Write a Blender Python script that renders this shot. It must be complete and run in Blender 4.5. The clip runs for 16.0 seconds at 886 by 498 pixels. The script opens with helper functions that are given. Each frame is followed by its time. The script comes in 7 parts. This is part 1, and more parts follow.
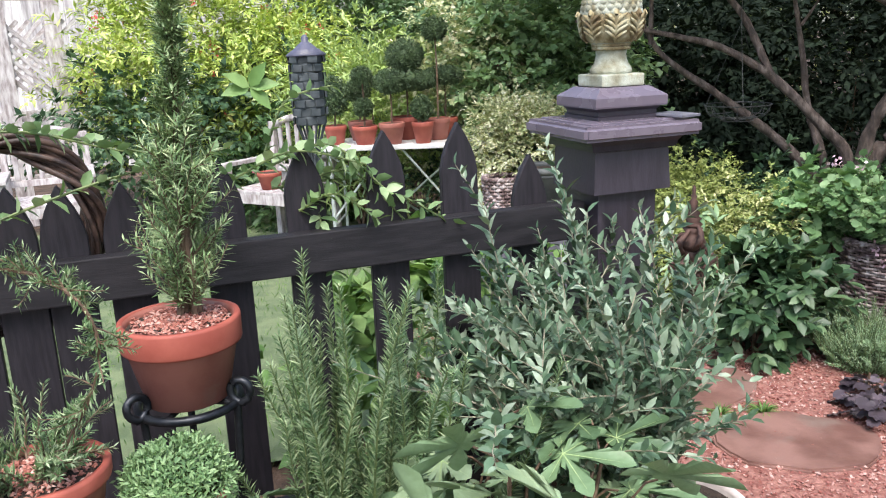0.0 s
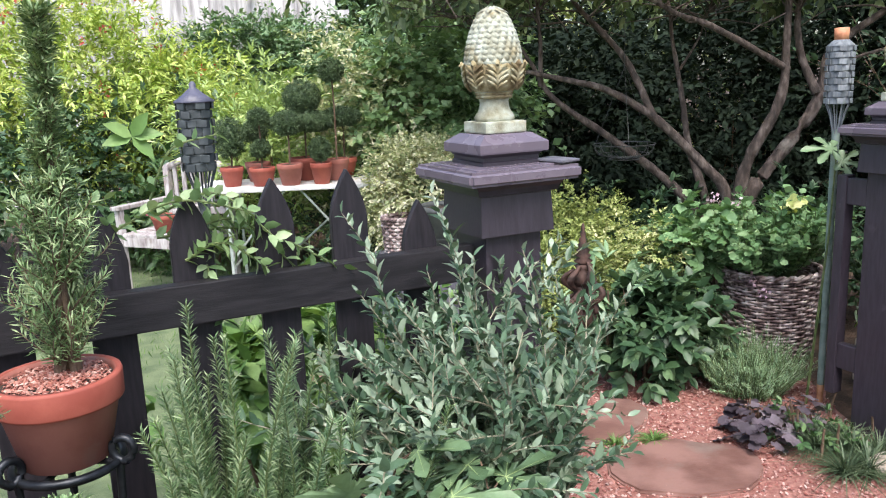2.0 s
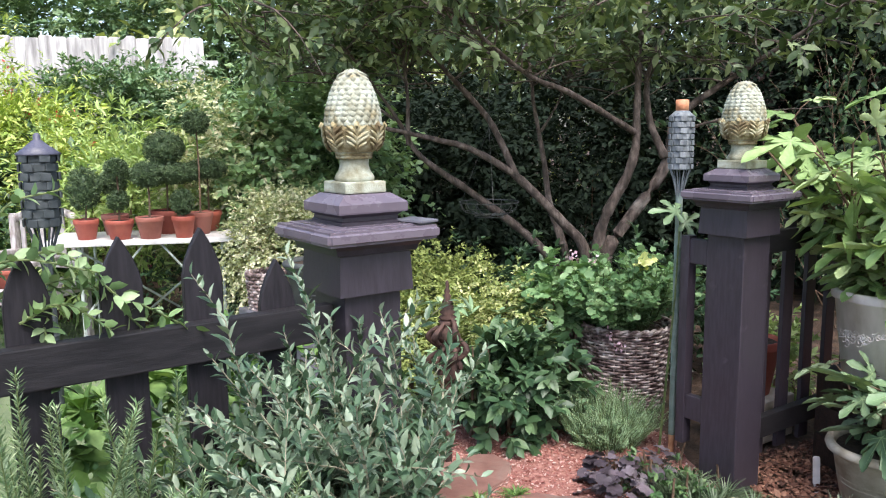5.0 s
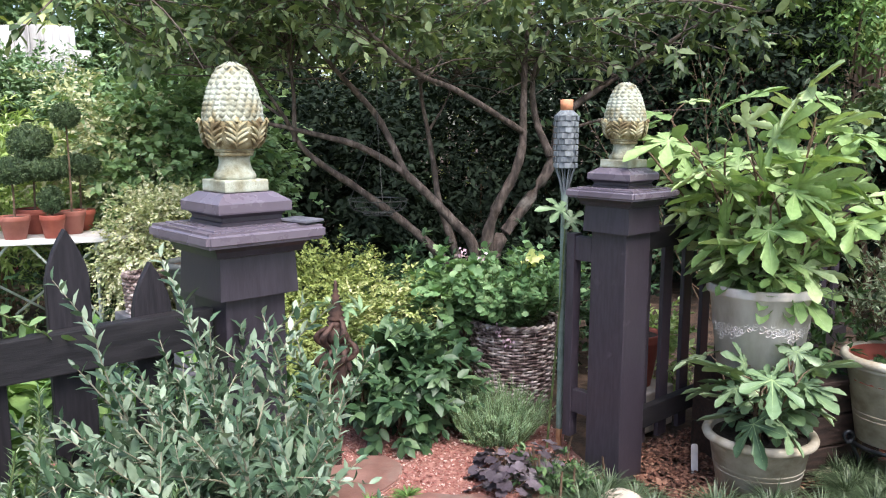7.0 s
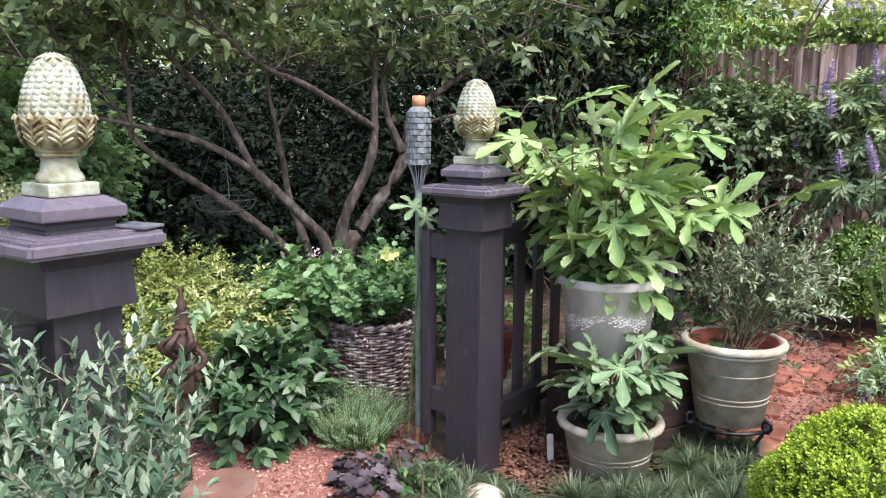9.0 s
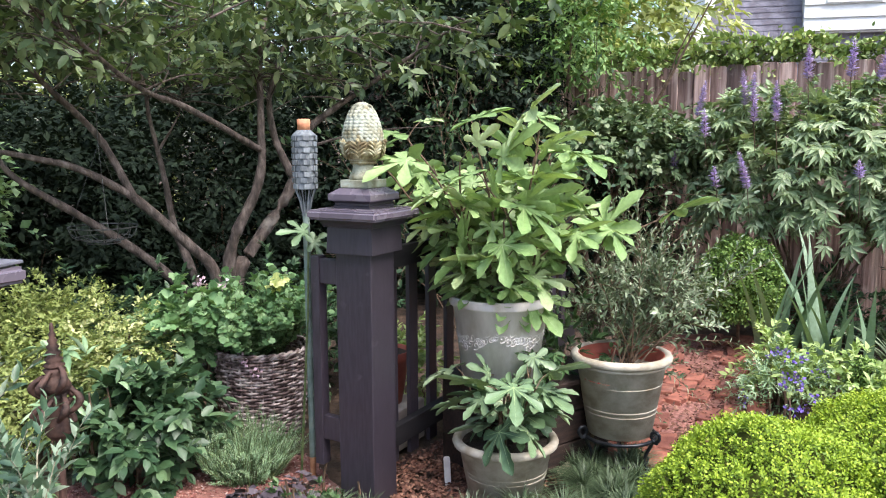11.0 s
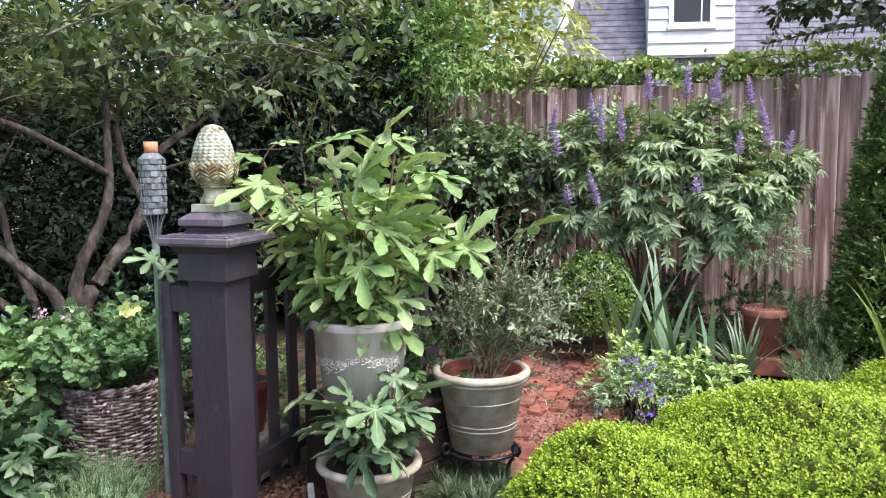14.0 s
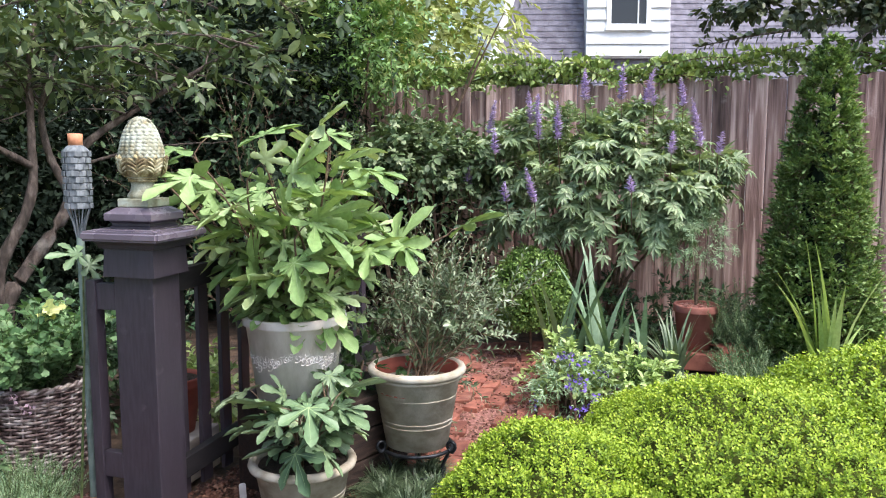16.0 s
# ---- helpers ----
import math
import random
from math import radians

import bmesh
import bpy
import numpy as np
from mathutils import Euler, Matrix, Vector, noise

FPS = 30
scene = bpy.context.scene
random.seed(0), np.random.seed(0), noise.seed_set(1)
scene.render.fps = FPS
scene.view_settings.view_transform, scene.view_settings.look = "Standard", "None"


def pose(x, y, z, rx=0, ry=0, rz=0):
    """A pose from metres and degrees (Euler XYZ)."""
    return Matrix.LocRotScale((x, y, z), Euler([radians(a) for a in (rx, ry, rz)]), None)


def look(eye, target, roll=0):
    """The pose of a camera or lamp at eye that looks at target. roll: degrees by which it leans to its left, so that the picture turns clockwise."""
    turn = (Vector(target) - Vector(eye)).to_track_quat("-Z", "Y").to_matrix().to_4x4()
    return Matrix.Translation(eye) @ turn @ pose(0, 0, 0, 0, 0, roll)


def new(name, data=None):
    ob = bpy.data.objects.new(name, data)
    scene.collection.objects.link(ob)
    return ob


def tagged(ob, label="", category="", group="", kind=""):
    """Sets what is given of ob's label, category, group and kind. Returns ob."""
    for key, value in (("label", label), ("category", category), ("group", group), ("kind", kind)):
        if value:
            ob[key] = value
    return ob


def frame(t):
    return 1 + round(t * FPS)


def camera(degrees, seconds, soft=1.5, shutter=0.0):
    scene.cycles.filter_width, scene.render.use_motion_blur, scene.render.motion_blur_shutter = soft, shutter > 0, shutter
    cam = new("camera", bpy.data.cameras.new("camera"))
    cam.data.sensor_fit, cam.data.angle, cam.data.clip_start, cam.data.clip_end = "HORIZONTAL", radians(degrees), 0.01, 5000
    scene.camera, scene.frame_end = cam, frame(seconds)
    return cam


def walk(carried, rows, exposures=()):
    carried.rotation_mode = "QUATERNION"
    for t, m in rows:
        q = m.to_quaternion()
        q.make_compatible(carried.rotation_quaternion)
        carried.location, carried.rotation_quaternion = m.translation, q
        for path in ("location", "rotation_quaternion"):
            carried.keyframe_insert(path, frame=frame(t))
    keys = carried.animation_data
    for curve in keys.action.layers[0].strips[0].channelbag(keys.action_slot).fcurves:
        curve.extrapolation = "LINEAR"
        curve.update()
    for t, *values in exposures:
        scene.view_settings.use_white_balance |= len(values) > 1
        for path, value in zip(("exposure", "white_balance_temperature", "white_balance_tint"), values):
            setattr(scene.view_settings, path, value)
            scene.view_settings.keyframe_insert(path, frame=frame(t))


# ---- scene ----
cam = camera(57.5, 16.0, 1.1)
PATH = [
    (0, (-0.014, -0.187, 1.403), (0.62, 1.645, 0.911), -2.5),
    (0.5, (0.0, -0.191, 1.407), (0.718, 1.612, 0.924), -2.2),
    (1, (0.005, -0.208, 1.416), (0.783, 1.574, 0.949), -2.3),
    (1.5, (0.011, -0.219, 1.422), (0.833, 1.55, 0.980), -2.3),
    (2, (0.015, -0.223, 1.428), (0.871, 1.536, 1.013), -2.3),
    (2.5, (0.016, -0.227, 1.433), (0.899, 1.526, 1.049), -2.3),
    (3, (0.02, -0.235, 1.439), (0.935, 1.509, 1.096), -2.3),
    (3.5, (0.027, -0.241, 1.442), (0.991, 1.483, 1.130), -1.9),
    (4, (0.038, -0.24, 1.443), (1.061, 1.452, 1.142), -1.5),
    (4.5, (0.043, -0.243, 1.445), (1.127, 1.411, 1.149), -1.0),
    (7, (0.079, -0.217, 1.447), (1.425, 1.231, 1.144), 0.1),
    (7.5, (0.09, -0.198, 1.447), (1.506, 1.181, 1.143), 0.1),
    (8, (0.099, -0.192, 1.450), (1.58, 1.115, 1.138), 0.3),
    (8.5, (0.113, -0.178, 1.452), (1.65, 1.062, 1.136), 0.3),
    (9, (0.123, -0.168, 1.458), (1.709, 1.009, 1.141), 0.3),
    (9.5, (0.135, -0.165, 1.458), (1.766, 0.951, 1.152), 0.5),
    (12, (0.176, -0.193, 1.478), (1.956, 0.686, 1.234), -0.9),
    (12.5, (0.17, -0.199, 1.476), (1.977, 0.627, 1.247), -0.9),
    (13, (0.175, -0.211, 1.478), (2.008, 0.558, 1.255), -0.9),
    (13.5, (0.18, -0.218, 1.479), (2.034, 0.497, 1.253), -0.8),
    (14, (0.18, -0.225, 1.482), (2.047, 0.455, 1.255), -0.7),
    (14.5, (0.188, -0.228, 1.476), (2.064, 0.425, 1.248), -0.6),
    (15, (0.187, -0.236, 1.482), (2.073, 0.386, 1.252), -0.4),
    (15.5, (0.193, -0.24, 1.481), (2.091, 0.345, 1.250), 0.0),
    (16, (0.198, -0.243, 1.481), (2.109, 0.298, 1.245), 0.0),
]
walk(cam, [(t, look(eye, target, roll)) for t, eye, target, roll in PATH], [(0.0, 1.85), (4.5, 1.9), (9.0, 2.05), (16.0, 2.0)])

# ---- light ----
world = bpy.data.worlds.new("overcast_sky")
world.use_nodes = True
scene.world = world
wt = world.node_tree
sky = wt.nodes.new("ShaderNodeTexSky")
sky.sky_type, sky.sun_disc = "NISHITA", False
sky.sun_elevation, sky.sun_rotation = radians(58), radians(200)
sky.air_density, sky.dust_density, sky.ozone_density = 1.0, 2.5, 1.0
wt.links.new(sky.outputs["Color"], wt.nodes["Background"].inputs["Color"])
wt.nodes["Background"].inputs["Strength"].default_value = 0.1
sun = new("sun", bpy.data.lights.new("sun", "SUN"))
sun.data.energy, sun.data.angle, sun.data.color = 1.5, radians(40), (1.0, 0.97, 0.93)
sun.matrix_world = look((0, 0, 0), (math.sin(radians(20)) * math.cos(radians(58)), math.cos(radians(20)) * math.cos(radians(58)), -math.sin(radians(58))))


# ---- materials ----
def nodes_of(name):
    m = bpy.data.materials.new(name)
    m.use_nodes = True
    t = m.node_tree
    return m, t, t.nodes["Principled BSDF"]


def ramp(t, fac, stops):
    r = t.nodes.new("ShaderNodeValToRGB")
    e = r.color_ramp.elements
    e[0].position, e[0].color = stops[0][0], (*stops[0][1], 1)
    e[1].position, e[1].color = stops[-1][0], (*stops[-1][1], 1)
    for p, c in stops[1:-1]:
        k = e.new(p)
        k.color = (*c, 1)
    t.links.new(fac, r.inputs["Fac"])
    return r.outputs["Color"]


def noise_of(t, scale, detail=4.0, stretch=None, rough=0.55, own=False):
    c = t.nodes.new("ShaderNodeTexCoord")
    place = c.outputs["Object"]
    if own:
        oi, far, add = t.nodes.new("ShaderNodeObjectInfo"), t.nodes.new("ShaderNodeMath"), t.nodes.new("ShaderNodeVectorMath")
        far.operation, far.inputs[1].default_value = "MULTIPLY", 53.0
        t.links.new(oi.outputs["Random"], far.inputs[0])
        t.links.new(c.outputs["Object"], add.inputs[0])
        t.links.new(far.outputs[0], add.inputs[1])
        place = add.outputs[0]
    n = t.nodes.new("ShaderNodeTexNoise")
    n.inputs["Scale"].default_value, n.inputs["Detail"].default_value, n.inputs["Roughness"].default_value = scale, detail, rough
    if stretch:
        mp = t.nodes.new("ShaderNodeMapping")
        mp.inputs["Scale"].default_value = stretch
        t.links.new(place, mp.inputs["Vector"])
        t.links.new(mp.outputs["Vector"], n.inputs["Vector"])
    else:
        t.links.new(place, n.inputs["Vector"])
    return n.outputs["Fac"]


def mixed(t, a, b, fac, mode="MIX"):
    m = t.nodes.new("ShaderNodeMix")
    m.data_type, m.blend_type = "RGBA", mode
    for sock, v in (("Factor", fac), ("A", a), ("B", b)):
        s = [i for i in m.inputs if i.name == sock and i.type == ("VALUE" if sock == "Factor" else "RGBA")][0]
        if isinstance(v, (float, int)):
            s.default_value = v
        elif isinstance(v, tuple):
            s.default_value = (*v, 1)
        else:
            t.links.new(v, s)
    return [o for o in m.outputs if o.type == "RGBA"][0]


def bumped(t, b, height, strength, dist=0.01):
    k = t.nodes.new("ShaderNodeBump")
    k.inputs["Strength"].default_value, k.inputs["Distance"].default_value = strength, dist
    t.links.new(height, k.inputs["Height"])
    t.links.new(k.outputs["Normal"], b.inputs["Normal"])


def leafy(name, dark, mid, light, rough=0.5, trans=0.25, spread=2.5):
    """Leaf: colour by leaf and by patch, thin enough to let light through."""
    dark, mid, light = [(1.15 * q[0], q[1], 1.28 * q[2]) for q in (dark, mid, light)]
    m, t, b = nodes_of(name)
    g = t.nodes.new("ShaderNodeNewGeometry")
    a = t.nodes.new("ShaderNodeMath")
    a.operation = "MULTIPLY_ADD"
    a.inputs[1].default_value, a.inputs[2].default_value = 0.55, 0.0
    t.links.new(g.outputs["Random Per Island"], a.inputs[0])
    s = t.nodes.new("ShaderNodeMath")
    s.operation = "MULTIPLY_ADD"
    s.inputs[1].default_value = 0.45
    t.links.new(noise_of(t, spread, 2), s.inputs[0])
    t.links.new(a.outputs[0], s.inputs[2])
    col = ramp(t, s.outputs[0], [(0.12, dark), (0.5, mid), (0.85, light)])
    col = mixed(t, col, ramp(t, noise_of(t, 45, 3), [(0.35, (0.72, 0.74, 0.66)), (0.65, (1, 1, 1))]), 0.8, "MULTIPLY")
    t.links.new(col, b.inputs["Base Color"])
    b.inputs["Roughness"].default_value = rough
    b.inputs["Specular IOR Level"].default_value = 0.4
    bumped(t, b, noise_of(t, 90, 2), 0.25, 0.004)
    tr = t.nodes.new("ShaderNodeBsdfTranslucent")
    t.links.new(mixed(t, col, (1.0, 1.0, 0.45), 1.0, "MULTIPLY"), tr.inputs["Color"])
    mx = t.nodes.new("ShaderNodeMixShader")
    mx.inputs["Fac"].default_value = trans * 0.75
    t.links.new(b.outputs[0], mx.inputs[1])
    t.links.new(tr.outputs[0], mx.inputs[2])
    t.links.new(mx.outputs[0], t.nodes["Material Output"].inputs["Surface"])
    return m


def rough_stuff(name, stops, scale=20, rough=0.8, bump=0.4, dist=0.004, fine=120, stretch=None, stain=None, metal=0.0, per=0.0):
    """Weathered solid: broad noise for colour, fine noise for relief, an optional second stain colour."""
    m, t, b = nodes_of(name)
    big = noise_of(t, scale, 6, stretch, 0.55, per > 0)
    col = ramp(t, big, [(0.5 + (q - 0.5) * 0.6, c) for q, c in stops])
    if stain:
        st = ramp(t, noise_of(t, stain[1], 5, None, 0.55, per > 0), [(stain[2], (0, 0, 0)), (min(stain[2] + 0.18, 1), (1, 1, 1))])
        col = mixed(t, col, stain[0], st)
    if per:
        oi = t.nodes.new("ShaderNodeObjectInfo")
        hv = t.nodes.new("ShaderNodeHueSaturation")
        mr = t.nodes.new("ShaderNodeMapRange")
        mr.inputs["To Min"].default_value, mr.inputs["To Max"].default_value = 1 - per, 1 + per
        t.links.new(oi.outputs["Random"], mr.inputs["Value"])
        t.links.new(mr.outputs["Result"], hv.inputs["Value"])
        t.links.new(col, hv.inputs["Color"])
        col = hv.outputs["Color"]
    t.links.new(col, b.inputs["Base Color"])
    rr = t.nodes.new("ShaderNodeMapRange")
    rr.inputs["To Min"].default_value, rr.inputs["To Max"].default_value = max(rough - 0.15, 0.05), min(rough + 0.12, 1)
    t.links.new(big, rr.inputs["Value"])
    t.links.new(rr.outputs["Result"], b.inputs["Roughness"])
    b.inputs["Metallic"].default_value = metal
    bumped(t, b, noise_of(t, fine, 6, stretch, 0.55, per > 0), bump, dist)
    return m


def chips(name, stops, rough=0.85):
    """Loose bits, each with its own shade."""
    m, t, b = nodes_of(name)
    g = t.nodes.new("ShaderNodeNewGeometry")
    col = ramp(t, g.outputs["Random Per Island"], stops)
    col = mixed(t, col, (0.55, 0.5, 0.5), noise_of(t, 60, 3), "MULTIPLY")
    t.links.new(col, b.inputs["Base Color"])
    b.inputs["Roughness"].default_value = rough
    return m


PAINT = rough_stuff("dark_aubergine_paint", [(0.3, (0.024, 0.019, 0.0265)), (0.7, (0.036, 0.0285, 0.0395))], 9, 0.45, 0.2, 0.002, 40, (8, 8, 1.2), ((0.07, 0.057, 0.072), 14, 0.64))
PAINT_RAIL = rough_stuff("dark_paint_on_sawn_wood", [(0.3, (0.0095, 0.0085, 0.0105)), (0.7, (0.019, 0.017, 0.02))], 9, 0.62, 0.25, 0.003, 26, (1.2, 10, 10), ((0.036, 0.032, 0.036), 10, 0.66))
# Paler than the post: sky light on the caps, put into the colour.
CAP_PAINT = rough_stuff("sky_lit_purple_brown_paint", [(0.3, (0.112, 0.092, 0.118)), (0.7, (0.15, 0.125, 0.155))], 7, 0.3, 0.2, 0.002, 60, None, ((0.3, 0.27, 0.295), 9, 0.63))
CAST = rough_stuff("mossy_cast_stone", [(0.25, (0.18, 0.165, 0.1)), (0.5, (0.34, 0.35, 0.275)), (0.75, (0.46, 0.49, 0.42))], 14, 0.85, 0.6, 0.004, 130, None, ((0.22, 0.17, 0.075), 17, 0.54))
CAST_BROWN = rough_stuff("brown_stained_cast_stone", [(0.25, (0.12, 0.085, 0.04)), (0.5, (0.27, 0.225, 0.12)), (0.75, (0.44, 0.42, 0.29))], 30, 0.85, 0.6, 0.004, 130)
SLATE = rough_stuff("blue_grey_slate", [(0.3, (0.09, 0.088, 0.11)), (0.7, (0.16, 0.157, 0.185))], 14, 0.4)
TERRA = rough_stuff("orange_terracotta", [(0.3, (0.28, 0.06, 0.04)), (0.7, (0.38, 0.1, 0.068))], 10, 0.7, 0.25, 0.002, 90, None, ((0.36, 0.17, 0.13), 8, 0.64), 0, 0.2)
TERRA_OLD = rough_stuff("dark_damp_terracotta", [(0.3, (0.26, 0.082, 0.06)), (0.7, (0.37, 0.14, 0.108))], 8, 0.7, 0.3, 0.002, 90, None, ((0.3, 0.19, 0.16), 9, 0.6), 0, 0.15)
GREYPOT = rough_stuff("weathered_grey_clay", [(0.25, (0.3, 0.25, 0.185)), (0.5, (0.44, 0.385, 0.31)), (0.8, (0.56, 0.51, 0.435))], 9, 0.85, 0.5, 0.004, 60, (1, 1, 1.6), ((0.25, 0.235, 0.165), 5, 0.55))
LEADPOT = rough_stuff("pale_grey_cast_pot", [(0.25, (0.46, 0.4, 0.37)), (0.5, (0.62, 0.56, 0.54)), (0.8, (0.74, 0.69, 0.66))], 7, 0.8, 0.4, 0.003, 90, (1, 1, 0.45), ((0.42, 0.36, 0.28), 7, 0.54))
SOIL = rough_stuff("dark_soil", [(0.3, (0.022, 0.014, 0.009)), (0.7, (0.055, 0.036, 0.025))], 30, 0.95, 0.9, 0.02, 60)
MULCH = rough_stuff("bark_mulch_ground", [(0.3, (0.03, 0.018, 0.011)), (0.55, (0.075, 0.045, 0.03)), (0.8, (0.12, 0.075, 0.05))], 9, 0.95, 0.9, 0.02, 55, None, ((0.035, 0.06, 0.018), 1.4, 0.6))
LAWN = rough_stuff("mown_grass_ground", [(0.3, (0.085, 0.12, 0.055)), (0.7, (0.16, 0.2, 0.1))], 7, 0.9, 0.8, 0.01, 160)
GRAVEL = rough_stuff("red_gravel_bed", [(0.3, (0.2, 0.075, 0.06)), (0.7, (0.33, 0.16, 0.132))], 40, 0.9, 0.9, 0.01, 90)
CHIPS = chips("red_stone_chips", [(0.0, (0.24, 0.075, 0.06)), (0.45, (0.37, 0.155, 0.13)), (0.75, (0.48, 0.27, 0.235)), (1.0, (0.62, 0.47, 0.42))])
BARK_CHIPS = chips("brown_bark_chips", [(0.0, (0.07, 0.03, 0.02)), (0.6, (0.2, 0.085, 0.055)), (1.0, (0.34, 0.19, 0.13))])
FLAG = rough_stuff("red_sandstone", [(0.3, (0.15, 0.075, 0.062)), (0.7, (0.26, 0.145, 0.122))], 6, 0.42, 0.35, 0.005, 40, None, ((0.22, 0.185, 0.16), 5, 0.58), 0, 0.12)
BRICK = rough_stuff("old_red_brick", [(0.3, (0.16, 0.05, 0.035)), (0.7, (0.3, 0.11, 0.075))], 12, 0.85, 0.5, 0.004, 70, None, ((0.3, 0.2, 0.16), 9, 0.62), 0, 0.25)
PALE_STONE = rough_stuff("pale_fieldstone", [(0.3, (0.4, 0.33, 0.27)), (0.7, (0.58, 0.5, 0.43))], 10, 0.8)
BARK = rough_stuff("smooth_brown_bark", [(0.25, (0.04, 0.028, 0.023)), (0.5, (0.092, 0.066, 0.055)), (0.8, (0.2, 0.155, 0.135))], 13, 0.8, 0.9, 0.012, 26, (2.4, 2.4, 0.9), ((0.24, 0.21, 0.185), 9, 0.6))
TWIG = rough_stuff("brown_twig", [(0.3, (0.07, 0.04, 0.025)), (0.7, (0.17, 0.11, 0.07))], 30, 0.8)
GREEN_STEM = rough_stuff("green_stem", [(0.3, (0.06, 0.09, 0.03)), (0.7, (0.15, 0.19, 0.07))], 30, 0.6)
WICKER = rough_stuff("weathered_wicker", [(0.3, (0.085, 0.052, 0.05)), (0.5, (0.24, 0.17, 0.16)), (0.75, (0.56, 0.48, 0.46))], 22, 0.7, 0.4, 0.002, 120, None, ((0.6, 0.55, 0.54), 9, 0.62))
VINEWOOD = rough_stuff("dark_grapevine", [(0.3, (0.018, 0.009, 0.007)), (0.7, (0.075, 0.043, 0.032))], 40, 0.6)
IRON = rough_stuff("black_wrought_iron", [(0.3, (0.012, 0.014, 0.018)), (0.7, (0.035, 0.038, 0.045))], 30, 0.4, 0.2, 0.001, 120, None, None, 0.6)
RUST = rough_stuff("rusty_cast_iron", [(0.3, (0.032, 0.018, 0.015)), (0.7, (0.1, 0.054, 0.043))], 25, 0.75, 0.5, 0.003, 110, None, None, 0.3)
WIRE = rough_stuff("grey_wire", [(0.3, (0.05, 0.05, 0.05)), (0.7, (0.13, 0.13, 0.13))], 30, 0.5, 0.1, 0.001, 100, None, None, 0.6)
TORCH = rough_stuff("blue_grey_stained_bamboo", [(0.3, (0.1, 0.115, 0.13)), (0.7, (0.22, 0.24, 0.26))], 18, 0.7, 0.3, 0.002, 90, (3, 3, 0.6), None, 0, 0.2)
TORCH_DARK = rough_stuff("dark_green_grey_bamboo", [(0.3, (0.025, 0.033, 0.035)), (0.7, (0.065, 0.075, 0.08))], 18, 0.6, 0.3, 0.002, 90, None, None, 0, 0.2)
LAMP_ROOF = rough_stuff("slate_blue_tin", [(0.3, (0.06, 0.06, 0.09)), (0.7, (0.1, 0.1, 0.14))], 12, 0.45)
POLE_GREEN = rough_stuff("pale_green_bamboo_pole", [(0.3, (0.12, 0.17, 0.15)), (0.7, (0.23, 0.29, 0.26))], 14, 0.6)
BAMBOO = rough_stuff("bare_bamboo", [(0.3, (0.35, 0.16, 0.08)), (0.7, (0.5, 0.27, 0.15))], 20, 0.65)
COPPER = rough_stuff("orange_clay_cap", [(0.3, (0.5, 0.2, 0.1)), (0.7, (0.62, 0.29, 0.16))], 20, 0.6)
OLDWHITE = rough_stuff("peeling_white_wood", [(0.25, (0.24, 0.2, 0.2)), (0.5, (0.4, 0.36, 0.36)), (0.8, (0.55, 0.52, 0.52))], 9, 0.75, 0.4, 0.003, 50, (4, 4, 1), ((0.25, 0.18, 0.16), 8, 0.6), 0, 0.12)
WHITEFENCE = rough_stuff("whitewashed_boards", [(0.25, (0.28, 0.26, 0.26)), (0.6, (0.5, 0.48, 0.47)), (0.8, (0.62, 0.6, 0.6))], 4, 0.8, 0.5, 0.004, 30, (5, 5, 0.6), ((0.16, 0.13, 0.12), 3, 0.62), 0, 0.15)
BROWNFENCE = rough_stuff("weathered_brown_cedar", [(0.2, (0.085, 0.047, 0.039)), (0.5, (0.34, 0.205, 0.178)), (0.8, (0.67, 0.49, 0.435))], 3.5, 0.85, 0.8, 0.008, 22, (6, 6, 0.35), ((0.7, 0.55, 0.49), 7, 0.63), 0, 0.5)
CRATE = rough_stuff("dark_brown_planks", [(0.3, (0.014, 0.008, 0.006)), (0.7, (0.045, 0.025, 0.02))], 8, 0.7, 0.5, 0.004, 40, (1, 8, 8))
TABLETOP = rough_stuff("chalky_white_tabletop", [(0.3, (0.5, 0.48, 0.47)), (0.7, (0.72, 0.7, 0.69))], 8, 0.6)
METAL_LEG = rough_stuff("galvanised_legs", [(0.3, (0.3, 0.33, 0.31)), (0.7, (0.5, 0.54, 0.51))], 20, 0.5, 0.1, 0.001, 90, None, None, 0.3)
SHINGLE = rough_stuff("purple_grey_shingle", [(0.3, (0.115, 0.105, 0.137)), (0.7, (0.195, 0.185, 0.23))], 5, 0.85, 0.5, 0.006, 60, None, None, 0, 0.15)
SIDING = rough_stuff("white_painted_siding", [(0.3, (0.66, 0.67, 0.7)), (0.7, (0.8, 0.81, 0.83))], 3, 0.6, 0.1, 0.002, 40, None, None, 0, 0.04)
LABEL = rough_stuff("white_plastic_label", [(0.3, (0.55, 0.5, 0.48)), (0.7, (0.68, 0.64, 0.62))], 15, 0.5, 0.1, 0.001)
PINK = leafy("pink_petal", (0.5, 0.08, 0.15), (0.65, 0.2, 0.28), (0.75, 0.4, 0.45), 0.6, 0.3)
CORAL = leafy("coral_petal", (0.5, 0.06, 0.05), (0.65, 0.14, 0.1), (0.75, 0.3, 0.2), 0.6, 0.3)
LILAC = leafy("lilac_petal", (0.36, 0.31, 0.52), (0.48, 0.42, 0.63), (0.64, 0.59, 0.76), 0.6, 0.3)
VIOLET = leafy("violet_blue_petal", (0.16, 0.11, 0.46), (0.26, 0.2, 0.6), (0.42, 0.36, 0.72), 0.6, 0.3)
BLUSH = leafy("pale_blush_petal", (0.6, 0.42, 0.45), (0.72, 0.58, 0.6), (0.8, 0.7, 0.7), 0.6, 0.3)
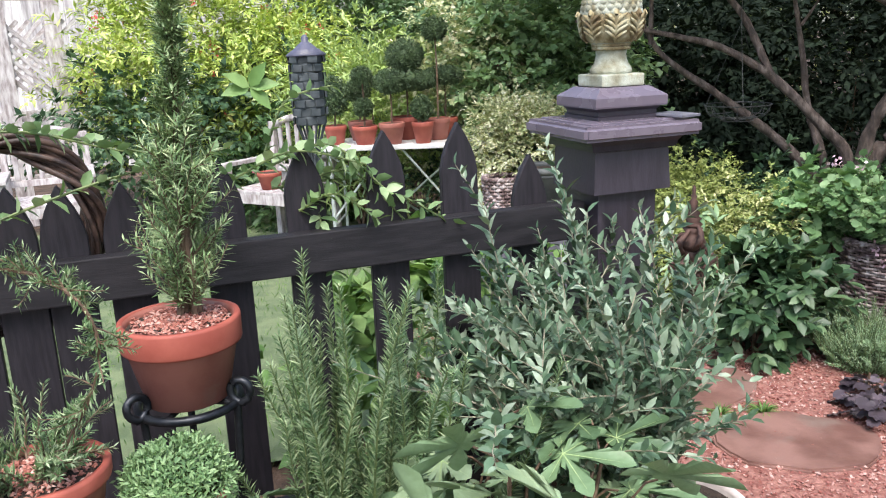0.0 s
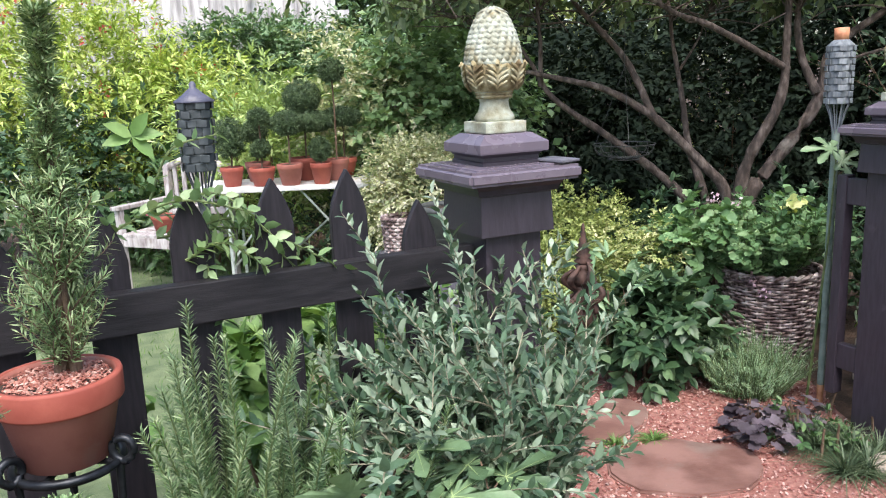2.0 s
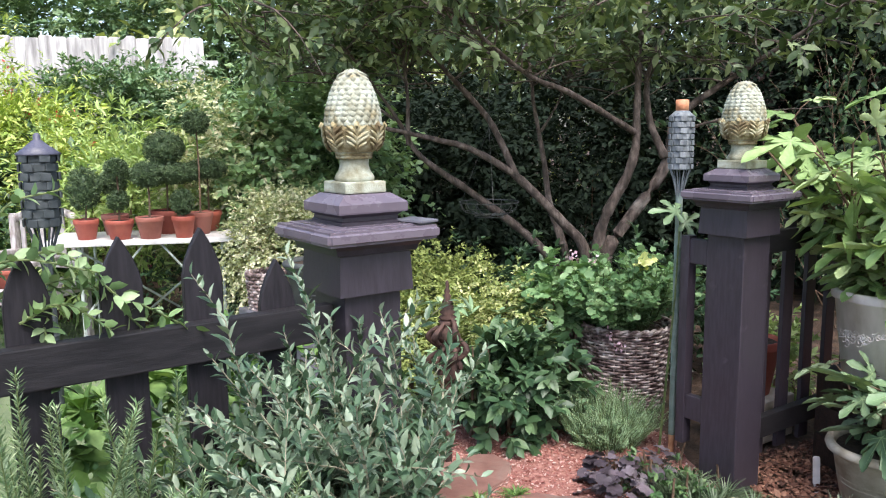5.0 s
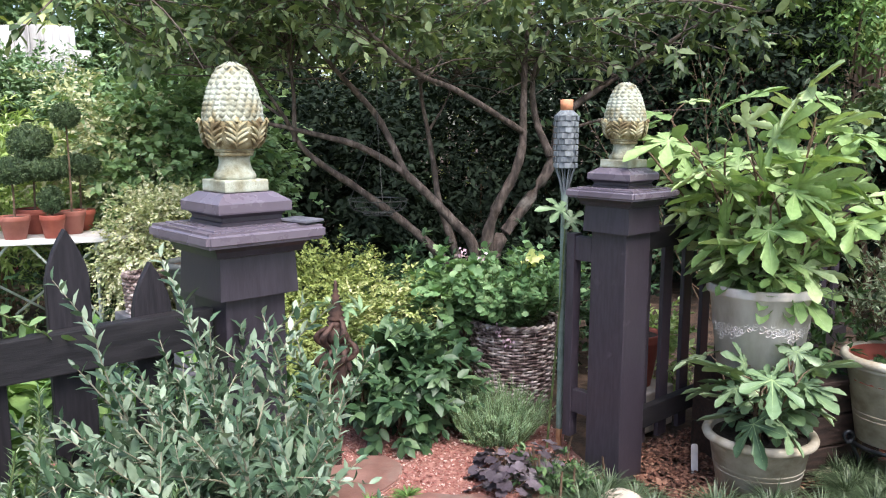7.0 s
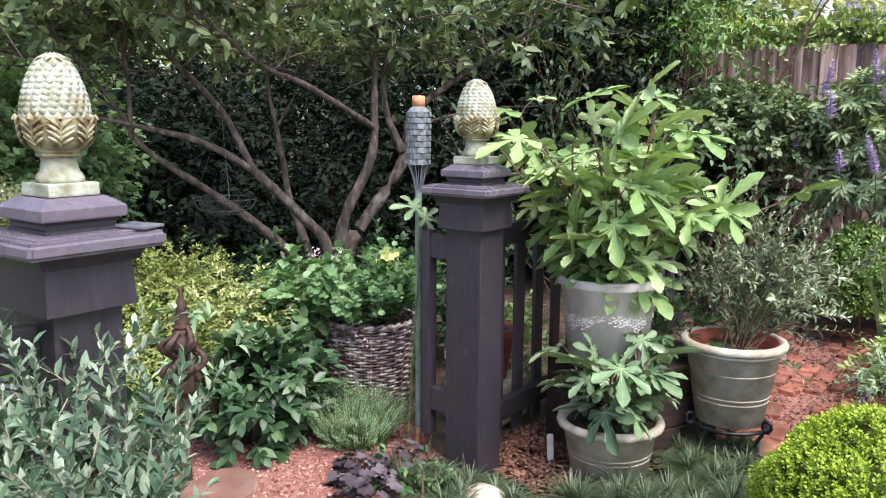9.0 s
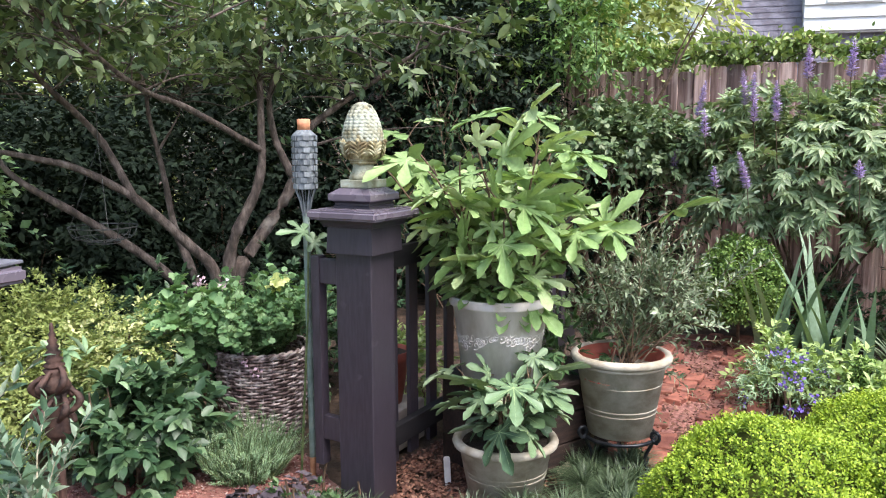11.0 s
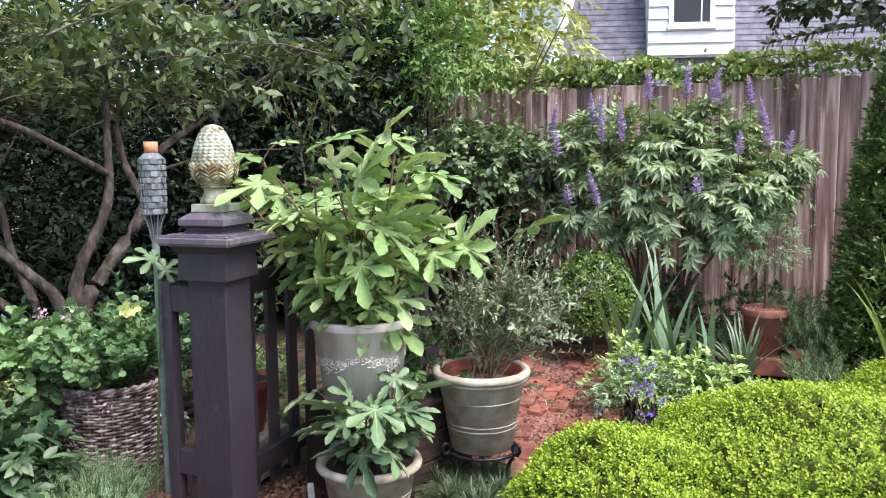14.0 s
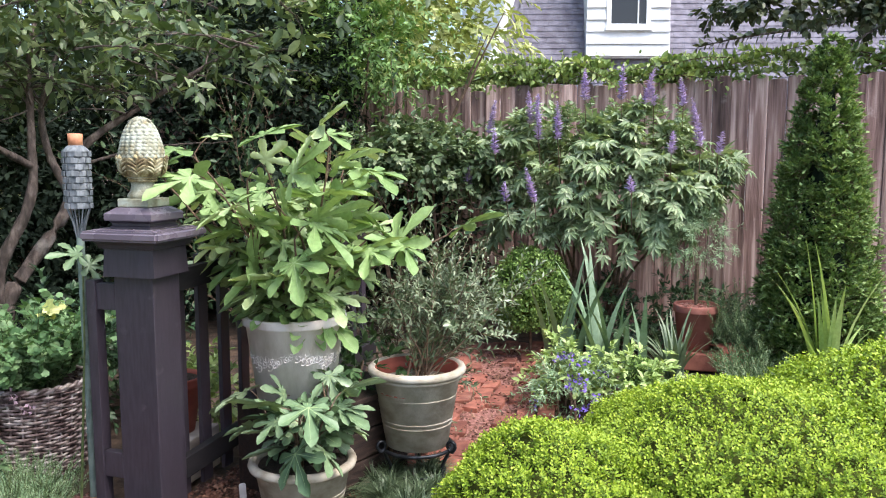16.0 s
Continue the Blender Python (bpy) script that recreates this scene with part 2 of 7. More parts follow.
glass_m, glass_t, glass_b = nodes_of("dark_window_glass")
glass_b.inputs["Base Color"].default_value = (0.02, 0.02, 0.025, 1)
glass_b.inputs["Roughness"].default_value = 0.05

L_ROSEMARY = leafy("rosemary_needle", (0.022, 0.06, 0.02), (0.115, 0.225, 0.072), (0.42, 0.56, 0.28), 0.5, 0.2, 6)
L_OLIVEBUSH = leafy("grey_green_leathery_leaf", (0.03, 0.075, 0.034), (0.1, 0.19, 0.09), (0.34, 0.46, 0.28), 0.32, 0.15, 6)
L_OLIVE = leafy("silver_olive_leaf", (0.055, 0.1, 0.038), (0.145, 0.22, 0.098), (0.37, 0.47, 0.27), 0.45, 0.15, 6)
L_FIG = leafy("bright_fig_leaf", (0.14, 0.275, 0.07), (0.31, 0.5, 0.165), (0.52, 0.69, 0.32), 0.44, 0.3, 4)
# Deep fig green, darkened further: shade on the young figs is in the colour.
L_FIGDEEP = leafy("shaded_deep_fig_leaf", (0.06, 0.13, 0.052), (0.15, 0.265, 0.11), (0.29, 0.42, 0.21), 0.4, 0.22, 5)
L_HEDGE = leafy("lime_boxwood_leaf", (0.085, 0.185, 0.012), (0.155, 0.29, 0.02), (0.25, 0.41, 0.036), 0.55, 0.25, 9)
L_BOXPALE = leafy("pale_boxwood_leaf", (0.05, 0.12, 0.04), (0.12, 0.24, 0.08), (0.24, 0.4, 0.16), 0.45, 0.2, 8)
L_VINE = leafy("climber_leaf", (0.07, 0.15, 0.05), (0.18, 0.32, 0.11), (0.38, 0.53, 0.25), 0.45, 0.3, 5)
PALE_STEM = rough_stuff("pale_grey_stem", [(0.3, (0.2, 0.18, 0.12)), (0.7, (0.36, 0.33, 0.25))], 30, 0.7)
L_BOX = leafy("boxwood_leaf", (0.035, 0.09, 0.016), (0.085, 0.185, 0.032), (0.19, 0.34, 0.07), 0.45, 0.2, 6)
# Paler tip leaves: young growth, with light on the tufts put into the colour.
L_HEDGETIP = leafy("lit_young_lime_boxwood_leaf", (0.195, 0.345, 0.02), (0.3, 0.47, 0.032), (0.44, 0.6, 0.06), 0.55, 0.3, 5)
L_BOXTIP = leafy("lit_young_boxwood_leaf", (0.07, 0.16, 0.028), (0.15, 0.29, 0.05), (0.28, 0.44, 0.1), 0.5, 0.25, 7)
L_PALETIP = leafy("lit_young_pale_boxwood_leaf", (0.1, 0.22, 0.07), (0.2, 0.37, 0.13), (0.34, 0.52, 0.22), 0.5, 0.25, 7)
# Light put into the leaf colour, to make up for the canopy's shade.
L_BROAD = leafy("lit_broad_leaf", (0.09, 0.19, 0.06), (0.22, 0.39, 0.14), (0.38, 0.56, 0.25), 0.45, 0.35, 2)
L_YELLOW = leafy("golden_shrub_leaf", (0.15, 0.28, 0.045), (0.4, 0.58, 0.11), (0.73, 0.86, 0.28), 0.5, 0.4, 2.5)
L_MID = leafy("mid_green_leaf", (0.025, 0.07, 0.02), (0.06, 0.14, 0.04), (0.14, 0.25, 0.08), 0.5, 0.3, 1.5)
L_FRESH = leafy("fresh_green_leaf", (0.06, 0.15, 0.03), (0.13, 0.27, 0.06), (0.25, 0.42, 0.12), 0.5, 0.35, 3)
L_TREE = leafy("tree_canopy_leaf", (0.03, 0.06, 0.021), (0.105, 0.18, 0.066), (0.36, 0.49, 0.21), 0.4, 0.4, 1.6)
# Evergreen leaf, darkened further: deep shade under the tree is put into the colour.
L_DARK = leafy("shade_dark_evergreen_leaf", (0.01, 0.019, 0.011), (0.02, 0.036, 0.019), (0.04, 0.068, 0.034), 0.7, 0.15, 0.8)
# Far leaves made paler: sunlight on them is put into the colour.
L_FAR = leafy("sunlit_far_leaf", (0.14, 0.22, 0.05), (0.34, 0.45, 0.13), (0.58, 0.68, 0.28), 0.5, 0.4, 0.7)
L_VARIEG = leafy("cream_variegated_leaf", (0.17, 0.26, 0.08), (0.46, 0.56, 0.25), (0.84, 0.86, 0.55), 0.5, 0.3, 5)
L_GOLDEUO = leafy("gold_edged_leaf", (0.12, 0.2, 0.045), (0.33, 0.44, 0.12), (0.64, 0.7, 0.32), 0.5, 0.25, 5)
L_HYDR = leafy("broad_deep_green_leaf", (0.016, 0.045, 0.017), (0.05, 0.115, 0.042), (0.13, 0.23, 0.09), 0.4, 0.2, 4)
L_GERAN = leafy("geranium_leaf", (0.065, 0.16, 0.05), (0.17, 0.345, 0.12), (0.34, 0.53, 0.23), 0.55, 0.3, 4)
L_LIME = leafy("lime_yellow_leaf", (0.42, 0.58, 0.12), (0.58, 0.72, 0.22), (0.74, 0.82, 0.4), 0.5, 0.35, 4)
L_THYME = leafy("grey_thyme_leaf", (0.09, 0.2, 0.075), (0.24, 0.41, 0.18), (0.42, 0.59, 0.32), 0.55, 0.2, 6)
L_HEUCH = leafy("purple_heuchera_leaf", (0.03, 0.026, 0.027), (0.085, 0.075, 0.075), (0.19, 0.18, 0.165), 0.4, 0.1, 5)
L_MONDO = leafy("mondo_grass_blade", (0.025, 0.05, 0.02), (0.07, 0.12, 0.05), (0.17, 0.24, 0.12), 0.4, 0.15, 5)
L_IRIS = leafy("blue_green_iris_blade", (0.07, 0.14, 0.065), (0.14, 0.25, 0.12), (0.26, 0.38, 0.21), 0.5, 0.25, 3)
L_VITEX = leafy("vitex_leaf", (0.1, 0.185, 0.068), (0.245, 0.375, 0.16), (0.43, 0.56, 0.3), 0.5, 0.35, 2)
L_THUJA = leafy("arborvitae_spray", (0.05, 0.115, 0.026), (0.15, 0.28, 0.07), (0.34, 0.5, 0.165), 0.55, 0.3, 3)
L_CLUMP = leafy("soft_lime_leaf", (0.19, 0.33, 0.075), (0.35, 0.53, 0.15), (0.53, 0.7, 0.28), 0.55, 0.35, 4)
L_AGAVE = leafy("dark_strap_leaf", (0.06, 0.11, 0.05), (0.13, 0.21, 0.1), (0.25, 0.35, 0.19), 0.45, 0.2, 4)
L_VARIEG2 = leafy("grey_green_round_leaf", (0.042, 0.085, 0.028), (0.115, 0.2, 0.072), (0.28, 0.38, 0.18), 0.5, 0.25, 3)
VEIN = rough_stuff("pale_leaf_vein", [(0.3, (0.26, 0.36, 0.15)), (0.7, (0.36, 0.46, 0.22))], 30, 0.6, 0.1, 0.001)
L_CLIMB = leafy("lime_climber_leaf", (0.085, 0.165, 0.035), (0.22, 0.35, 0.085), (0.44, 0.57, 0.2), 0.5, 0.35, 2)
L_SPREAD = leafy("yellow_green_small_leaf", (0.13, 0.2, 0.045), (0.26, 0.36, 0.085), (0.45, 0.55, 0.17), 0.5, 0.25, 5)
L_BLUEGREEN = leafy("soft_blue_green_leaf", (0.045, 0.11, 0.042), (0.13, 0.25, 0.095), (0.29, 0.44, 0.2), 0.5, 0.3, 2)
PAINT_PICKET = rough_stuff("dark_paint_on_pickets", [(0.3, (0.0105, 0.009, 0.012)), (0.7, (0.021, 0.018, 0.023))], 9, 0.6, 0.2, 0.002, 30, (10, 10, 1.2), ((0.036, 0.032, 0.036), 10, 0.68))
L_OVERHANG = leafy("dark_drooping_leaf", (0.02, 0.035, 0.014), (0.055, 0.085, 0.035), (0.14, 0.19, 0.08), 0.45, 0.25, 2)
# Shade between the tufts, put into the colour of the solid core.
L_HEDGEIN = leafy("shade_coloured_boxwood_core", (0.03, 0.045, 0.008), (0.05, 0.07, 0.012), (0.08, 0.11, 0.018), 0.9, 0.1, 30)
for pm in (PAINT_RAIL, PAINT_PICKET):
    pm.node_tree.nodes["Principled BSDF"].inputs["Specular IOR Level"].default_value = 0.3
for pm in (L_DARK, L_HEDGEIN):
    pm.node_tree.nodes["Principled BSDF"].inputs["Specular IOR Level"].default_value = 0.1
CHIPS_POT = chips("red_pot_chips", [(0.0, (0.26, 0.08, 0.055)), (0.5, (0.42, 0.17, 0.13)), (0.8, (0.52, 0.27, 0.21)), (1.0, (0.66, 0.45, 0.38))])
L_PALEROS = leafy("paler_rosemary_needle", (0.05, 0.11, 0.036), (0.16, 0.285, 0.095), (0.44, 0.58, 0.27), 0.5, 0.2, 6)


# ---- mesh tools ----
def mesh_np(name, pairs):
    """One mesh out of (vertices, faces) pairs; faces are index arrays of three or four columns."""
    vs, fs, at = [], [], 0
    for v, f in pairs:
        v, f = np.asarray(v, np.float32), np.asarray(f, np.int32)
        if len(v) == 0 or len(f) == 0:
            continue
        vs.append(v)
        fs.append(f + at)
        at += len(v)
    me = bpy.data.meshes.new(name)
    v = np.concatenate(vs)
    me.vertices.add(len(v))
    me.vertices.foreach_set("co", v.ravel())
    loops = np.concatenate([f.ravel() for f in fs])
    sizes = np.concatenate([np.full(len(f), f.shape[1], np.int32) for f in fs])
    me.loops.add(len(loops))
    me.loops.foreach_set("vertex_index", loops)
    me.polygons.add(len(sizes))
    me.polygons.foreach_set("loop_start", np.concatenate([[0], np.cumsum(sizes)[:-1]]).astype(np.int32))
    me.update(calc_edges=True)
    return me


def smooth(me, on=True):
    me.polygons.foreach_set("use_smooth", np.full(len(me.polygons), on))
    return me


def thing(name, m, label, category, group="", kind=""):
    ob = new(name)
    ob.empty_display_size = 0.1
    ob.matrix_world = m
    return tagged(ob, label, category, group, kind)


def part(name, data, material, parent=None, label="", m=None, soft=False):
    """Links pairs, a bmesh or a mesh as one object under a thing or a part."""
    if isinstance(data, list):
        me = mesh_np(name, data)
    elif isinstance(data, bmesh.types.BMesh):
        me = bpy.data.meshes.new(name)
        bmesh.ops.recalc_face_normals(data, faces=data.faces)
        data.to_mesh(me)
        data.free()
    else:
        me = data
    if isinstance(data, list):
        smooth(me, soft or name in ("leaves", "crown", "young_leaves", "foliage"))
    if not me.materials:
        me.materials.append(material)
    ob = new(name, me)
    if parent:
        ob.parent = parent
    if m is not None:
        ob.matrix_basis = m
    return tagged(ob, label, kind="stuff" if name in LOOSE else "")


LOOSE = ("stem_growth", "leaves", "needles", "blades", "flowers", "twig_growth", "young_leaves", "bloom", "grit", "inner_growth", "foliage", "venation", "flower_growth")


def box(sx, sy, sz, bevel=0.003, at=(0, 0, 0)):
    bm = bmesh.new()
    bmesh.ops.create_cube(bm, size=1, matrix=Matrix.Translation(at) @ Matrix.Diagonal((sx, sy, sz, 1)))
    if bevel:
        bmesh.ops.bevel(bm, geom=bm.edges[:], offset=bevel, segments=2, affect="EDGES", profile=0.6)
    return bm


def outline_slab(points, depth, bevel=0.002):
    """A flat board of outline points (x, z), its thickness along y."""
    bm = bmesh.new()
    f = bm.faces.new([bm.verts.new((x, -depth / 2, z)) for x, z in points])
    r = bmesh.ops.extrude_face_region(bm, geom=[f])
    bmesh.ops.translate(bm, verts=[v for v in r["geom"] if isinstance(v, bmesh.types.BMVert)], vec=(0, depth, 0))
    if bevel:
        bmesh.ops.bevel(bm, geom=bm.edges[:], offset=bevel, segments=1, affect="EDGES")
    return bm


def lathe(profile, seg=40, wobble=0.0):
    """Turned body: profile of (radius, height)."""
    a = np.linspace(0, 2 * np.pi, seg, endpoint=False)
    p = np.array(profile, float)
    rad = p[:, 0:1] * (1 + wobble * np.sin(2 * a + p[:, 1:2] * 9))
    v = np.stack([rad * np.cos(a), rad * np.sin(a), np.repeat(p[:, 1:2], seg, 1)], -1).reshape(-1, 3)
    i = np.arange(len(p) - 1)[:, None] * seg + np.arange(seg)[None]
    j = np.arange(len(p) - 1)[:, None] * seg + (np.arange(seg)[None] + 1) % seg
    return v, np.stack([i, j, j + seg, i + seg], -1).reshape(-1, 4)


def square_lathe(profile):
    """Stacked square sections: (half width, height)."""
    v = [(sx * h, sy * h, z) for h, z in profile for sx, sy in ((-1, -1), (1, -1), (1, 1), (-1, 1))]
    f = [(k * 4 + i, k * 4 + (i + 1) % 4, k * 4 + 4 + (i + 1) % 4, k * 4 + 4 + i) for k in range(len(profile) - 1) for i in range(4)]
    n = len(profile) * 4
    return [(np.array(v), np.array(f + [(3, 2, 1, 0), (n - 4, n - 3, n - 2, n - 1)]))]


def tube(points, radii, seg=7, closed=False):
    """A tapered round bar along points."""
    p = np.asarray(points, float)
    n = len(p)
    r = np.broadcast_to(np.asarray(radii, float), (n,)) if np.ndim(radii) == 0 or len(np.atleast_1d(radii)) == n else np.interp(np.linspace(0, 1, n), np.linspace(0, 1, len(radii)), radii)
    d = np.roll(p, -1, 0) - np.roll(p, 1, 0) if closed else np.gradient(p, axis=0)
    d /= np.linalg.norm(d, axis=1, keepdims=True) + 1e-9
    ref = np.tile(np.array([[0.31, 0.22, 0.92]]), (n, 1))
    ref[np.abs((d * ref).sum(1)) > 0.95] = (1, 0.1, 0)
    s = np.cross(d, ref)
    s /= np.linalg.norm(s, axis=1, keepdims=True)
    u = np.cross(s, d)
    a = np.linspace(0, 2 * np.pi, seg, endpoint=False)
    v = (p[:, None] + r[:, None, None] * (np.cos(a)[None, :, None] * s[:, None] + np.sin(a)[None, :, None] * u[:, None])).reshape(-1, 3)
    rows = n if closed else n - 1
    i = np.arange(rows)[:, None] * seg + np.arange(seg)[None]
    j = np.arange(rows)[:, None] * seg + (np.arange(seg)[None] + 1) % seg
    f = np.stack([i, j, (j + seg) % (n * seg), (i + seg) % (n * seg)], -1).reshape(-1, 4)
    return v, f


def spline(points, n=16):
    """A smooth line through points."""
    p = np.asarray(points, float)
    if len(p) < 3:
        return p[0] + np.linspace(0, 1, n)[:, None] * (p[-1] - p[0])
    q = np.concatenate([[2 * p[0] - p[1]], p, [2 * p[-1] - p[-2]]])
    out = []
    for t in np.linspace(0, len(p) - 1 - 1e-6, n):
        k, x = int(t), t - int(t)
        a, b, c, d = q[k:k + 4]
        out.append(0.5 * (2 * b + (c - a) * x + (2 * a - 5 * b + 4 * c - d) * x * x + (3 * b - a - 3 * c + d) * x ** 3))
    return np.array(out)


def unit(v):
    return v / (np.linalg.norm(v, axis=-1, keepdims=True) + 1e-9)


# leaf shapes: (along, across, up) and triangles
DIAMOND = (np.array([(0, 0, 0), (0.45, 0.24, 0.05), (1, 0, -0.12), (0.45, -0.24, 0.05)]), np.array([(0, 3, 2), (0, 2, 1)]))
OVAL = (np.array([(0, 0, 0), (0.5, 0, -0.04), (1, 0, -0.14), (0.25, 0.2, 0.04), (0.62, 0.2, 0.02), (0.25, -0.2, 0.04), (0.62, -0.2, 0.02)]),
        np.array([(0, 5, 1), (5, 6, 1), (6, 2, 1), (2, 4, 1), (4, 3, 1), (3, 0, 1)]))
LANCE = (np.array([(0, 0, 0), (0.4, 0.19, 0.04), (0.45, 0, -0.02), (1, 0, -0.16), (0.4, -0.19, 0.04)]), np.array([(0, 4, 2), (4, 3, 2), (3, 1, 2), (1, 0, 2)]))
NEEDLE = (np.array([(0, 0, 0), (0.5, 0.05, 0.03), (1, 0, 0), (0.5, -0.05, 0.03)]), np.array([(0, 3, 2), (0, 2, 1)]))


def lobed(lobes, sinus, centre=0.38, base=0.12):
    """A lobed leaf: lobes of (angle, reach, half width)."""
    rim = []
    for k, (a, reach, w) in enumerate(lobes):
        for r, da in ((sinus, -w * 1.5), (reach * 0.6, -w * 1.08), (reach * 0.84, -w * 0.86), (reach * 0.97, -w * 0.4), (reach, w * 0.15), (reach * 0.86, w * 0.82), (reach * 0.6, w * 1.08)):
            b = radians(a + da)
            rim.append((centre + r * math.cos(b), r * math.sin(b), 0.05 * math.sin(b * 3) - 0.3 * r * r + 0.035 * min(abs(da) / w, 1.1)))
    rim.append((base, 0.01, 0))
    v = np.array([(centre, 0, 0.03)] + rim)
    n = len(rim)
    return v, np.array([(0, 1 + i, 1 + (i + 1) % n) for i in range(n)])


def round_leaf(lobes=7, deep=0.14):
    """A rounded leaf with a scalloped, wavy rim."""
    rim = []
    for k in range(2 * lobes + 1):
        a = radians(-158 + 316 * k / (2 * lobes))
        q = 0.5 * (1 - deep * (k % 2 == 0))
        rim.append((0.42 + q * math.cos(a), q * math.sin(a), 0.05 - 0.08 * (k % 2) + 0.03 * math.sin(3 * a)))
    v = [(0.42, 0, -0.03)] + rim + [(0.12, 0, 0.0)]
    n = len(v) - 1
    return np.array(v), np.array([(0, 1 + i, 1 + (i + 1) % n) for i in range(n)])


SCALLOP = round_leaf()


def leaf_veins(lobes, centre, half=0.008, up=0.008):
    """Raised midrib of each lobe and the stalk's end."""
    vs, fs = [], []
    for a, reach, w in lobes:
        b = radians(a + 0.15 * w)
        c, s = math.cos(b), math.sin(b)
        k = len(vs)
        vs += [(centre - half * s, half * c, up), (centre + half * s, -half * c, up), (centre + 0.93 * reach * c, 0.93 * reach * s, -0.28 * reach * reach * 0.87 + up)]
        fs.append((k, k + 1, k + 2))
    k = len(vs)
    vs += [(0.0, -half, up), (0.0, half, up), (centre, 0, up)]
    fs.append((k, k + 2, k + 1))
    return np.array(vs), np.array(fs)


def fig_leaf(lobes, centre=0.14, sinus=0.25):
    """A deeply cut leaf: lobes of (angle, length, half width), broadest near their blunt, wavy tips."""
    rim = [(0.0, -0.012, 0.0)]
    for k, (a, reach, w) in enumerate(lobes):
        c, s = math.cos(radians(a)), math.sin(radians(a))
        for along_, across in ((0.45, -0.5), (0.63, -0.95), (0.7, -0.76), (0.81, -0.9), (0.93, -0.5), (1.0, 0.0), (0.94, 0.5), (0.82, 0.9), (0.71, 0.76), (0.63, 0.95), (0.45, 0.5)):
            x, y = reach * along_, w * across
            rim.append((centre + x * c - y * s, x * s + y * c, 0.25 * abs(y) - 0.28 * x * x))
        if k < len(lobes) - 1:
            b = radians((a + lobes[k + 1][0]) / 2)
            rim.append((centre + sinus * math.cos(b), sinus * math.sin(b), 0.03))
    rim.append((0.0, 0.012, 0.0))
    n = len(rim)
    return np.array([(centre, 0, 0.0)] + rim), np.array([(0, 1 + i, 1 + (i + 1) % n) for i in range(n)])


FIG_LOBES = [(-108, 0.46, 0.125), (-53, 0.7, 0.138), (0, 0.86, 0.155), (53, 0.7, 0.138), (108, 0.46, 0.125)]
FIG = fig_leaf(FIG_LOBES)
FIG_VEINS = leaf_veins([(a, q, 0) for a, q, w in FIG_LOBES], 0.14)


def fan_leaf(n=5, spread=150, width=0.13):
    """Leaflets spread like fingers."""
    vs, fs = [], []
    for k in range(n):
        a = radians(-spread / 2 + spread * k / (n - 1))
        reach = 1 - 0.35 * abs(2 * k / (n - 1) - 1)
        c, s = math.cos(a), math.sin(a)
        for x, y, z in ((0, 0, 0), (0.5, width, 0.02), (1, 0, -0.18), (0.5, -width, 0.02)):
            x, y = x * reach, y
            vs.append((x * c - y * s, x * s + y * c, z))
        fs += [(k * 4, k * 4 + 3, k * 4 + 2), (k * 4, k * 4 + 2, k * 4 + 1)]
    return np.array(vs), np.array(fs)


FINGERS = fan_leaf()
SPRAY = fan_leaf(5, 110, 0.09)


def leaves(p, axis, nrm, size, shape, wide=1.0):
    """Places a leaf shape at each point, along axis, its face towards nrm."""
    tv, tf = shape
    axis = unit(axis)
    side = unit(np.cross(nrm, axis))
    nrm = np.cross(axis, side)
    size = np.broadcast_to(size, (len(p),))[:, None, None]
    v = p[:, None] + size * (tv[None, :, 0:1] * axis[:, None] + wide * tv[None, :, 1:2] * side[:, None] + tv[None, :, 2:3] * nrm[:, None])
    f = tf[None] + (np.arange(len(p)) * len(tv))[:, None, None]
    return v.reshape(-1, 3), f.reshape(-1, 3)


def sphere_dirs(rng, n, low=-1.0):
    z = rng.uniform(low, 1, n)
    a = rng.uniform(0, 2 * np.pi, n)
    r = np.sqrt(1 - z * z)
    return np.stack([r * np.cos(a), r * np.sin(a), z], -1)


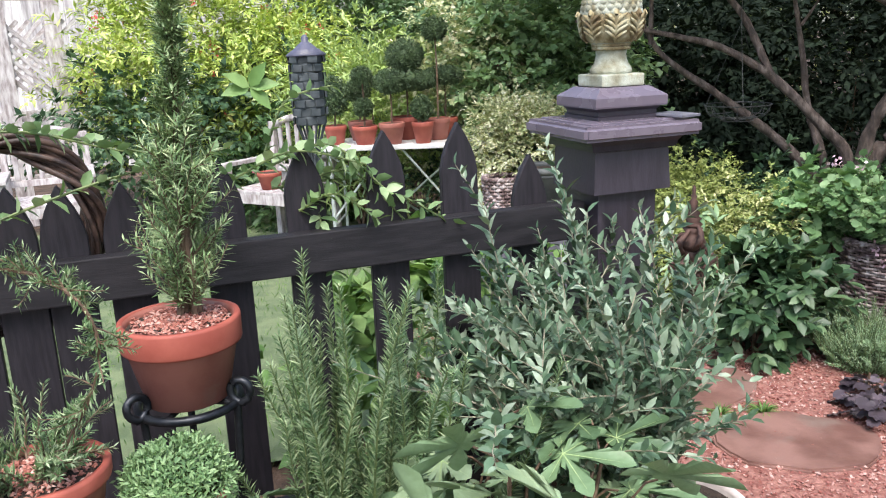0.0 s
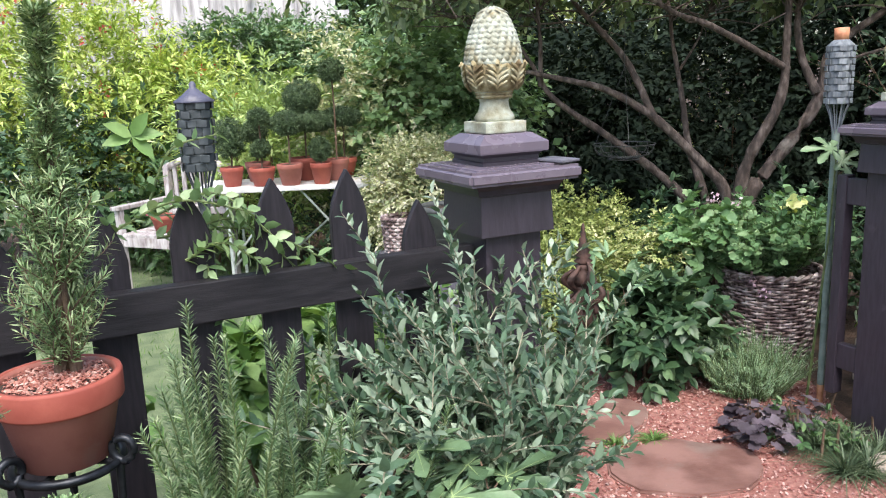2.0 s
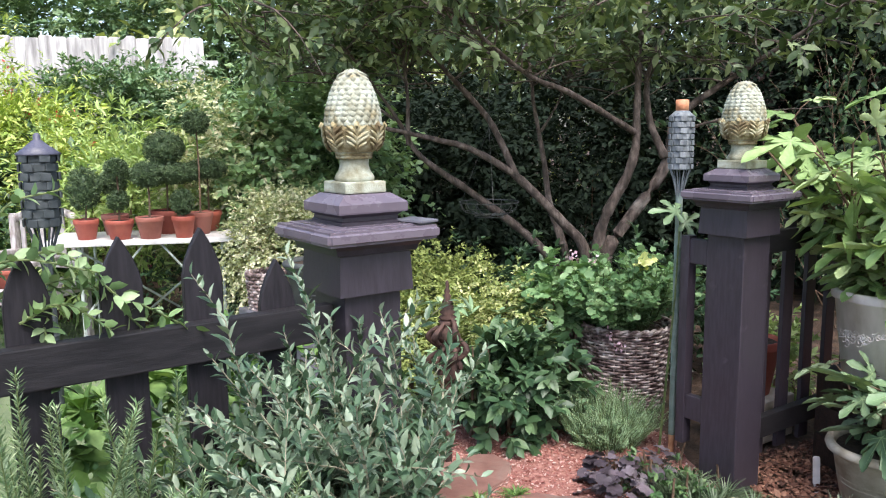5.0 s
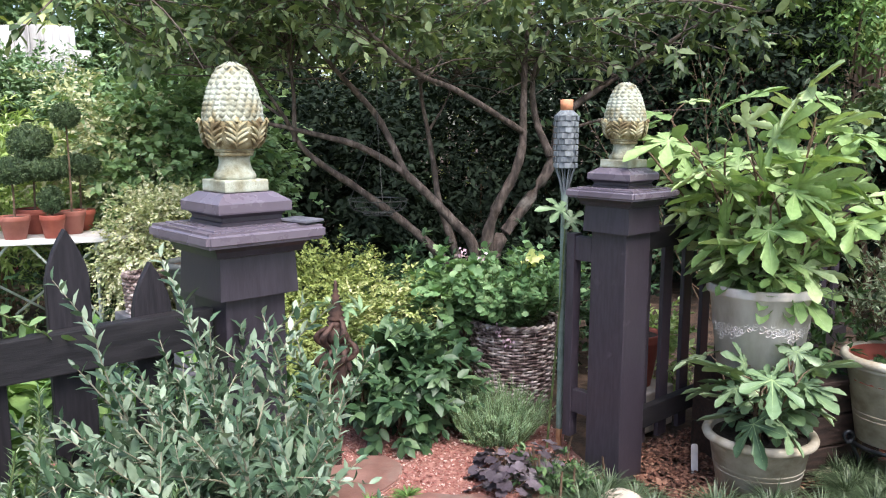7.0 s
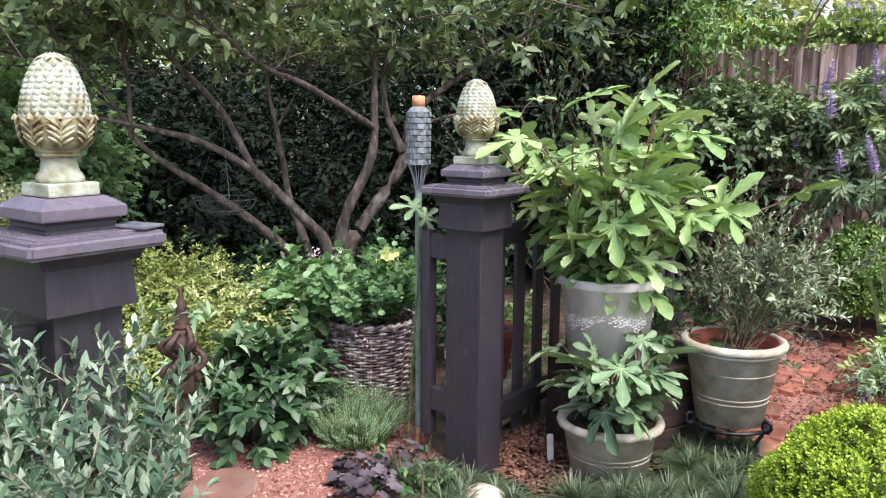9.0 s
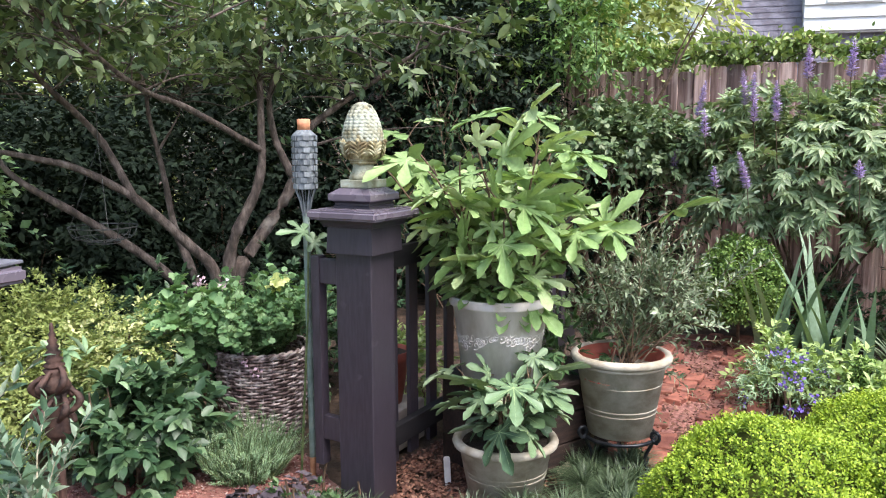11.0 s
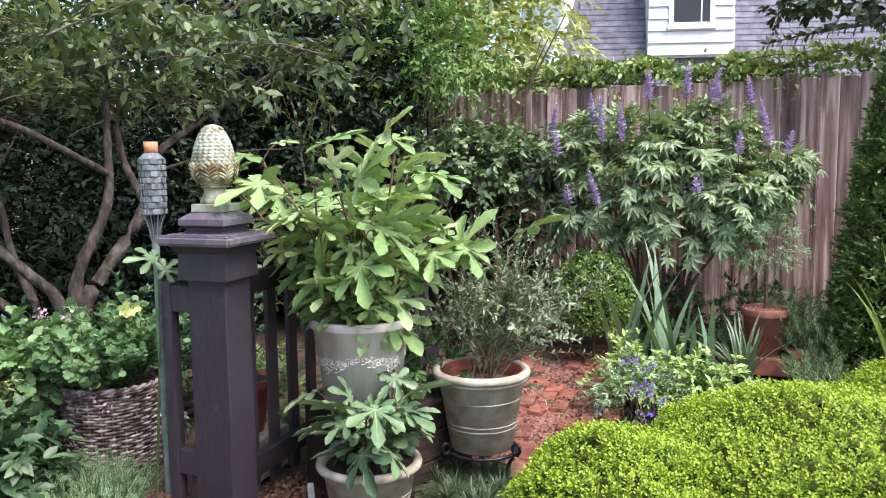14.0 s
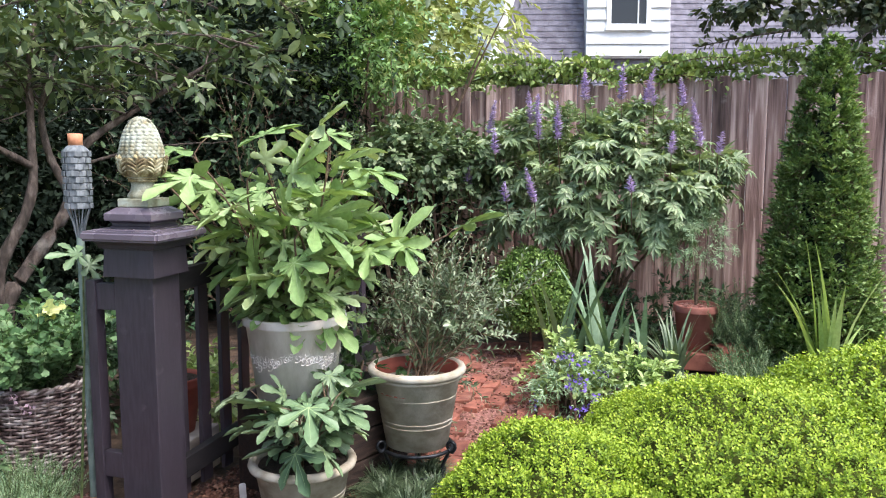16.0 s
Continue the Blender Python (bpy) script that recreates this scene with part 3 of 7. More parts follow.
def sprays(rng, base, way, length, per, size, shape, wide=1.0, droop=0.25, open_=0.8, lift=0.05, flat=0.4, twig=0.0, face=0.5, vary=0.25):
    """Short twigs, each set with leaves along both sides and one at the tip; returns leaves and twigs."""
    n = len(base)
    way = unit(np.asarray(way, float))
    length = np.broadcast_to(length, (n,))[:, None]
    t = np.linspace(0.12, 1, per)[None]
    down = np.array([0, 0, -1.0])
    p = base[:, None] + way[:, None] * (length * t)[..., None] + down * (droop * length * t ** 2)[..., None]
    d = unit(way[:, None] + down * (2 * droop * t)[..., None])
    side = unit(np.cross(d, np.array([0.05, 0.03, 1.0])))
    up = np.cross(side, d)
    a = np.arange(per)[None] * 2.5 + rng.uniform(0, 6.28, (n, 1)) + 0.3 * rng.standard_normal((n, per))
    rad = np.cos(a)[..., None] * side + (1 - flat) * np.sin(a)[..., None] * up
    tip = (t ** 6)[..., None]
    axis = rad * open_ * (1 - 0.8 * tip) + d * (0.6 + tip) + np.array([0, 0, lift]) + 0.2 * rng.standard_normal(p.shape)
    nrm = np.array([0, 0, 0.75]) + 0.25 * up + face * way[:, None] + 0.35 * rng.standard_normal(p.shape)
    sz = size * (1 - 0.3 * tip[..., 0]) * rng.uniform(1 - 1.6 * vary, 1 + vary, (n, per))
    lf = leaves(p.reshape(-1, 3), axis.reshape(-1, 3), nrm.reshape(-1, 3), sz.ravel(), shape, wide)
    if not twig:
        return lf, None
    k = per // 2
    ring3 = [np.cos(q) * side[:, 0] + np.sin(q) * up[:, 0] for q in (0.0, 2.1, 4.2)]
    v = np.stack([base + twig * q for q in ring3] + [p[:, k] + 0.7 * twig * q for q in ring3] + [p[:, -1]], 1)
    f = np.array([(0, 1, 4), (0, 4, 3), (1, 2, 5), (1, 5, 4), (2, 0, 3), (2, 3, 5), (3, 4, 6), (4, 5, 6), (5, 3, 6)])
    return lf, (v.reshape(-1, 3), (f[None] + 7 * np.arange(n)[:, None, None]).reshape(-1, 3))


def crown(rng, centre, radii, clumps, per, clump_r, size, shape=OVAL, wide=1.0, lift=0.3, low=-0.7, deep=0.45, vary=0.25, run=8):
    """Leafy twigs in many small clumps over and inside an uneven rounded body."""
    centre, radii = np.array(centre, float), np.array(radii, float)
    d = sphere_dirs(rng, clumps, low)
    reach = (1 - deep * rng.random(clumps) ** 1.6) * (1 + 0.13 * rng.standard_normal(clumps))
    reach *= 1 + 0.16 * np.sin(d[:, 0] * 5 + d[:, 2] * 4 + rng.uniform(0, 6)) * np.sin(d[:, 1] * 5 - d[:, 2] * 3 + rng.uniform(0, 6))
    c = centre + d * radii * reach[:, None]
    m = max(per // run, 1)
    b = np.repeat(c, m, 0)
    off = rng.standard_normal(b.shape) * clump_r * np.array([1, 1, 0.75]) * np.repeat(rng.uniform(0.6, 1.3, clumps), m)[:, None]
    b = b + 0.8 * off
    out = unit((b - centre) / radii)
    way = 0.9 * out + 0.6 * off / clump_r + 0.5 * rng.standard_normal(b.shape) + np.array([0, 0, lift])
    ln = clump_r * rng.uniform(0.8, 2.0, len(b))
    keep = b[:, 2] > 0.03
    return sprays(rng, b[keep], way[keep], ln[keep], run, size, shape, wide, 0.3, 0.8, 0.0, 0.4, 0.0, 0.55, vary)[0]


def clipped(rng, centre, radii, n, size, shape=OVAL, wide=1.2, rough=0.03, low=-0.6, wave=0.05):
    """A clipped evergreen form: tufts of small leaves over a solid inside; returns the tufts' inner and tip leaves, and
    the inside.
    """
    centre, radii = np.array(centre, float), np.array(radii, float)
    sprigs = max(n // 10, 1)
    d = sphere_dirs(rng, sprigs, low)
    bump = 1 + wave * np.sin(d[:, 0] * 6 + 1) * np.sin(d[:, 1] * 7) + wave * 0.6 * np.sin(d[:, 2] * 9 + d[:, 0] * 8)
    c = centre + d * radii * (bump + 0.5 * rough * rng.standard_normal(sprigs))[:, None]
    spire = unit(d / radii * radii.mean() + 0.3 * rng.standard_normal(d.shape) + np.array([0, 0, 0.45]))
    ref = unit(np.cross(spire, np.array([0.3, 0.5, 0.81])))
    ort = np.cross(ref, spire)
    sets = []
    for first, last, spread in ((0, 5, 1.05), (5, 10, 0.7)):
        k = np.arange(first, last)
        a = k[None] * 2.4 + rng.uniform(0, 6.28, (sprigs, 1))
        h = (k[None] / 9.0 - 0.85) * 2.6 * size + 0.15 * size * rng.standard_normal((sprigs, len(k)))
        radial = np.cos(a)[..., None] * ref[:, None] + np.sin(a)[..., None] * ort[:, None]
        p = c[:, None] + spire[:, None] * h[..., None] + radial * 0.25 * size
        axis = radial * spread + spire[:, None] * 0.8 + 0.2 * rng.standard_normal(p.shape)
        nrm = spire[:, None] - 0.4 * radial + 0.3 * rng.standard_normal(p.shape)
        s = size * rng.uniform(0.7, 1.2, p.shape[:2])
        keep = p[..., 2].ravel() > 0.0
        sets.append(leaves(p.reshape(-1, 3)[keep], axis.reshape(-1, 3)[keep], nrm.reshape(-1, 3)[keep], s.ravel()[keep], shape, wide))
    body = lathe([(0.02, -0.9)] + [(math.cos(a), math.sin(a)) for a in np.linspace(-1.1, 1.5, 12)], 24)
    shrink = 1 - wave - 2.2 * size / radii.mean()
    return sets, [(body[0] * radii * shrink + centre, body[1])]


def arc(rng, start, way, length, droop=0.3, n=9, wob=0.06):
    """A bending stem."""
    p, d = [np.array(start, float)], unit(np.array(way, float))
    step = length / (n - 1)
    for k in range(n - 1):
        d = unit(d + np.array([0, 0, -droop / (n - 1)]) + wob * rng.standard_normal(3))
        p.append(p[-1] + d * step)
    return np.array(p)


def along(rng, line, count, size, shape, wide=1.0, open_=0.9, start=0.1, tip=0.6, lift=0.2):
    """Leaves set round a stem, leaning outwards and forwards."""
    n = max(int(count), 2)
    t = np.linspace(start, 1, n) * (len(line) - 1)
    k = np.minimum(t.astype(int), len(line) - 2)
    x = (t - k)[:, None]
    p = line[k] * (1 - x) + line[k + 1] * x
    d = unit(line[k + 1] - line[k])
    a = np.arange(n) * 2.4 + rng.uniform(0, 6) + 0.3 * rng.standard_normal(n)
    ref = np.tile(np.array([[0.2, 0.3, 0.93]]), (n, 1))
    ref[np.abs((d * ref).sum(1)) > 0.93] = (1, 0, 0)
    s = unit(np.cross(d, ref))
    u = np.cross(s, d)
    rad = np.cos(a)[:, None] * s + np.sin(a)[:, None] * u
    axis = rad * open_ + d * 0.75 + np.array([0, 0, lift]) + 0.15 * rng.standard_normal((n, 3))
    nrm = d * 0.6 + np.array([0, 0, 0.8]) - rad * 0.1 + 0.2 * rng.standard_normal((n, 3))
    sz = size * (1 - (1 - tip) * np.linspace(0, 1, n) ** 3) * rng.uniform(0.75, 1.2, n)
    return leaves(p, axis, nrm, sz, shape, wide)


def blades(rng, base, n, length, width, spread=0.5, droop=0.9, seg=4):
    """Strap leaves springing from one tuft."""
    base = np.array(base, float)
    a = rng.uniform(0, 2 * np.pi, n)
    out = np.stack([np.cos(a), np.sin(a), np.zeros(n)], -1)
    side = np.stack([-np.sin(a), np.cos(a), np.zeros(n)], -1)
    ln = length * rng.uniform(0.6, 1.1, n)
    sp = spread * rng.uniform(0.2, 1.2, n)
    vs = []
    for k in range(seg + 1):
        t = k / seg
        up = ln * (t - 0.5 * droop * sp * t * t)
        go = ln * sp * (0.35 * t + 0.65 * t * t)
        mid = base + out * (go + 0.012 * length * 2)[:, None] + np.array([0, 0, 1.0]) * up[:, None]
        w = width * (1 - t ** 2.2) * 0.5 + 0.0004
        vs += [mid - side * w, mid + side * w]
    v = np.stack(vs, 1)
    m = 2 * (seg + 1)
    q = np.array([(2 * k, 2 * k + 1, 2 * k + 3, 2 * k + 2) for k in range(seg)])
    f = q[None] + (np.arange(n) * m)[:, None, None]
    return v.reshape(-1, 3), f.reshape(-1, 4)


def pebbles(rng, p, size, flat=0.55):
    """Angular chips of stone at points."""
    t = np.array([(1, 0, 0), (0, 1, 0), (-1, 0, 0), (0, -1, 0), (0, 0, 1), (0, 0, -1)], float)
    f = np.array([(0, 1, 4), (1, 2, 4), (2, 3, 4), (3, 0, 4), (1, 0, 5), (2, 1, 5), (3, 2, 5), (0, 3, 5)])
    n = len(p)
    a = rng.uniform(0, 6.28, n)
    rot = np.zeros((n, 3, 3))
    rot[:, 0, 0], rot[:, 0, 1], rot[:, 1, 0], rot[:, 1, 1], rot[:, 2, 2] = np.cos(a), -np.sin(a), np.sin(a), np.cos(a), 1
    tilt = 0.35 * rng.standard_normal((n, 2))
    v = t[None] * (1 + 0.35 * rng.uniform(-1, 1, (n, 6, 3)) * (t[None] != 0)) * np.array([1, 0.7, flat])
    v[:, :, 2] += v[:, :, 0] * tilt[:, 0:1] + v[:, :, 1] * tilt[:, 1:2]
    v = np.einsum("nij,nkj->nki", rot, v) * (size * rng.uniform(0.5, 1.3, n))[:, None, None]
    return (v + p[:, None]).reshape(-1, 3), (f[None] + (np.arange(n) * 6)[:, None, None]).reshape(-1, 3)


# ---- ground ----
def soft_patch(points, z, rng, n=72, wob=0.03):
    """A flat patch with an uneven rim through points."""
    p = np.array(points, float)
    p = spline(np.concatenate([np.c_[p, np.zeros(len(p))], [[p[0, 0], p[0, 1], 0]]]), n)[:-1]
    p[:, :2] += wob * rng.standard_normal((len(p), 2))
    v = np.concatenate([[[p[:, 0].mean(), p[:, 1].mean(), z]], np.c_[p[:, :2], np.full(len(p), z)]])
    m = len(p)
    return v, np.array([(0, 1 + i, 1 + (i + 1) % m) for i in range(m)])


def scatter(rng, n, poly):
    """Points inside a polygon."""
    poly = np.array(poly, float)
    lo, hi = poly.min(0), poly.max(0)
    q = rng.uniform(lo, hi, (n * 4, 2))
    inside = np.zeros(len(q), bool)
    for k in range(len(poly)):
        a, b = poly[k], poly[(k + 1) % len(poly)]
        hit = ((a[1] > q[:, 1]) != (b[1] > q[:, 1])) & (q[:, 0] < (b[0] - a[0]) * (q[:, 1] - a[1]) / (b[1] - a[1] + 1e-12) + a[0])
        inside ^= hit
    return q[inside][:n]


rng = np.random.default_rng(3)
g = np.array(sorted(set(list(np.linspace(-2, 10, 61)) + [-400, -120, -40, -15, -6, 14, 22, 40, 120, 400])))
gx, gy = np.meshgrid(g, g, indexing="ij")


def swell(x, y):
    """The ground climbs a little behind the picket fence."""
    a, b = np.clip((y - 2.7) / 1.4, 0, 1), np.clip((3.2 - x) / 1.3, 0, 1)
    return 0.02 * a * a * (3 - 2 * a) * b * b * (3 - 2 * b)


rise = 0.015 * np.sin(gx * 3.1) * np.sin(gy * 2.7) - 0.03 + swell(gx, gy)
gv = np.stack([gx, gy, rise], -1).reshape(-1, 3)
k = len(g)
gi = (np.arange(k - 1)[:, None] * k + np.arange(k - 1)[None]).ravel()
tagged(part("ground", [(gv, np.stack([gi, gi + k, gi + k + 1, gi + 1], -1))], MULCH, None, "dark bark mulch and soil of the garden beds", soft=True), "", "ground", "", "structure")
LAWN_EDGE = [(-4, 2.6), (0.4, 2.4), (1.5, 3.0), (1.9, 4.2), (1.4, 6.2), (-1, 6.9), (-4, 6.9)]
lx, ly = np.meshgrid(np.linspace(-4, 1.75, 24), np.linspace(2.45, 7.0, 24), indexing="ij")
lv = np.stack([lx, ly, swell(lx, ly) + 0.006], -1).reshape(-1, 3)
li = (np.arange(23)[:, None] * 24 + np.arange(23)[None]).ravel()
tagged(part("lawn", [(lv, np.stack([li, li + 24, li + 25, li + 1], -1))], LAWN, None, "short mown grass lawn behind the picket fence"), "", "lawn", "", "structure")
gp = scatter(rng, 9000, LAWN_EDGE)
gp = np.c_[gp, swell(gp[:, 0], gp[:, 1])]
tagged(part("grass", [leaves(gp, rng.standard_normal((len(gp), 3)) * 0.4 + np.array([0, 0, 1.0]), rng.standard_normal((len(gp), 3)), rng.uniform(0.03, 0.06, len(gp)), NEEDLE, 1.2)], L_FRESH, None, "short green lawn grass"), "", "grass", "", "stuff")
PATH_EDGE = [(1.2, 1.45), (1.75, 1.25), (2.4, 1.3), (2.75, 1.75), (3.0, 2.15), (2.75, 2.45), (2.3, 2.75), (1.95, 2.95), (1.75, 3.3), (1.3, 3.6), (0.85, 3.45), (0.9, 2.95), (1.15, 2.6), (1.1, 2.0)]
tagged(part("gravel_path", [soft_patch(PATH_EDGE, 0.012, rng)], GRAVEL, None, "red gravel path through the gate opening"), "", "path", "", "structure")
gp = scatter(rng, 12000, PATH_EDGE)
tagged(part("gravel", [pebbles(rng, np.c_[gp, rng.uniform(0.012, 0.02, len(gp))], 0.0072)], CHIPS, None, "loose pinkish red stone chips"), "", "gravel", "", "stuff")
BARK_EDGE = [(2.75, 1.3), (3.3, 1.0), (4.2, 0.9), (4.4, 1.5), (3.2, 1.75), (2.85, 1.7)]
gp = scatter(rng, 5000, BARK_EDGE)
tagged(part("bark_chips", [pebbles(rng, np.c_[gp, rng.uniform(0.0, 0.012, len(gp))], 0.014, 0.4)], BARK_CHIPS, None, "reddish brown bark chips under the pots"), "", "mulch", "", "stuff")
WALK_EDGE = [(3.7, 1.0), (4.0, 0.35), (4.7, 0.5), (5.6, 0.3), (6.3, 0.6), (6.2, 1.2), (5.2, 1.25), (4.3, 1.3)]
tagged(part("brick_path_bed", [soft_patch(WALK_EDGE, -0.008, rng)], GRAVEL, None, "red gritty bed of the brick path"), "", "path", "", "structure")


def flagstone(x, y, rx, ry, yaw, seed):
    r = np.random.default_rng(seed)
    n = 18
    a = np.linspace(0, 2 * np.pi, n, endpoint=False)
    rad = 1 + 0.07 * r.standard_normal(n)
    bm = bmesh.new()
    f = bm.faces.new([bm.verts.new((rx * q * math.cos(b), ry * q * math.sin(b), -0.03)) for q, b in zip(rad, a)])
    e = bmesh.ops.extrude_face_region(bm, geom=[f])
    bmesh.ops.translate(bm, verts=[v for v in e["geom"] if isinstance(v, bmesh.types.BMVert)], vec=(0, 0, 0.055))
    bmesh.ops.bevel(bm, geom=[q for q in bm.edges if all(v.co.z > 0 for v in q.verts)], offset=0.008, segments=2, affect="EDGES")
    ob = part("flagstone", bm, FLAG, None, "flat reddish sandstone stepping stone in the gravel", pose(x, y, 0, 0, 0, yaw))
    return tagged(ob, "", "stepping stone", "stepping stones of the path")


flagstone(1.95, 1.82, 0.28, 0.215, -20, 1)
flagstone(1.95, 2.3, 0.25, 0.16, 25, 2)
flagstone(1.55, 2.25, 0.2, 0.17, 60, 5)


# ---- gate posts and picket fence ----
def gate_post(x, y):
    """Boxed post with a collar, a moulded cap and a stepped block."""
    post = thing("gate_post", pose(x, y, 0), "dark purple-brown painted wooden gate post with moulded cap", "gate post", "gate posts")
    part("shaft", box(0.166, 0.166, 1.045, 0.004, (0, 0, 0.5125)), PAINT, post)
    part("collar", square_lathe([(0.088, 1.03), (0.108, 1.03), (0.103, 1.135), (0.09, 1.14)]), PAINT, post)
    part("moulding", square_lathe([(0.1, 1.132), (0.116, 1.136), (0.12, 1.15), (0.132, 1.166)]), PAINT, post)
    bm = bmesh.new()
    bmesh.ops.create_cube(bm, size=1, matrix=Matrix.Translation((0, 0, 1.183)) @ Matrix.Diagonal((0.325, 0.325, 0.036, 1)))
    bmesh.ops.bevel(bm, geom=bm.edges[:], offset=0.009, segments=3, affect="EDGES")
    part("cap", bm, CAP_PAINT, post, "purple-brown cap board, colour lightened for sky light")
    part("cap_panel", square_lathe([(0.13, 1.2), (0.13, 1.2045), (0.126, 1.206)]), CAP_PAINT, post)
    part("block_moulding", square_lathe([(0.085, 1.203), (0.085, 1.214), (0.081, 1.217), (0.081, 1.226), (0.092, 1.238)]), PAINT, post)
    part("block", square_lathe([(0.099, 1.236), (0.1, 1.24), (0.1, 1.26), (0.097, 1.263), (0.068, 1.283)]), CAP_PAINT, post)
    return post


def pine_finial(x, y, z, seed, wide=1.04, tall=1.11):
    """Cast pineapple: plinth, waisted stem, leaf cup and scaled cone."""
    r = np.random.default_rng(seed)
    top = thing("finial", pose(x, y, z) @ Matrix.Diagonal((wide, wide, tall, 1)), "mossy cream cast-stone pineapple finial on a gate post", "finial", "gate post finials")
    part("plinth", box(0.126, 0.126, 0.028, 0.004, (0, 0, 0.014)), CAST, top)
    part("stem", [lathe([(0.0, 0.026), (0.05, 0.026), (0.054, 0.03), (0.055, 0.037), (0.051, 0.044), (0.0445, 0.052), (0.041, 0.062), (0.0395, 0.072), (0.041, 0.08), (0.043, 0.084), (0.0, 0.086)], 40)], CAST, top, "", None, True)
    prof = [(0.0, 0.092), (0.046, 0.092), (0.06, 0.104), (0.07, 0.121), (0.0745, 0.142), (0.0755, 0.165), (0.0735, 0.187), (0.067, 0.214), (0.057, 0.244), (0.043, 0.271), (0.026, 0.29), (0.0, 0.297)]
    bits = [lathe(prof, 40)]
    ph, pr = [q[1] for q in prof[1:]], [q[0] for q in prof[1:]]
    scale = np.array([(-1, 0, 0), (0, -0.85, 0.2), (1, 0, 0), (0, 1.0, 0.0), (-0.45, -0.3, 0.85), (0.45, -0.3, 0.85), (0, 0.5, 0.7)], float)
    tri = np.array([(0, 1, 4), (1, 5, 4), (1, 2, 5), (4, 5, 6), (0, 4, 6), (5, 2, 6), (2, 3, 6), (3, 0, 6)])
    for row in range(11):
        h = 0.166 + row * 0.0122
        rad = float(np.interp(h, ph, pr))
        cnt = max(int(2 * math.pi * rad / 0.021), 5)
        for c in range(cnt):
            a = 2 * math.pi * (c + 0.5 * (row % 2)) / cnt
            w, hh, d = math.pi * rad / cnt * 1.0, 0.0108, 0.0062
            slope = (float(np.interp(h + 0.01, ph, pr)) - float(np.interp(h - 0.01, ph, pr))) / 0.02
            v = []
            for u, b, o in scale:
                rr = rad + slope * b * hh + o * d * r.uniform(0.8, 1.1)
                aa = a + u * w / rad
                v.append((rr * math.cos(aa), rr * math.sin(aa), h + b * hh))
            bits.append((np.array(v), tri))
    part("cone", bits, CAST, top, "", None, True)
    cup = [lathe([(0.044, 0.093), (0.063, 0.104), (0.0735, 0.121), (0.078, 0.142), (0.0795, 0.156), (0.077, 0.162), (0.072, 0.163)], 48)]
    surf = lambda h: float(np.interp(h, ph, pr)) + 0.0035
    for c in range(8):
        a = 2 * math.pi * (c + 0.5) / 8
        rib = [((surf(h) + 0.002) * math.cos(a), (surf(h) + 0.002) * math.sin(a), h) for h in np.linspace(0.1, 0.158, 6)]
        rib += [((surf(0.165) + 0.008) * math.cos(a), (surf(0.165) + 0.008) * math.sin(a), 0.166), ((surf(0.165) + 0.012) * math.cos(a), (surf(0.165) + 0.012) * math.sin(a), 0.159)]
        cup.append(tube(rib, [0.004, 0.0045, 0.005, 0.009, 0.004], 8))
        for sg in (-1, 1):
            for j in range(4):
                h0, h1, reach = 0.1 + 0.012 * j, 0.124 + 0.0125 * j + r.uniform(-0.002, 0.002), 0.3 + 0.06 * math.sin(0.6 + 0.7 * j)
                line = []
                for t in np.linspace(0, 1, 6):
                    h = h0 + (h1 - h0) * t ** 0.8
                    aa = a + sg * reach * t ** 1.7
                    rr = surf(h) + 0.003 + 0.004 * t
                    line.append((rr * math.cos(aa), rr * math.sin(aa), h))
                cup.append(tube(line, [0.0025, 0.0042, 0.0048, 0.0022], 6))
    part("leaf_cup", cup, CAST_BROWN, top, "carved acanthus leaves", None, True)
    for rad, h, thick in ((0.046, 0.0865, 0.0045), (0.0475, 0.094, 0.0042)):
        part("rope_ring", [tube([(rad * math.cos(b), rad * math.sin(b), h + 0.0008 * math.sin(22 * b)) for b in np.linspace(0, 2 * math.pi, 110, endpoint=False)], thick, 6, True)], CAST_BROWN, top, "", None, True)
    return top


gate_post(1.076, 1.62)
gate_post(2.79, 1.65)
pine_finial(1.076, 1.62, 1.284, 1, 0.95, 1.06)
pine_finial(2.79, 1.65, 1.284, 2)
slate = part("slate_tile", box(0.075, 0.085, 0.007, 0.002), SLATE, None, "small blue-grey slate laid on the post cap", pose(1.2, 1.515, 1.2105, 2, 1, 20))
tagged(slate, "", "slate")

PICKET_TIPS = {-0.42: 1.165, -0.318: 1.16, -0.222: 1.155, -0.1: 1.15, 0.105: 1.18, 0.288: 1.2, 0.48: 1.216, 0.665: 1.222, 0.852: 1.128}


def picket_fence(name, x0, x1, y, tips, label, rail_z):
    fence = thing(name, pose(0, y, 0), label, "fence")
    for x, top in tips.items():
        w, sh = 0.0465, top - 0.115
        edge = [(-w, 0.03), (w, 0.03), (w, sh)]
        for t in (0.3, 0.55, 0.78, 0.92):
            edge.append((w * (1 - t ** 1.6), sh + 0.115 * t))
        edge.append((0, top))
        for t in (0.92, 0.78, 0.55, 0.3):
            edge.append((-w * (1 - t ** 1.6), sh + 0.115 * t))
        edge.append((-w, sh))
        part("picket", outline_slab(edge, 0.02), PAINT_PICKET, fence, "", pose(x, 0.012, 0))
    for z in rail_z:
        part("rail", box(x1 - x0, 0.04, 0.095, 0.004, ((x0 + x1) / 2, -0.019, z)), PAINT_RAIL, fence, "sawn dark rail with a worn top edge")
    return fence


picket_fence("picket_fence", -2.2, 0.985, 1.625, {**{-0.61 - 0.187 * k: 1.15 + 0.03 * math.sin(k) for k in range(8)}, **PICKET_TIPS}, "black painted picket fence with pointed pickets", (0.955, 0.3))
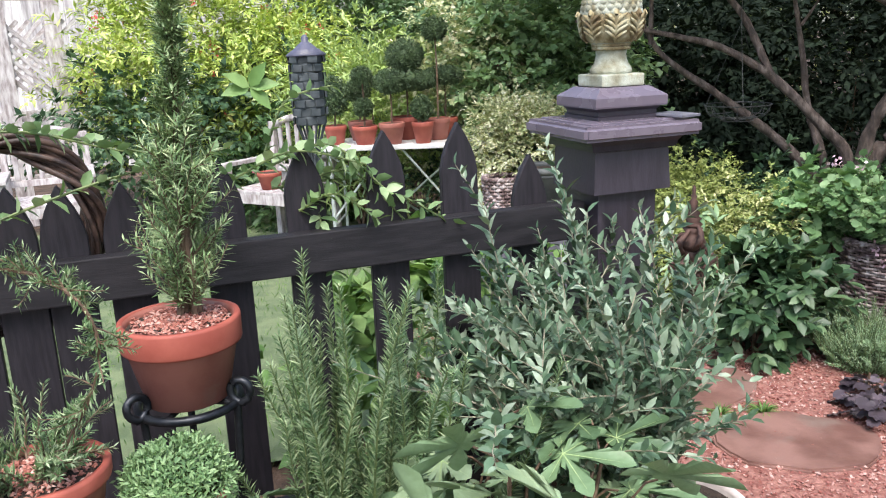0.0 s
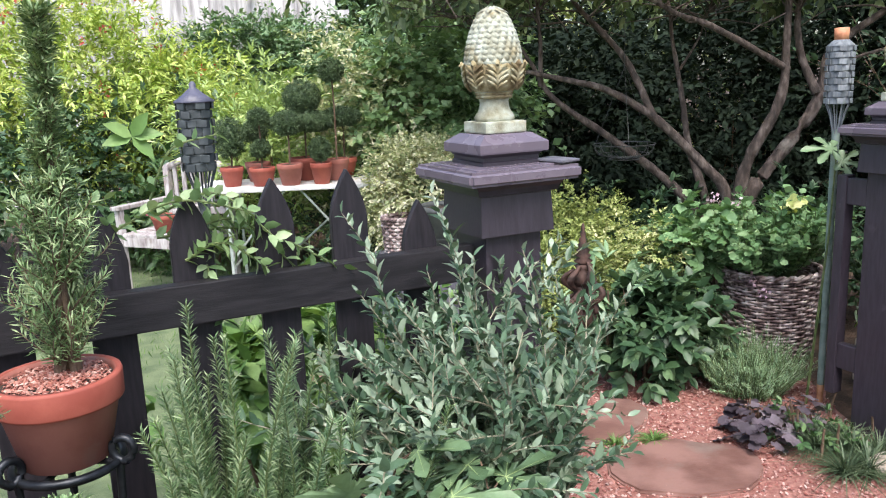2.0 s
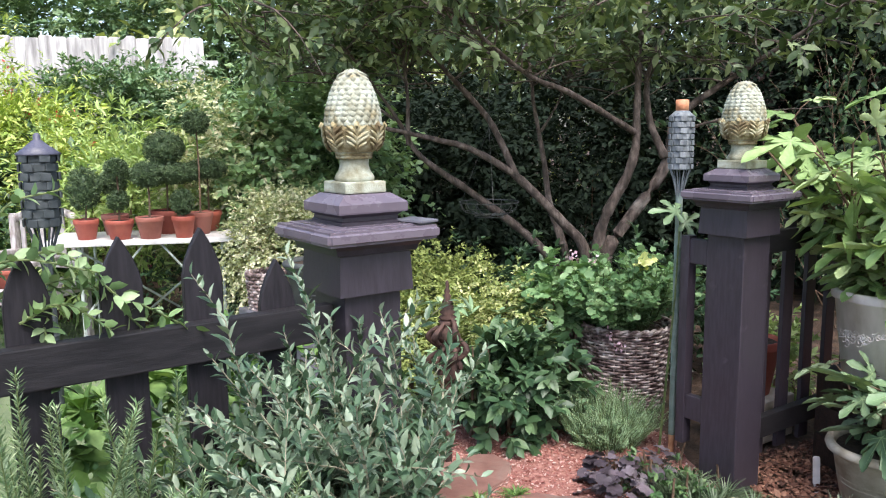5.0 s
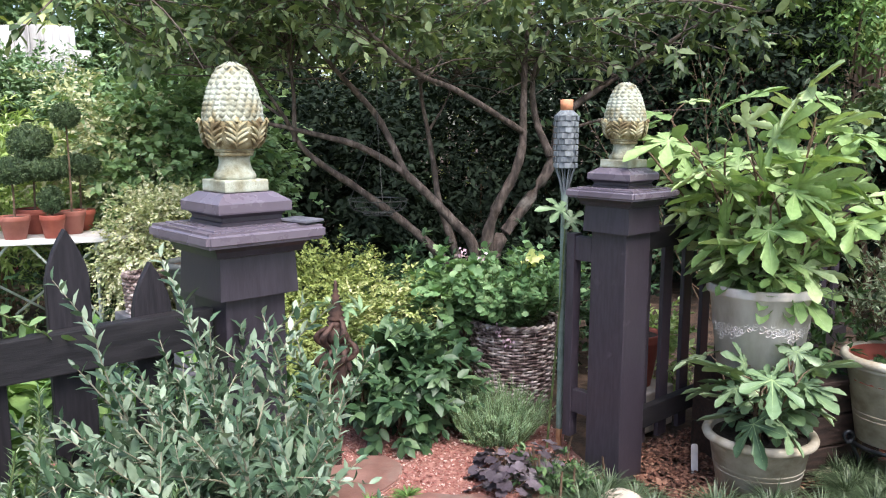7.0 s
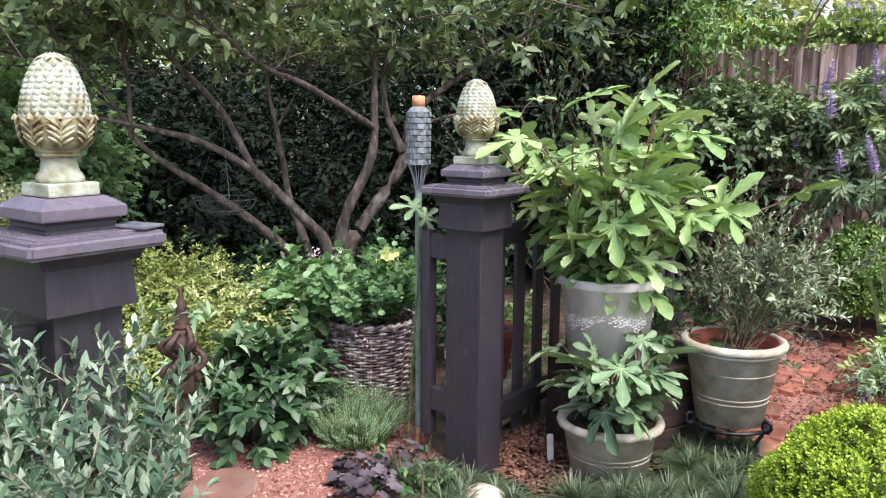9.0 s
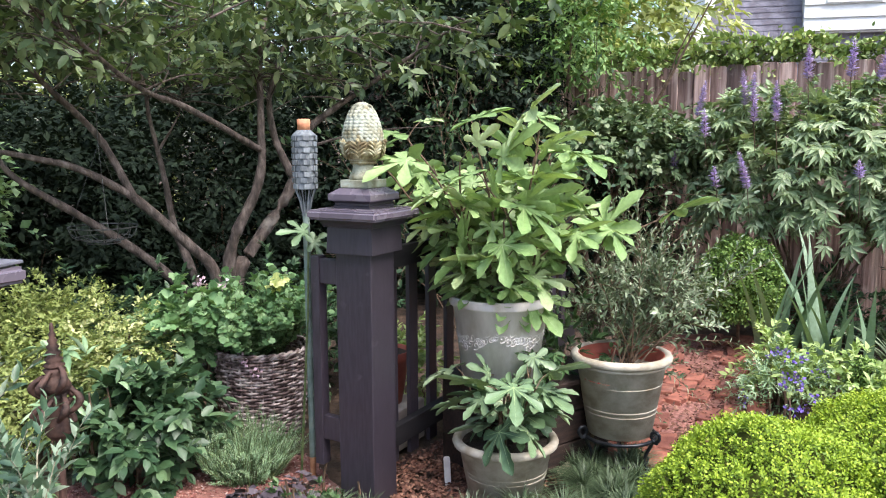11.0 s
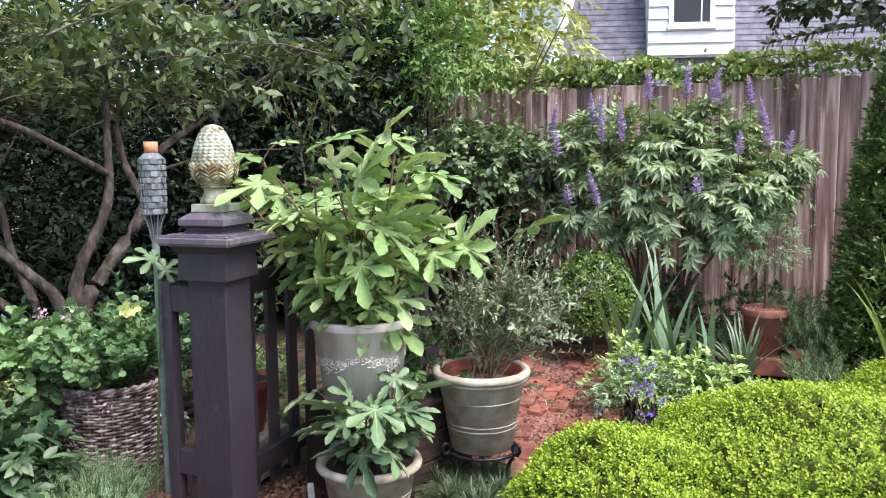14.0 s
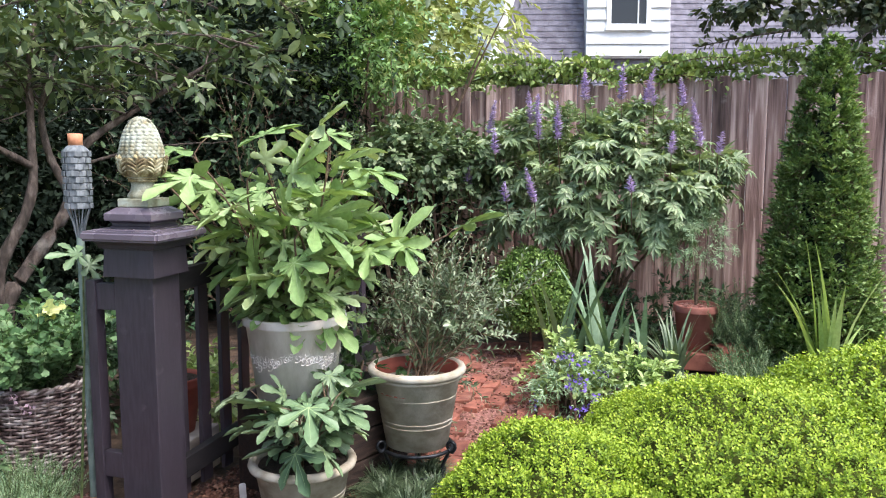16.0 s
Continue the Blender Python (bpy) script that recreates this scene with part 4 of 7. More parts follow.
side = thing("garden_fence", pose(0, 1.66, 0), "black painted slatted fence beside the gate post", "fence")
for kx in range(13):
    part("picket", box(0.07, 0.02, 1.0, 0.003, (0, 0, 0.56)), PAINT, side, "", pose(3.02 + 0.17 * kx, 0.02, 0))
for z in (0.98, 0.2):
    part("rail", box(2.3, 0.04, 0.09, 0.004, (4.02, -0.012, z)), PAINT_RAIL, side)
jamb = thing("gate_jamb", pose(2.725, 1.733, 0, 0, 0, 90), "narrow black gate frame fixed to the post", "gate frame")
part("stile", box(0.04, 0.05, 0.87, 0.003, (0.1, 0, 0.575)), PAINT, jamb)
for z in (0.95, 0.3):
    part("rail", box(0.085, 0.035, 0.1, 0.003, (0.042, 0, z)), PAINT, jamb)


# ---- boundary fences and house ----
def board_fence(name, start, end, top, width, material, label, seed, gap=-0.006, dog=0.02, back=-0.04):
    """Upright boards side by side on two back rails."""
    r = np.random.default_rng(seed)
    s, e = Vector((*start, 0)), Vector((*end, 0))
    yaw = math.degrees(math.atan2(e.y - s.y, e.x - s.x))
    length = (e - s).length
    fence = thing(name, pose(s.x, s.y, 0, 0, 0, yaw), label, "fence")
    shapes = []
    for k in range(4):
        w, hh = width / 2 - gap / 2, top + r.uniform(-0.02, 0.02)
        shapes.append(outline_slab([(-w, 0.02), (w, 0.02), (w, hh - dog), (w - dog, hh), (-w + dog, hh), (-w, hh - dog)], 0.022, 0.006))
    meshes = []
    for bm in shapes:
        me = bpy.data.meshes.new("board")
        bmesh.ops.recalc_face_normals(bm, faces=bm.faces)
        bm.to_mesh(me)
        bm.free()
        meshes.append(me)
    for k in range(int(length / width)):
        part("board", meshes[k % 4], material, fence, "", pose((k + 0.5) * width, r.uniform(-0.006, 0.006), r.uniform(-0.015, 0.015), r.uniform(-0.3, 0.3), r.uniform(-0.08, 0.08), 0))
    for z in (0.35, top - 0.3):
        part("rail", box(length, 0.04, 0.09, 0.003, (length / 2, back, z)), material, fence)
    return fence


FENCE_A, FENCE_B = (6.95, -2.9), (7.95, 5.5)
board_fence("cedar_fence", FENCE_A, FENCE_B, 2.07, 0.14, BROWNFENCE, "tall weathered brown cedar board fence", 4, 0.001)
board_fence("white_fence", (-3.0, 12.6), (3.4, 8.99), 2.5, 0.15, WHITEFENCE, "whitewashed old board fence with peeling paint", 5, back=0.04)


def house(x, y, yaw):
    """Neighbour's house: steep shingled roof with a white dormer."""
    h = thing("house", pose(x, y, 0, 0, 0, yaw), "house with purple-grey shingle roof and white dormer", "house")
    part("wall", box(12.6, 5, 2.4, 0.02, (3.3, 2.7, 1.2)), SIDING, h)
    rng = np.random.default_rng(9)
    rows, courses = [], 40
    for k in range(courses):
        z0 = 2.35 + k * 0.125
        y0 = 0.04 + k * 0.034
        xx = -2.75 + 0.028 * k
        while xx < 9.6:
            w = rng.uniform(0.2, 0.42)
            d = rng.uniform(0.0, 0.008)
            b = np.array([(xx, y0 - 0.022 - d, z0), (xx + w - 0.008, y0 - 0.022 - d, z0), (xx + w - 0.008, y0 + 0.03, z0 + 0.145), (xx, y0 + 0.03, z0 + 0.145),
                          (xx, y0 + 0.0, z0), (xx + w - 0.008, y0 + 0.0, z0)])
            rows.append((b, np.array([(0, 1, 2, 3), (4, 5, 1, 0)])))
            xx += w
    roof = part("roof",
                [(np.array([(-3.1, 0.09, 2.35), (9.7, 0.09, 2.35), (9.7, 1.48, 7.4), (-1.7, 1.48, 7.4)]), np.array([(0, 1, 2, 3)]))], SHINGLE, h)
    tagged(part("shingle", rows, SHINGLE, roof), kind="stuff")
    part("fascia", box(13.0, 0.1, 0.22, 0.01, (3.4, 0.0, 2.3)), SIDING, h)
    part("hip_trim", [tube([(-3.15, 0.05, 2.4), (-1.75, 1.45, 7.4)], 0.12, 6)], SIDING, h, "white trim board at the roof end")
    part("gable_wall", [(np.array([(-2.9, 0.35, 3.0), (-1.7, 1.5, 7.4), (-3.4, 5.5, 7.4), (-3.4, 5.5, 3.0)]), np.array([(0, 1, 2, 3)]))], SIDING, h)
    dormer = part("dormer", box(1.74, 1.6, 3.0, 0.01, (0, 0.98, 5.0)), SIDING, h, "white clapboard dormer")
    for k in range(12):
        z = 3.55 + k * 0.25
        for sx in (-0.67, 0.67):
            if 4.05 < z < 6.2:
                part("clapboard", box(0.5, 0.022, 0.27, 0.003), SIDING, dormer, "", pose(sx * 0.94, 0.15, z + 0.12, -9))
        if z <= 4.05:
            part("clapboard", box(1.78, 0.022, 0.27, 0.003), SIDING, dormer, "", pose(0, 0.15, z + 0.12, -9))
    win = part("window", box(0.78, 0.02, 1.6, 0.0, (0, 0.155, 4.95)), glass_m, h, "dark sash window with white trim")
    for sx in (-0.42, 0.42):
        part("frame", box(0.1, 0.06, 1.75, 0.006, (sx, 0.14, 4.95)), SIDING, win)
    part("sill", box(1.0, 0.1, 0.08, 0.006, (0, 0.12, 4.1)), SIDING, win)
    part("sash_bar", box(0.03, 0.03, 1.6, 0.003, (0.2, 0.138, 4.95)), SIDING, win)
    part("sash_bar", box(0.74, 0.03, 0.04, 0.003, (0, 0.138, 4.95)), SIDING, win)
    return h


house(18.04, 0.72, -74.2)


# ---- pots, stands and other made things ----
def pot_profile(r, h, foot=0.68, lip=0.16, thick=0.08):
    """Flower pot with a rolled collar: outer wall up, over the lip, down inside."""
    b, t = r * foot, r * thick
    return [(0, 0), (b * 0.94, 0), (b, 0.01 * h), (r * 0.93, h * (1 - lip) - 0.004), (r * 0.985, h * (1 - lip)), (r, h * (1 - lip) + 0.008), (r * 1.0, h - 0.008), (r * 0.98, h), (r - t, h), (r - t * 1.3, h - 0.01), (r - t * 1.6, h * 0.8), (0, h * 0.8)]


def clay_pot(name, x, y, z, r, h, material, label, fill=SOIL, group="", bands=(), foot=0.68, lip=0.16, heap=0.0, seed=1, grit=None, collar=None):
    pot = thing(name, pose(x, y, z), label, "flower pot", group)
    part("body", [lathe(pot_profile(r, h, foot, lip), 44, 0.004)], material, pot, "", None, True)
    top = h * (0.93 if heap >= 0 else 0.8)
    part("soil", [lathe([(r * 0.88, top - 0.03), (r * 0.87, top), (r * 0.5, top + heap), (0.0, top + heap * 1.3)], 28, 0.02)], fill, pot)
    if heap < 0:
        part("lining", [lathe([(r * 0.885, h * 0.8), (r * 0.905, h - 0.012), (r * 0.915, h - 0.004), (r * 0.885, h - 0.004), (r * 0.86, h * 0.8)], 40)], TERRA, pot, "bare red clay inside", None, True)
    if collar:
        part("collar", [lathe([(r * 0.96, h * (1 - lip) - 0.002), (r * 1.015, h * (1 - lip) - 0.001), (r * 1.03, h * (1 - lip) + 0.004), (r * 1.035, h - 0.005), (r * 1.02, h + 0.001), (r * 0.93, h + 0.001), (r * 0.92, h * 0.93)], 44)], collar, pot, "brighter orange rim", None, True)
    if bands:
        part("rim", [tube([((r - 0.004) * math.cos(a), (r - 0.004) * math.sin(a), h - 0.014) for a in np.linspace(0, 2 * math.pi, 44, endpoint=False)], 0.019, 8, True)], material, pot, "", None, True)
    for k, bz in enumerate(bands):
        rb = r * (foot + (0.93 - foot) * bz / (1 - lip)) - 0.0054
        part("band", [tube([(rb * math.cos(a), rb * math.sin(a), bz * h) for a in np.linspace(0, 2 * math.pi, 44, endpoint=False)], 0.0062, 10, True)], material, pot, "", None, True)
    if grit:
        rr = np.random.default_rng(seed)
        q = sphere_dirs(rr, grit[0])[:, :2] * np.sqrt(rr.random((grit[0], 1))) * r * 0.86
        part("grit", [pebbles(rr, np.c_[q, top + heap * 1.2 * (1 - np.hypot(q[:, 0], q[:, 1]) / r) + rr.uniform(0, 0.008, len(q))], grit[1])], CHIPS_POT, pot, "red stone chips")
    return pot


def plant(name, x, y, z, label, category="plant", group=""):
    return thing(name, pose(x, y, z), label, category, group)


def ring(r, z, n=48):
    return [(r * math.cos(a), r * math.sin(a), z) for a in np.linspace(0, 2 * math.pi, n, endpoint=False)]


def iron_stand(x, y, r, h, yaw, label, curl=True):
    """Round wrought-iron plant stand on three scrolled legs."""
    st = thing("plant_stand", pose(x, y, 0, 0, 0, yaw), label, "plant stand")
    part("hoop", [tube(ring(r, h), 0.009, 6, True)], IRON, st, "", None, True)
    part("hoop", [tube(ring(r * 0.8, h * 0.35), 0.005, 6, True)], IRON, st, "", None, True)
    for k in range(3):
        a = 2 * math.pi * k / 3
        c, s = math.cos(a), math.sin(a)
        line = spline([(r * c * 1.15, r * s * 1.15, 0.0), (r * c * 0.8, r * s * 0.8, h * 0.4), (r * c, r * s, h * 0.92), (r * c * 1.04, r * s * 1.04, h)], 14)
        part("leg", [tube(line, 0.008, 6)], IRON, st, "", None, True)
        part("scroll", [tube([(r * c * (1.05 + 0.22 * t * 0.5) + c * 0.028 * math.sin(t * 6.5) * (1 - 0.35 * t), r * s * (1.05 + 0.11 * t) + s * 0.028 * math.sin(t * 6.5) * (1 - 0.35 * t), h + 0.028 * (1 - math.cos(t * 6.5)) * (1 - 0.35 * t)) for t in np.linspace(0, 1, 22)], 0.008, 6)], IRON, st, "", None, True)
    part("cross_bar", [tube([(-r, 0, h), (r, 0, h)], 0.006, 6), tube([(0, -r, h), (0, r, h)], 0.006, 6)], IRON, st)
    return st


def wicker_basket(x, y, z, r, h, rows, label, name="wicker_basket", tilt=0.0):
    """Round woven basket: upright stakes, waved strands row by row, plaited rim."""
    b = thing(name, pose(x, y, z, tilt, 0, 0), label, "basket")
    n = 26
    prof = lambda t: r * (0.86 + 0.14 * t)
    for k in range(n):
        a = 2 * math.pi * k / n
        part("stake", [tube([(prof(t) * math.cos(a), prof(t) * math.sin(a), h * t) for t in np.linspace(0, 1.02, 5)], 0.006, 5)], WICKER, b, "", None, True)
    for k in range(rows):
        t = (k + 0.5) / rows
        a = np.linspace(0, 2 * math.pi, n * 6, endpoint=False)
        rr = prof(t) + 0.007 * np.cos(a * n / 2 + math.pi * (k % 2))
        part("strand", [tube(np.c_[rr * np.cos(a), rr * np.sin(a), np.full(len(a), h * t) + 0.002 * np.sin(a * 3 + k)], h / rows * 0.46, 5, True)], WICKER, b, "", None, True)
    for q in range(2):
        a = np.linspace(0, 2 * math.pi, 90, endpoint=False)
        part("rim", [tube(np.c_[(r + 0.008 * np.cos(a * 15 + q * math.pi)) * np.cos(a), (r + 0.008 * np.cos(a * 15 + q * math.pi)) * np.sin(a), h + 0.01 + 0.008 * np.sin(a * 15 + q * math.pi)], 0.009, 6, True)], WICKER, b, "plaited rim", None, True)
    part("lining", [lathe([(0, 0.01), (r * 0.8, 0.01), (r * 0.9, h * 0.9), (0, h * 0.92)], 28)], SOIL, b)
    return b


def garden_torch(x, y, z0, z_head, head_r, head_h, woven, pole_m, label, roof=False):
    """Pole torch: pole, splayed cane tips, woven canister, cap and wick holder."""
    t = thing("garden_torch", pose(x, y, z0), label, "torch")
    zh = z_head - z0
    part("pole", [tube([(0, 0, 0.1), (0.004, 0.003, zh * 0.5), (0, 0, zh - 0.1)], [0.014, 0.014, 0.015], 10)], pole_m, t, "", None, True)
    part("ferrule", [tube([(0, 0, -0.0), (0, 0, 0.11)], [0.012, 0.0145], 10)], BAMBOO, t, "bare bamboo foot", None, True)
    for k in range(3):
        part("node", [tube(ring(0.0155, zh * (0.3 + 0.22 * k), 16), 0.002, 5, True)], pole_m, t)
    for k in range(9):
        a = 2 * math.pi * k / 9
        part("cane", [tube(spline([(0.011 * math.cos(a), 0.011 * math.sin(a), zh - 0.12), (head_r * 0.55 * math.cos(a), head_r * 0.55 * math.sin(a), zh - 0.05), (head_r * 0.92 * math.cos(a), head_r * 0.92 * math.sin(a), zh)], 6), 0.003, 5)], woven, t)
    part("canister", [lathe([(0, 0), (head_r * 0.9, 0), (head_r * 0.93, head_h), (0, head_h)], 24)], woven, t, "", pose(0, 0, zh))
    rows, n = int(round(head_h / 0.024)), 11
    slab = box(2 * math.pi * head_r / n * 1.06, 0.005, head_h / rows * 0.82, 0.0012)
    me = bpy.data.meshes.new("strip")
    slab.to_mesh(me)
    slab.free()
    for k in range(rows):
        for c in range(n):
            a = 2 * math.pi * (c + 0.5 * (k % 2)) / n
            rr = head_r * (0.98 + 0.05 * k / rows) + (0.0035 if (c + k) % 2 else -0.005)
            part("strip", me, woven, t, "", pose(rr * math.cos(a), rr * math.sin(a), zh + (k + 0.5) * head_h / rows, 0, 4 if (c + k) % 2 else -4, math.degrees(a) + 90))
    if roof:
        part("roof", [lathe([(head_r * 1.22, head_h - 0.004), (head_r * 1.26, head_h), (head_r * 0.7, head_h + 0.018), (head_r * 0.3, head_h + 0.034), (head_r * 0.2, head_h + 0.037), (head_r * 0.22, head_h + 0.048), (head_r * 0.1, head_h + 0.055), (0, head_h + 0.056)], 32)], LAMP_ROOF, t, "slate-blue conical tin cap", pose(0, 0, zh), True)
    else:
        part("cap", [lathe([(head_r * 1.05, head_h - 0.004), (head_r * 1.06, head_h), (head_r * 0.6, head_h + 0.02), (0, head_h + 0.022)], 28)], woven, t, "", pose(0, 0, zh), True)
        part("wick_holder", [lathe([(0.0, 0.0), (0.026, 0.0), (0.027, 0.046), (0.021, 0.047), (0.02, 0.03), (0, 0.03)], 24)], COPPER, t, "orange clay wick holder", pose(0, 0, zh + head_h + 0.018), True)
    return t


garden_torch(2.809, 1.956, 0, 1.268, 0.046, 0.222, TORCH, POLE_GREEN, "blue-grey woven bamboo torch on a green pole")
garden_torch(0.42, 2.2, 0, 1.19, 0.046, 0.2, TORCH_DARK, TORCH_DARK, "dark woven bamboo torch with conical tin cap", True)

# pots round the gate post
potA = clay_pot("cast_flower_pot", 3.31, 1.3, 0.42, 0.222, 0.38, LEADPOT, "large pale grey cast pot with scrollwork relief", heap=0.0, foot=0.74, lip=0.1)
rr = np.random.default_rng(20)
relief = []
for k in range(120):
    a0 = 2 * math.pi * k / 120 + rr.uniform(-0.03, 0.03)
    rad, z0, turn = 0.222 * 0.8635, 0.215 + 0.025 * math.sin(a0 * 4) + rr.uniform(-0.025, 0.025), rr.choice([-1, 1])
    relief.append(tube([((rad - 0.0022 + 0.05 * (z0 - 0.2)) * math.cos(a0 + 0.075 * t * math.cos(t * 7)), (rad - 0.0022 + 0.05 * (z0 - 0.2)) * math.sin(a0 + 0.075 * t * math.cos(t * 7)), z0 + turn * 0.017 * t * math.sin(t * 7)) for t in np.linspace(0.1, 1.2, 14)], 0.0026, 5))
part("relief", relief, LEADPOT, potA, "scrolling vine relief", None, True)
crate = thing("wooden_crate", pose(3.48, 1.245, 0, 0, 0, -22), "dark brown plank crate under the cast pot", "crate")
for k in range(3):
    part("plank", box(0.62, 0.46, 0.125, 0.004, (0, 0, 0.07 + 0.133 * k)), CRATE, crate)
part("lid", box(0.66, 0.5, 0.022, 0.004, (0, 0, 0.409)), CRATE, crate)
clay_pot("clay_flower_pot", 3.09, 1.17, 0.0, 0.205, 0.25, GREYPOT, "low weathered grey clay pot with ribbed bands", heap=0.0, foot=0.74, bands=(0.42, 0.5), lip=0.14, fill=SOIL)
iron_stand(3.56, 0.83, 0.16, 0.17, 15, "low black wrought-iron stand under a clay pot")
clay_pot("clay_flower_pot", 3.56, 0.83, 0.18, 0.206, 0.36, GREYPOT, "weathered grey clay pot with ribbed bands and mossy stains", heap=-0.01, foot=0.68, bands=(0.3, 0.36, 0.66), lip=0.13, fill=TERRA)
clay_pot("terracotta_pot", 3.35, 1.95, 0.2, 0.14, 0.26, TERRA, "orange terracotta pot behind the slatted fence")
part("stone_block", box(0.3, 0.3, 0.2, 0.01), PALE_STONE, None, "pale stone block under a terracotta pot", pose(3.35, 1.95, 0.1))["category"] = "stone"
label_stick = thing("plant_label", pose(3.05, 1.42, 0, 4, -3, -55), "white plastic plant label stuck in the mulch", "plant label")
part("blade", outline_slab([(-0.014, 0.02), (-0.004, -0.05), (0.004, -0.05), (0.014, 0.02), (0.014, 0.125), (0.009, 0.132), (-0.009, 0.132), (-0.014, 0.125)], 0.004, 0.001), LABEL, label_stick)


def fieldstone(x, y, r, seed, label):
    bm = bmesh.new()
    bmesh.ops.create_icosphere(bm, subdivisions=3, radius=r)
    for v in bm.verts:
        v.co *= 1 + 0.18 * noise.noise(v.co * (2.2 / r) * 0.4 + Vector((seed, 0, 0)))
        v.co.z *= 0.55
    ob = part("fieldstone", bm, PALE_STONE, None, label, pose(x, y, r * 0.3), True)
    tagged(ob, "", "stone")


fieldstone(2.55, 1.44, 0.085, 3, "smooth pale fieldstone at the foot of the post")
fieldstone(3.42, 1.02, 0.06, 7, "smooth pale fieldstone among the mondo grass")

wicker_basket(3.24, 2.62, 0.0, 0.235, 0.41, 27, "large weathered brown wicker basket planter")

# rusty garden spike
spike = thing("garden_ornament", pose(1.98, 2.48, 0) @ Matrix.Diagonal((1.35, 1.35, 1.04, 1)), "rusty cast-iron ornamental garden spike", "garden ornament")
part("pole", [tube([(0, 0, 0), (0, 0, 0.4)], 0.011, 8)], RUST, spike)
part("tip", [lathe([(0.0, 0.62)] + [(0.02 - 0.0013 * k + (0.011 - 0.0006 * k if k % 2 else 0), 0.62 + 0.011 * k) for k in range(14)] + [(0.004, 0.78), (0, 0.785)], 18)], RUST, spike, "ringed conical tip", None, True)
part("knob", [lathe([(0, 0.52), (0.03, 0.53), (0.042, 0.555), (0.03, 0.585), (0.022, 0.6), (0.03, 0.615), (0.0, 0.63)], 20)], RUST, spike, "", None, True)
for k in range(11):
    a = k * 1.047
    part("scroll", [tube([((0.02 + 0.04 * math.sin(t * 3.0)) * math.cos(a + t * 0.5), (0.02 + 0.04 * math.sin(t * 3.0)) * math.sin(a + t * 0.5), 0.36 + 0.017 * k + 0.1 * t) for t in np.linspace(0, 1, 12)], [0.007, 0.012, 0.006], 7)], RUST, spike, "", None, True)
part("foot", [lathe([(0, 0.36), (0.02, 0.36), (0.035, 0.385), (0.03, 0.42), (0.024, 0.5), (0.03, 0.53), (0, 0.54)], 18)], RUST, spike, "", None, True)

# hanging wire basket
hb = thing("hanging_basket", pose(3.18, 3.71, 0.9), "empty wire hanging basket in the tree", "hanging basket")
part("rim", [tube(ring(0.185, 0.09), 0.004, 5, True)], WIRE, hb)
part("hoop", [tube(ring(0.15, 0.03), 0.003, 5, True)], WIRE, hb)
part("hoop", [tube(ring(0.09, 0.0), 0.003, 5, True)], WIRE, hb)
for k in range(14):
    a = 2 * math.pi * k / 14
    part("rib", [tube(spline([(0.185 * math.cos(a), 0.185 * math.sin(a), 0.09), (0.15 * math.cos(a), 0.15 * math.sin(a), 0.03), (0.0, 0.0, -0.005)], 8), 0.0022, 4)], WIRE, hb)
for k in range(3):
    a = 2 * math.pi * k / 3
    part("chain", [tube([(0.185 * math.cos(a), 0.185 * math.sin(a), 0.09), (0.0, 0.0, 0.55)], 0.0018, 4)], WIRE, hb)
part("hook", [tube([(0, 0, 0.55), (0.0, 0.0, 0.95)], 0.002, 4)], WIRE, hb)


# ---- seats and table behind the fence ----
def garden_chair(x, y, yaw, seed, name="garden_chair"):
    """Slatted wooden armchair with an arched back."""
    c = thing(name, pose(x, y, 0.02, 0, 0, yaw), "old whitewashed wooden garden armchair with arched slatted back", "chair", "chairs on the lawn")
    w = 0.27
    for sx in (-1, 1):
        part("leg", box(0.045, 0.045, 0.6, 0.004, (sx * w, -0.26, 0.31)), OLDWHITE, c)
        part("leg", box(0.045, 0.05, 0.88, 0.004, (sx * w, 0.24, 0.44)), OLDWHITE, c)
        part("armrest", box(0.065, 0.56, 0.028, 0.006, (sx * w, -0.03, 0.625)), OLDWHITE, c)
        part("side_rail", box(0.03, 0.5, 0.06, 0.004, (sx * w, 0, 0.4)), OLDWHITE, c)
    part("apron", box(2 * w, 0.03, 0.07, 0.004, (0, -0.26, 0.395)), OLDWHITE, c)
    for k in range(6):
        part("seat_slat", box(2 * w - 0.02, 0.07, 0.02, 0.003, (0, -0.24 + 0.085 * k, 0.44)), OLDWHITE, c)
    arch = [(x * w, 0.24, 0.84 + 0.075 * (1 - x * x)) for x in np.linspace(-1, 1, 12)]
    part("top_rail", [tube(arch, 0.026, 8)], OLDWHITE, c, "", None, True)
    part("back_rail", box(2 * w, 0.03, 0.045, 0.004, (0, 0.24, 0.54)), OLDWHITE, c)
    for k in range(6):
        xx = -0.2 + 0.08 * k
        part("back_slat", box(0.035, 0.014, 0.32 + 0.06 * (1 - (xx / w) ** 2), 0.003, (xx, 0.24, 0.7 + 0.03 * (1 - (xx / w) ** 2))), OLDWHITE, c)
    return c


garden_chair(-0.76, 6.0, 5, 1)
garden_chair(0.8, 5.6, -50, 2)

TABLE = pose(1.5, 5.02, 0.012, 0, 0, -23)
table = thing("folding_table", TABLE, "folding table with chalky white top and thin metal legs", "table")
part("tabletop", box(1.24, 0.55, 0.028, 0.006, (0, 0, 0.765)), TABLETOP, table)
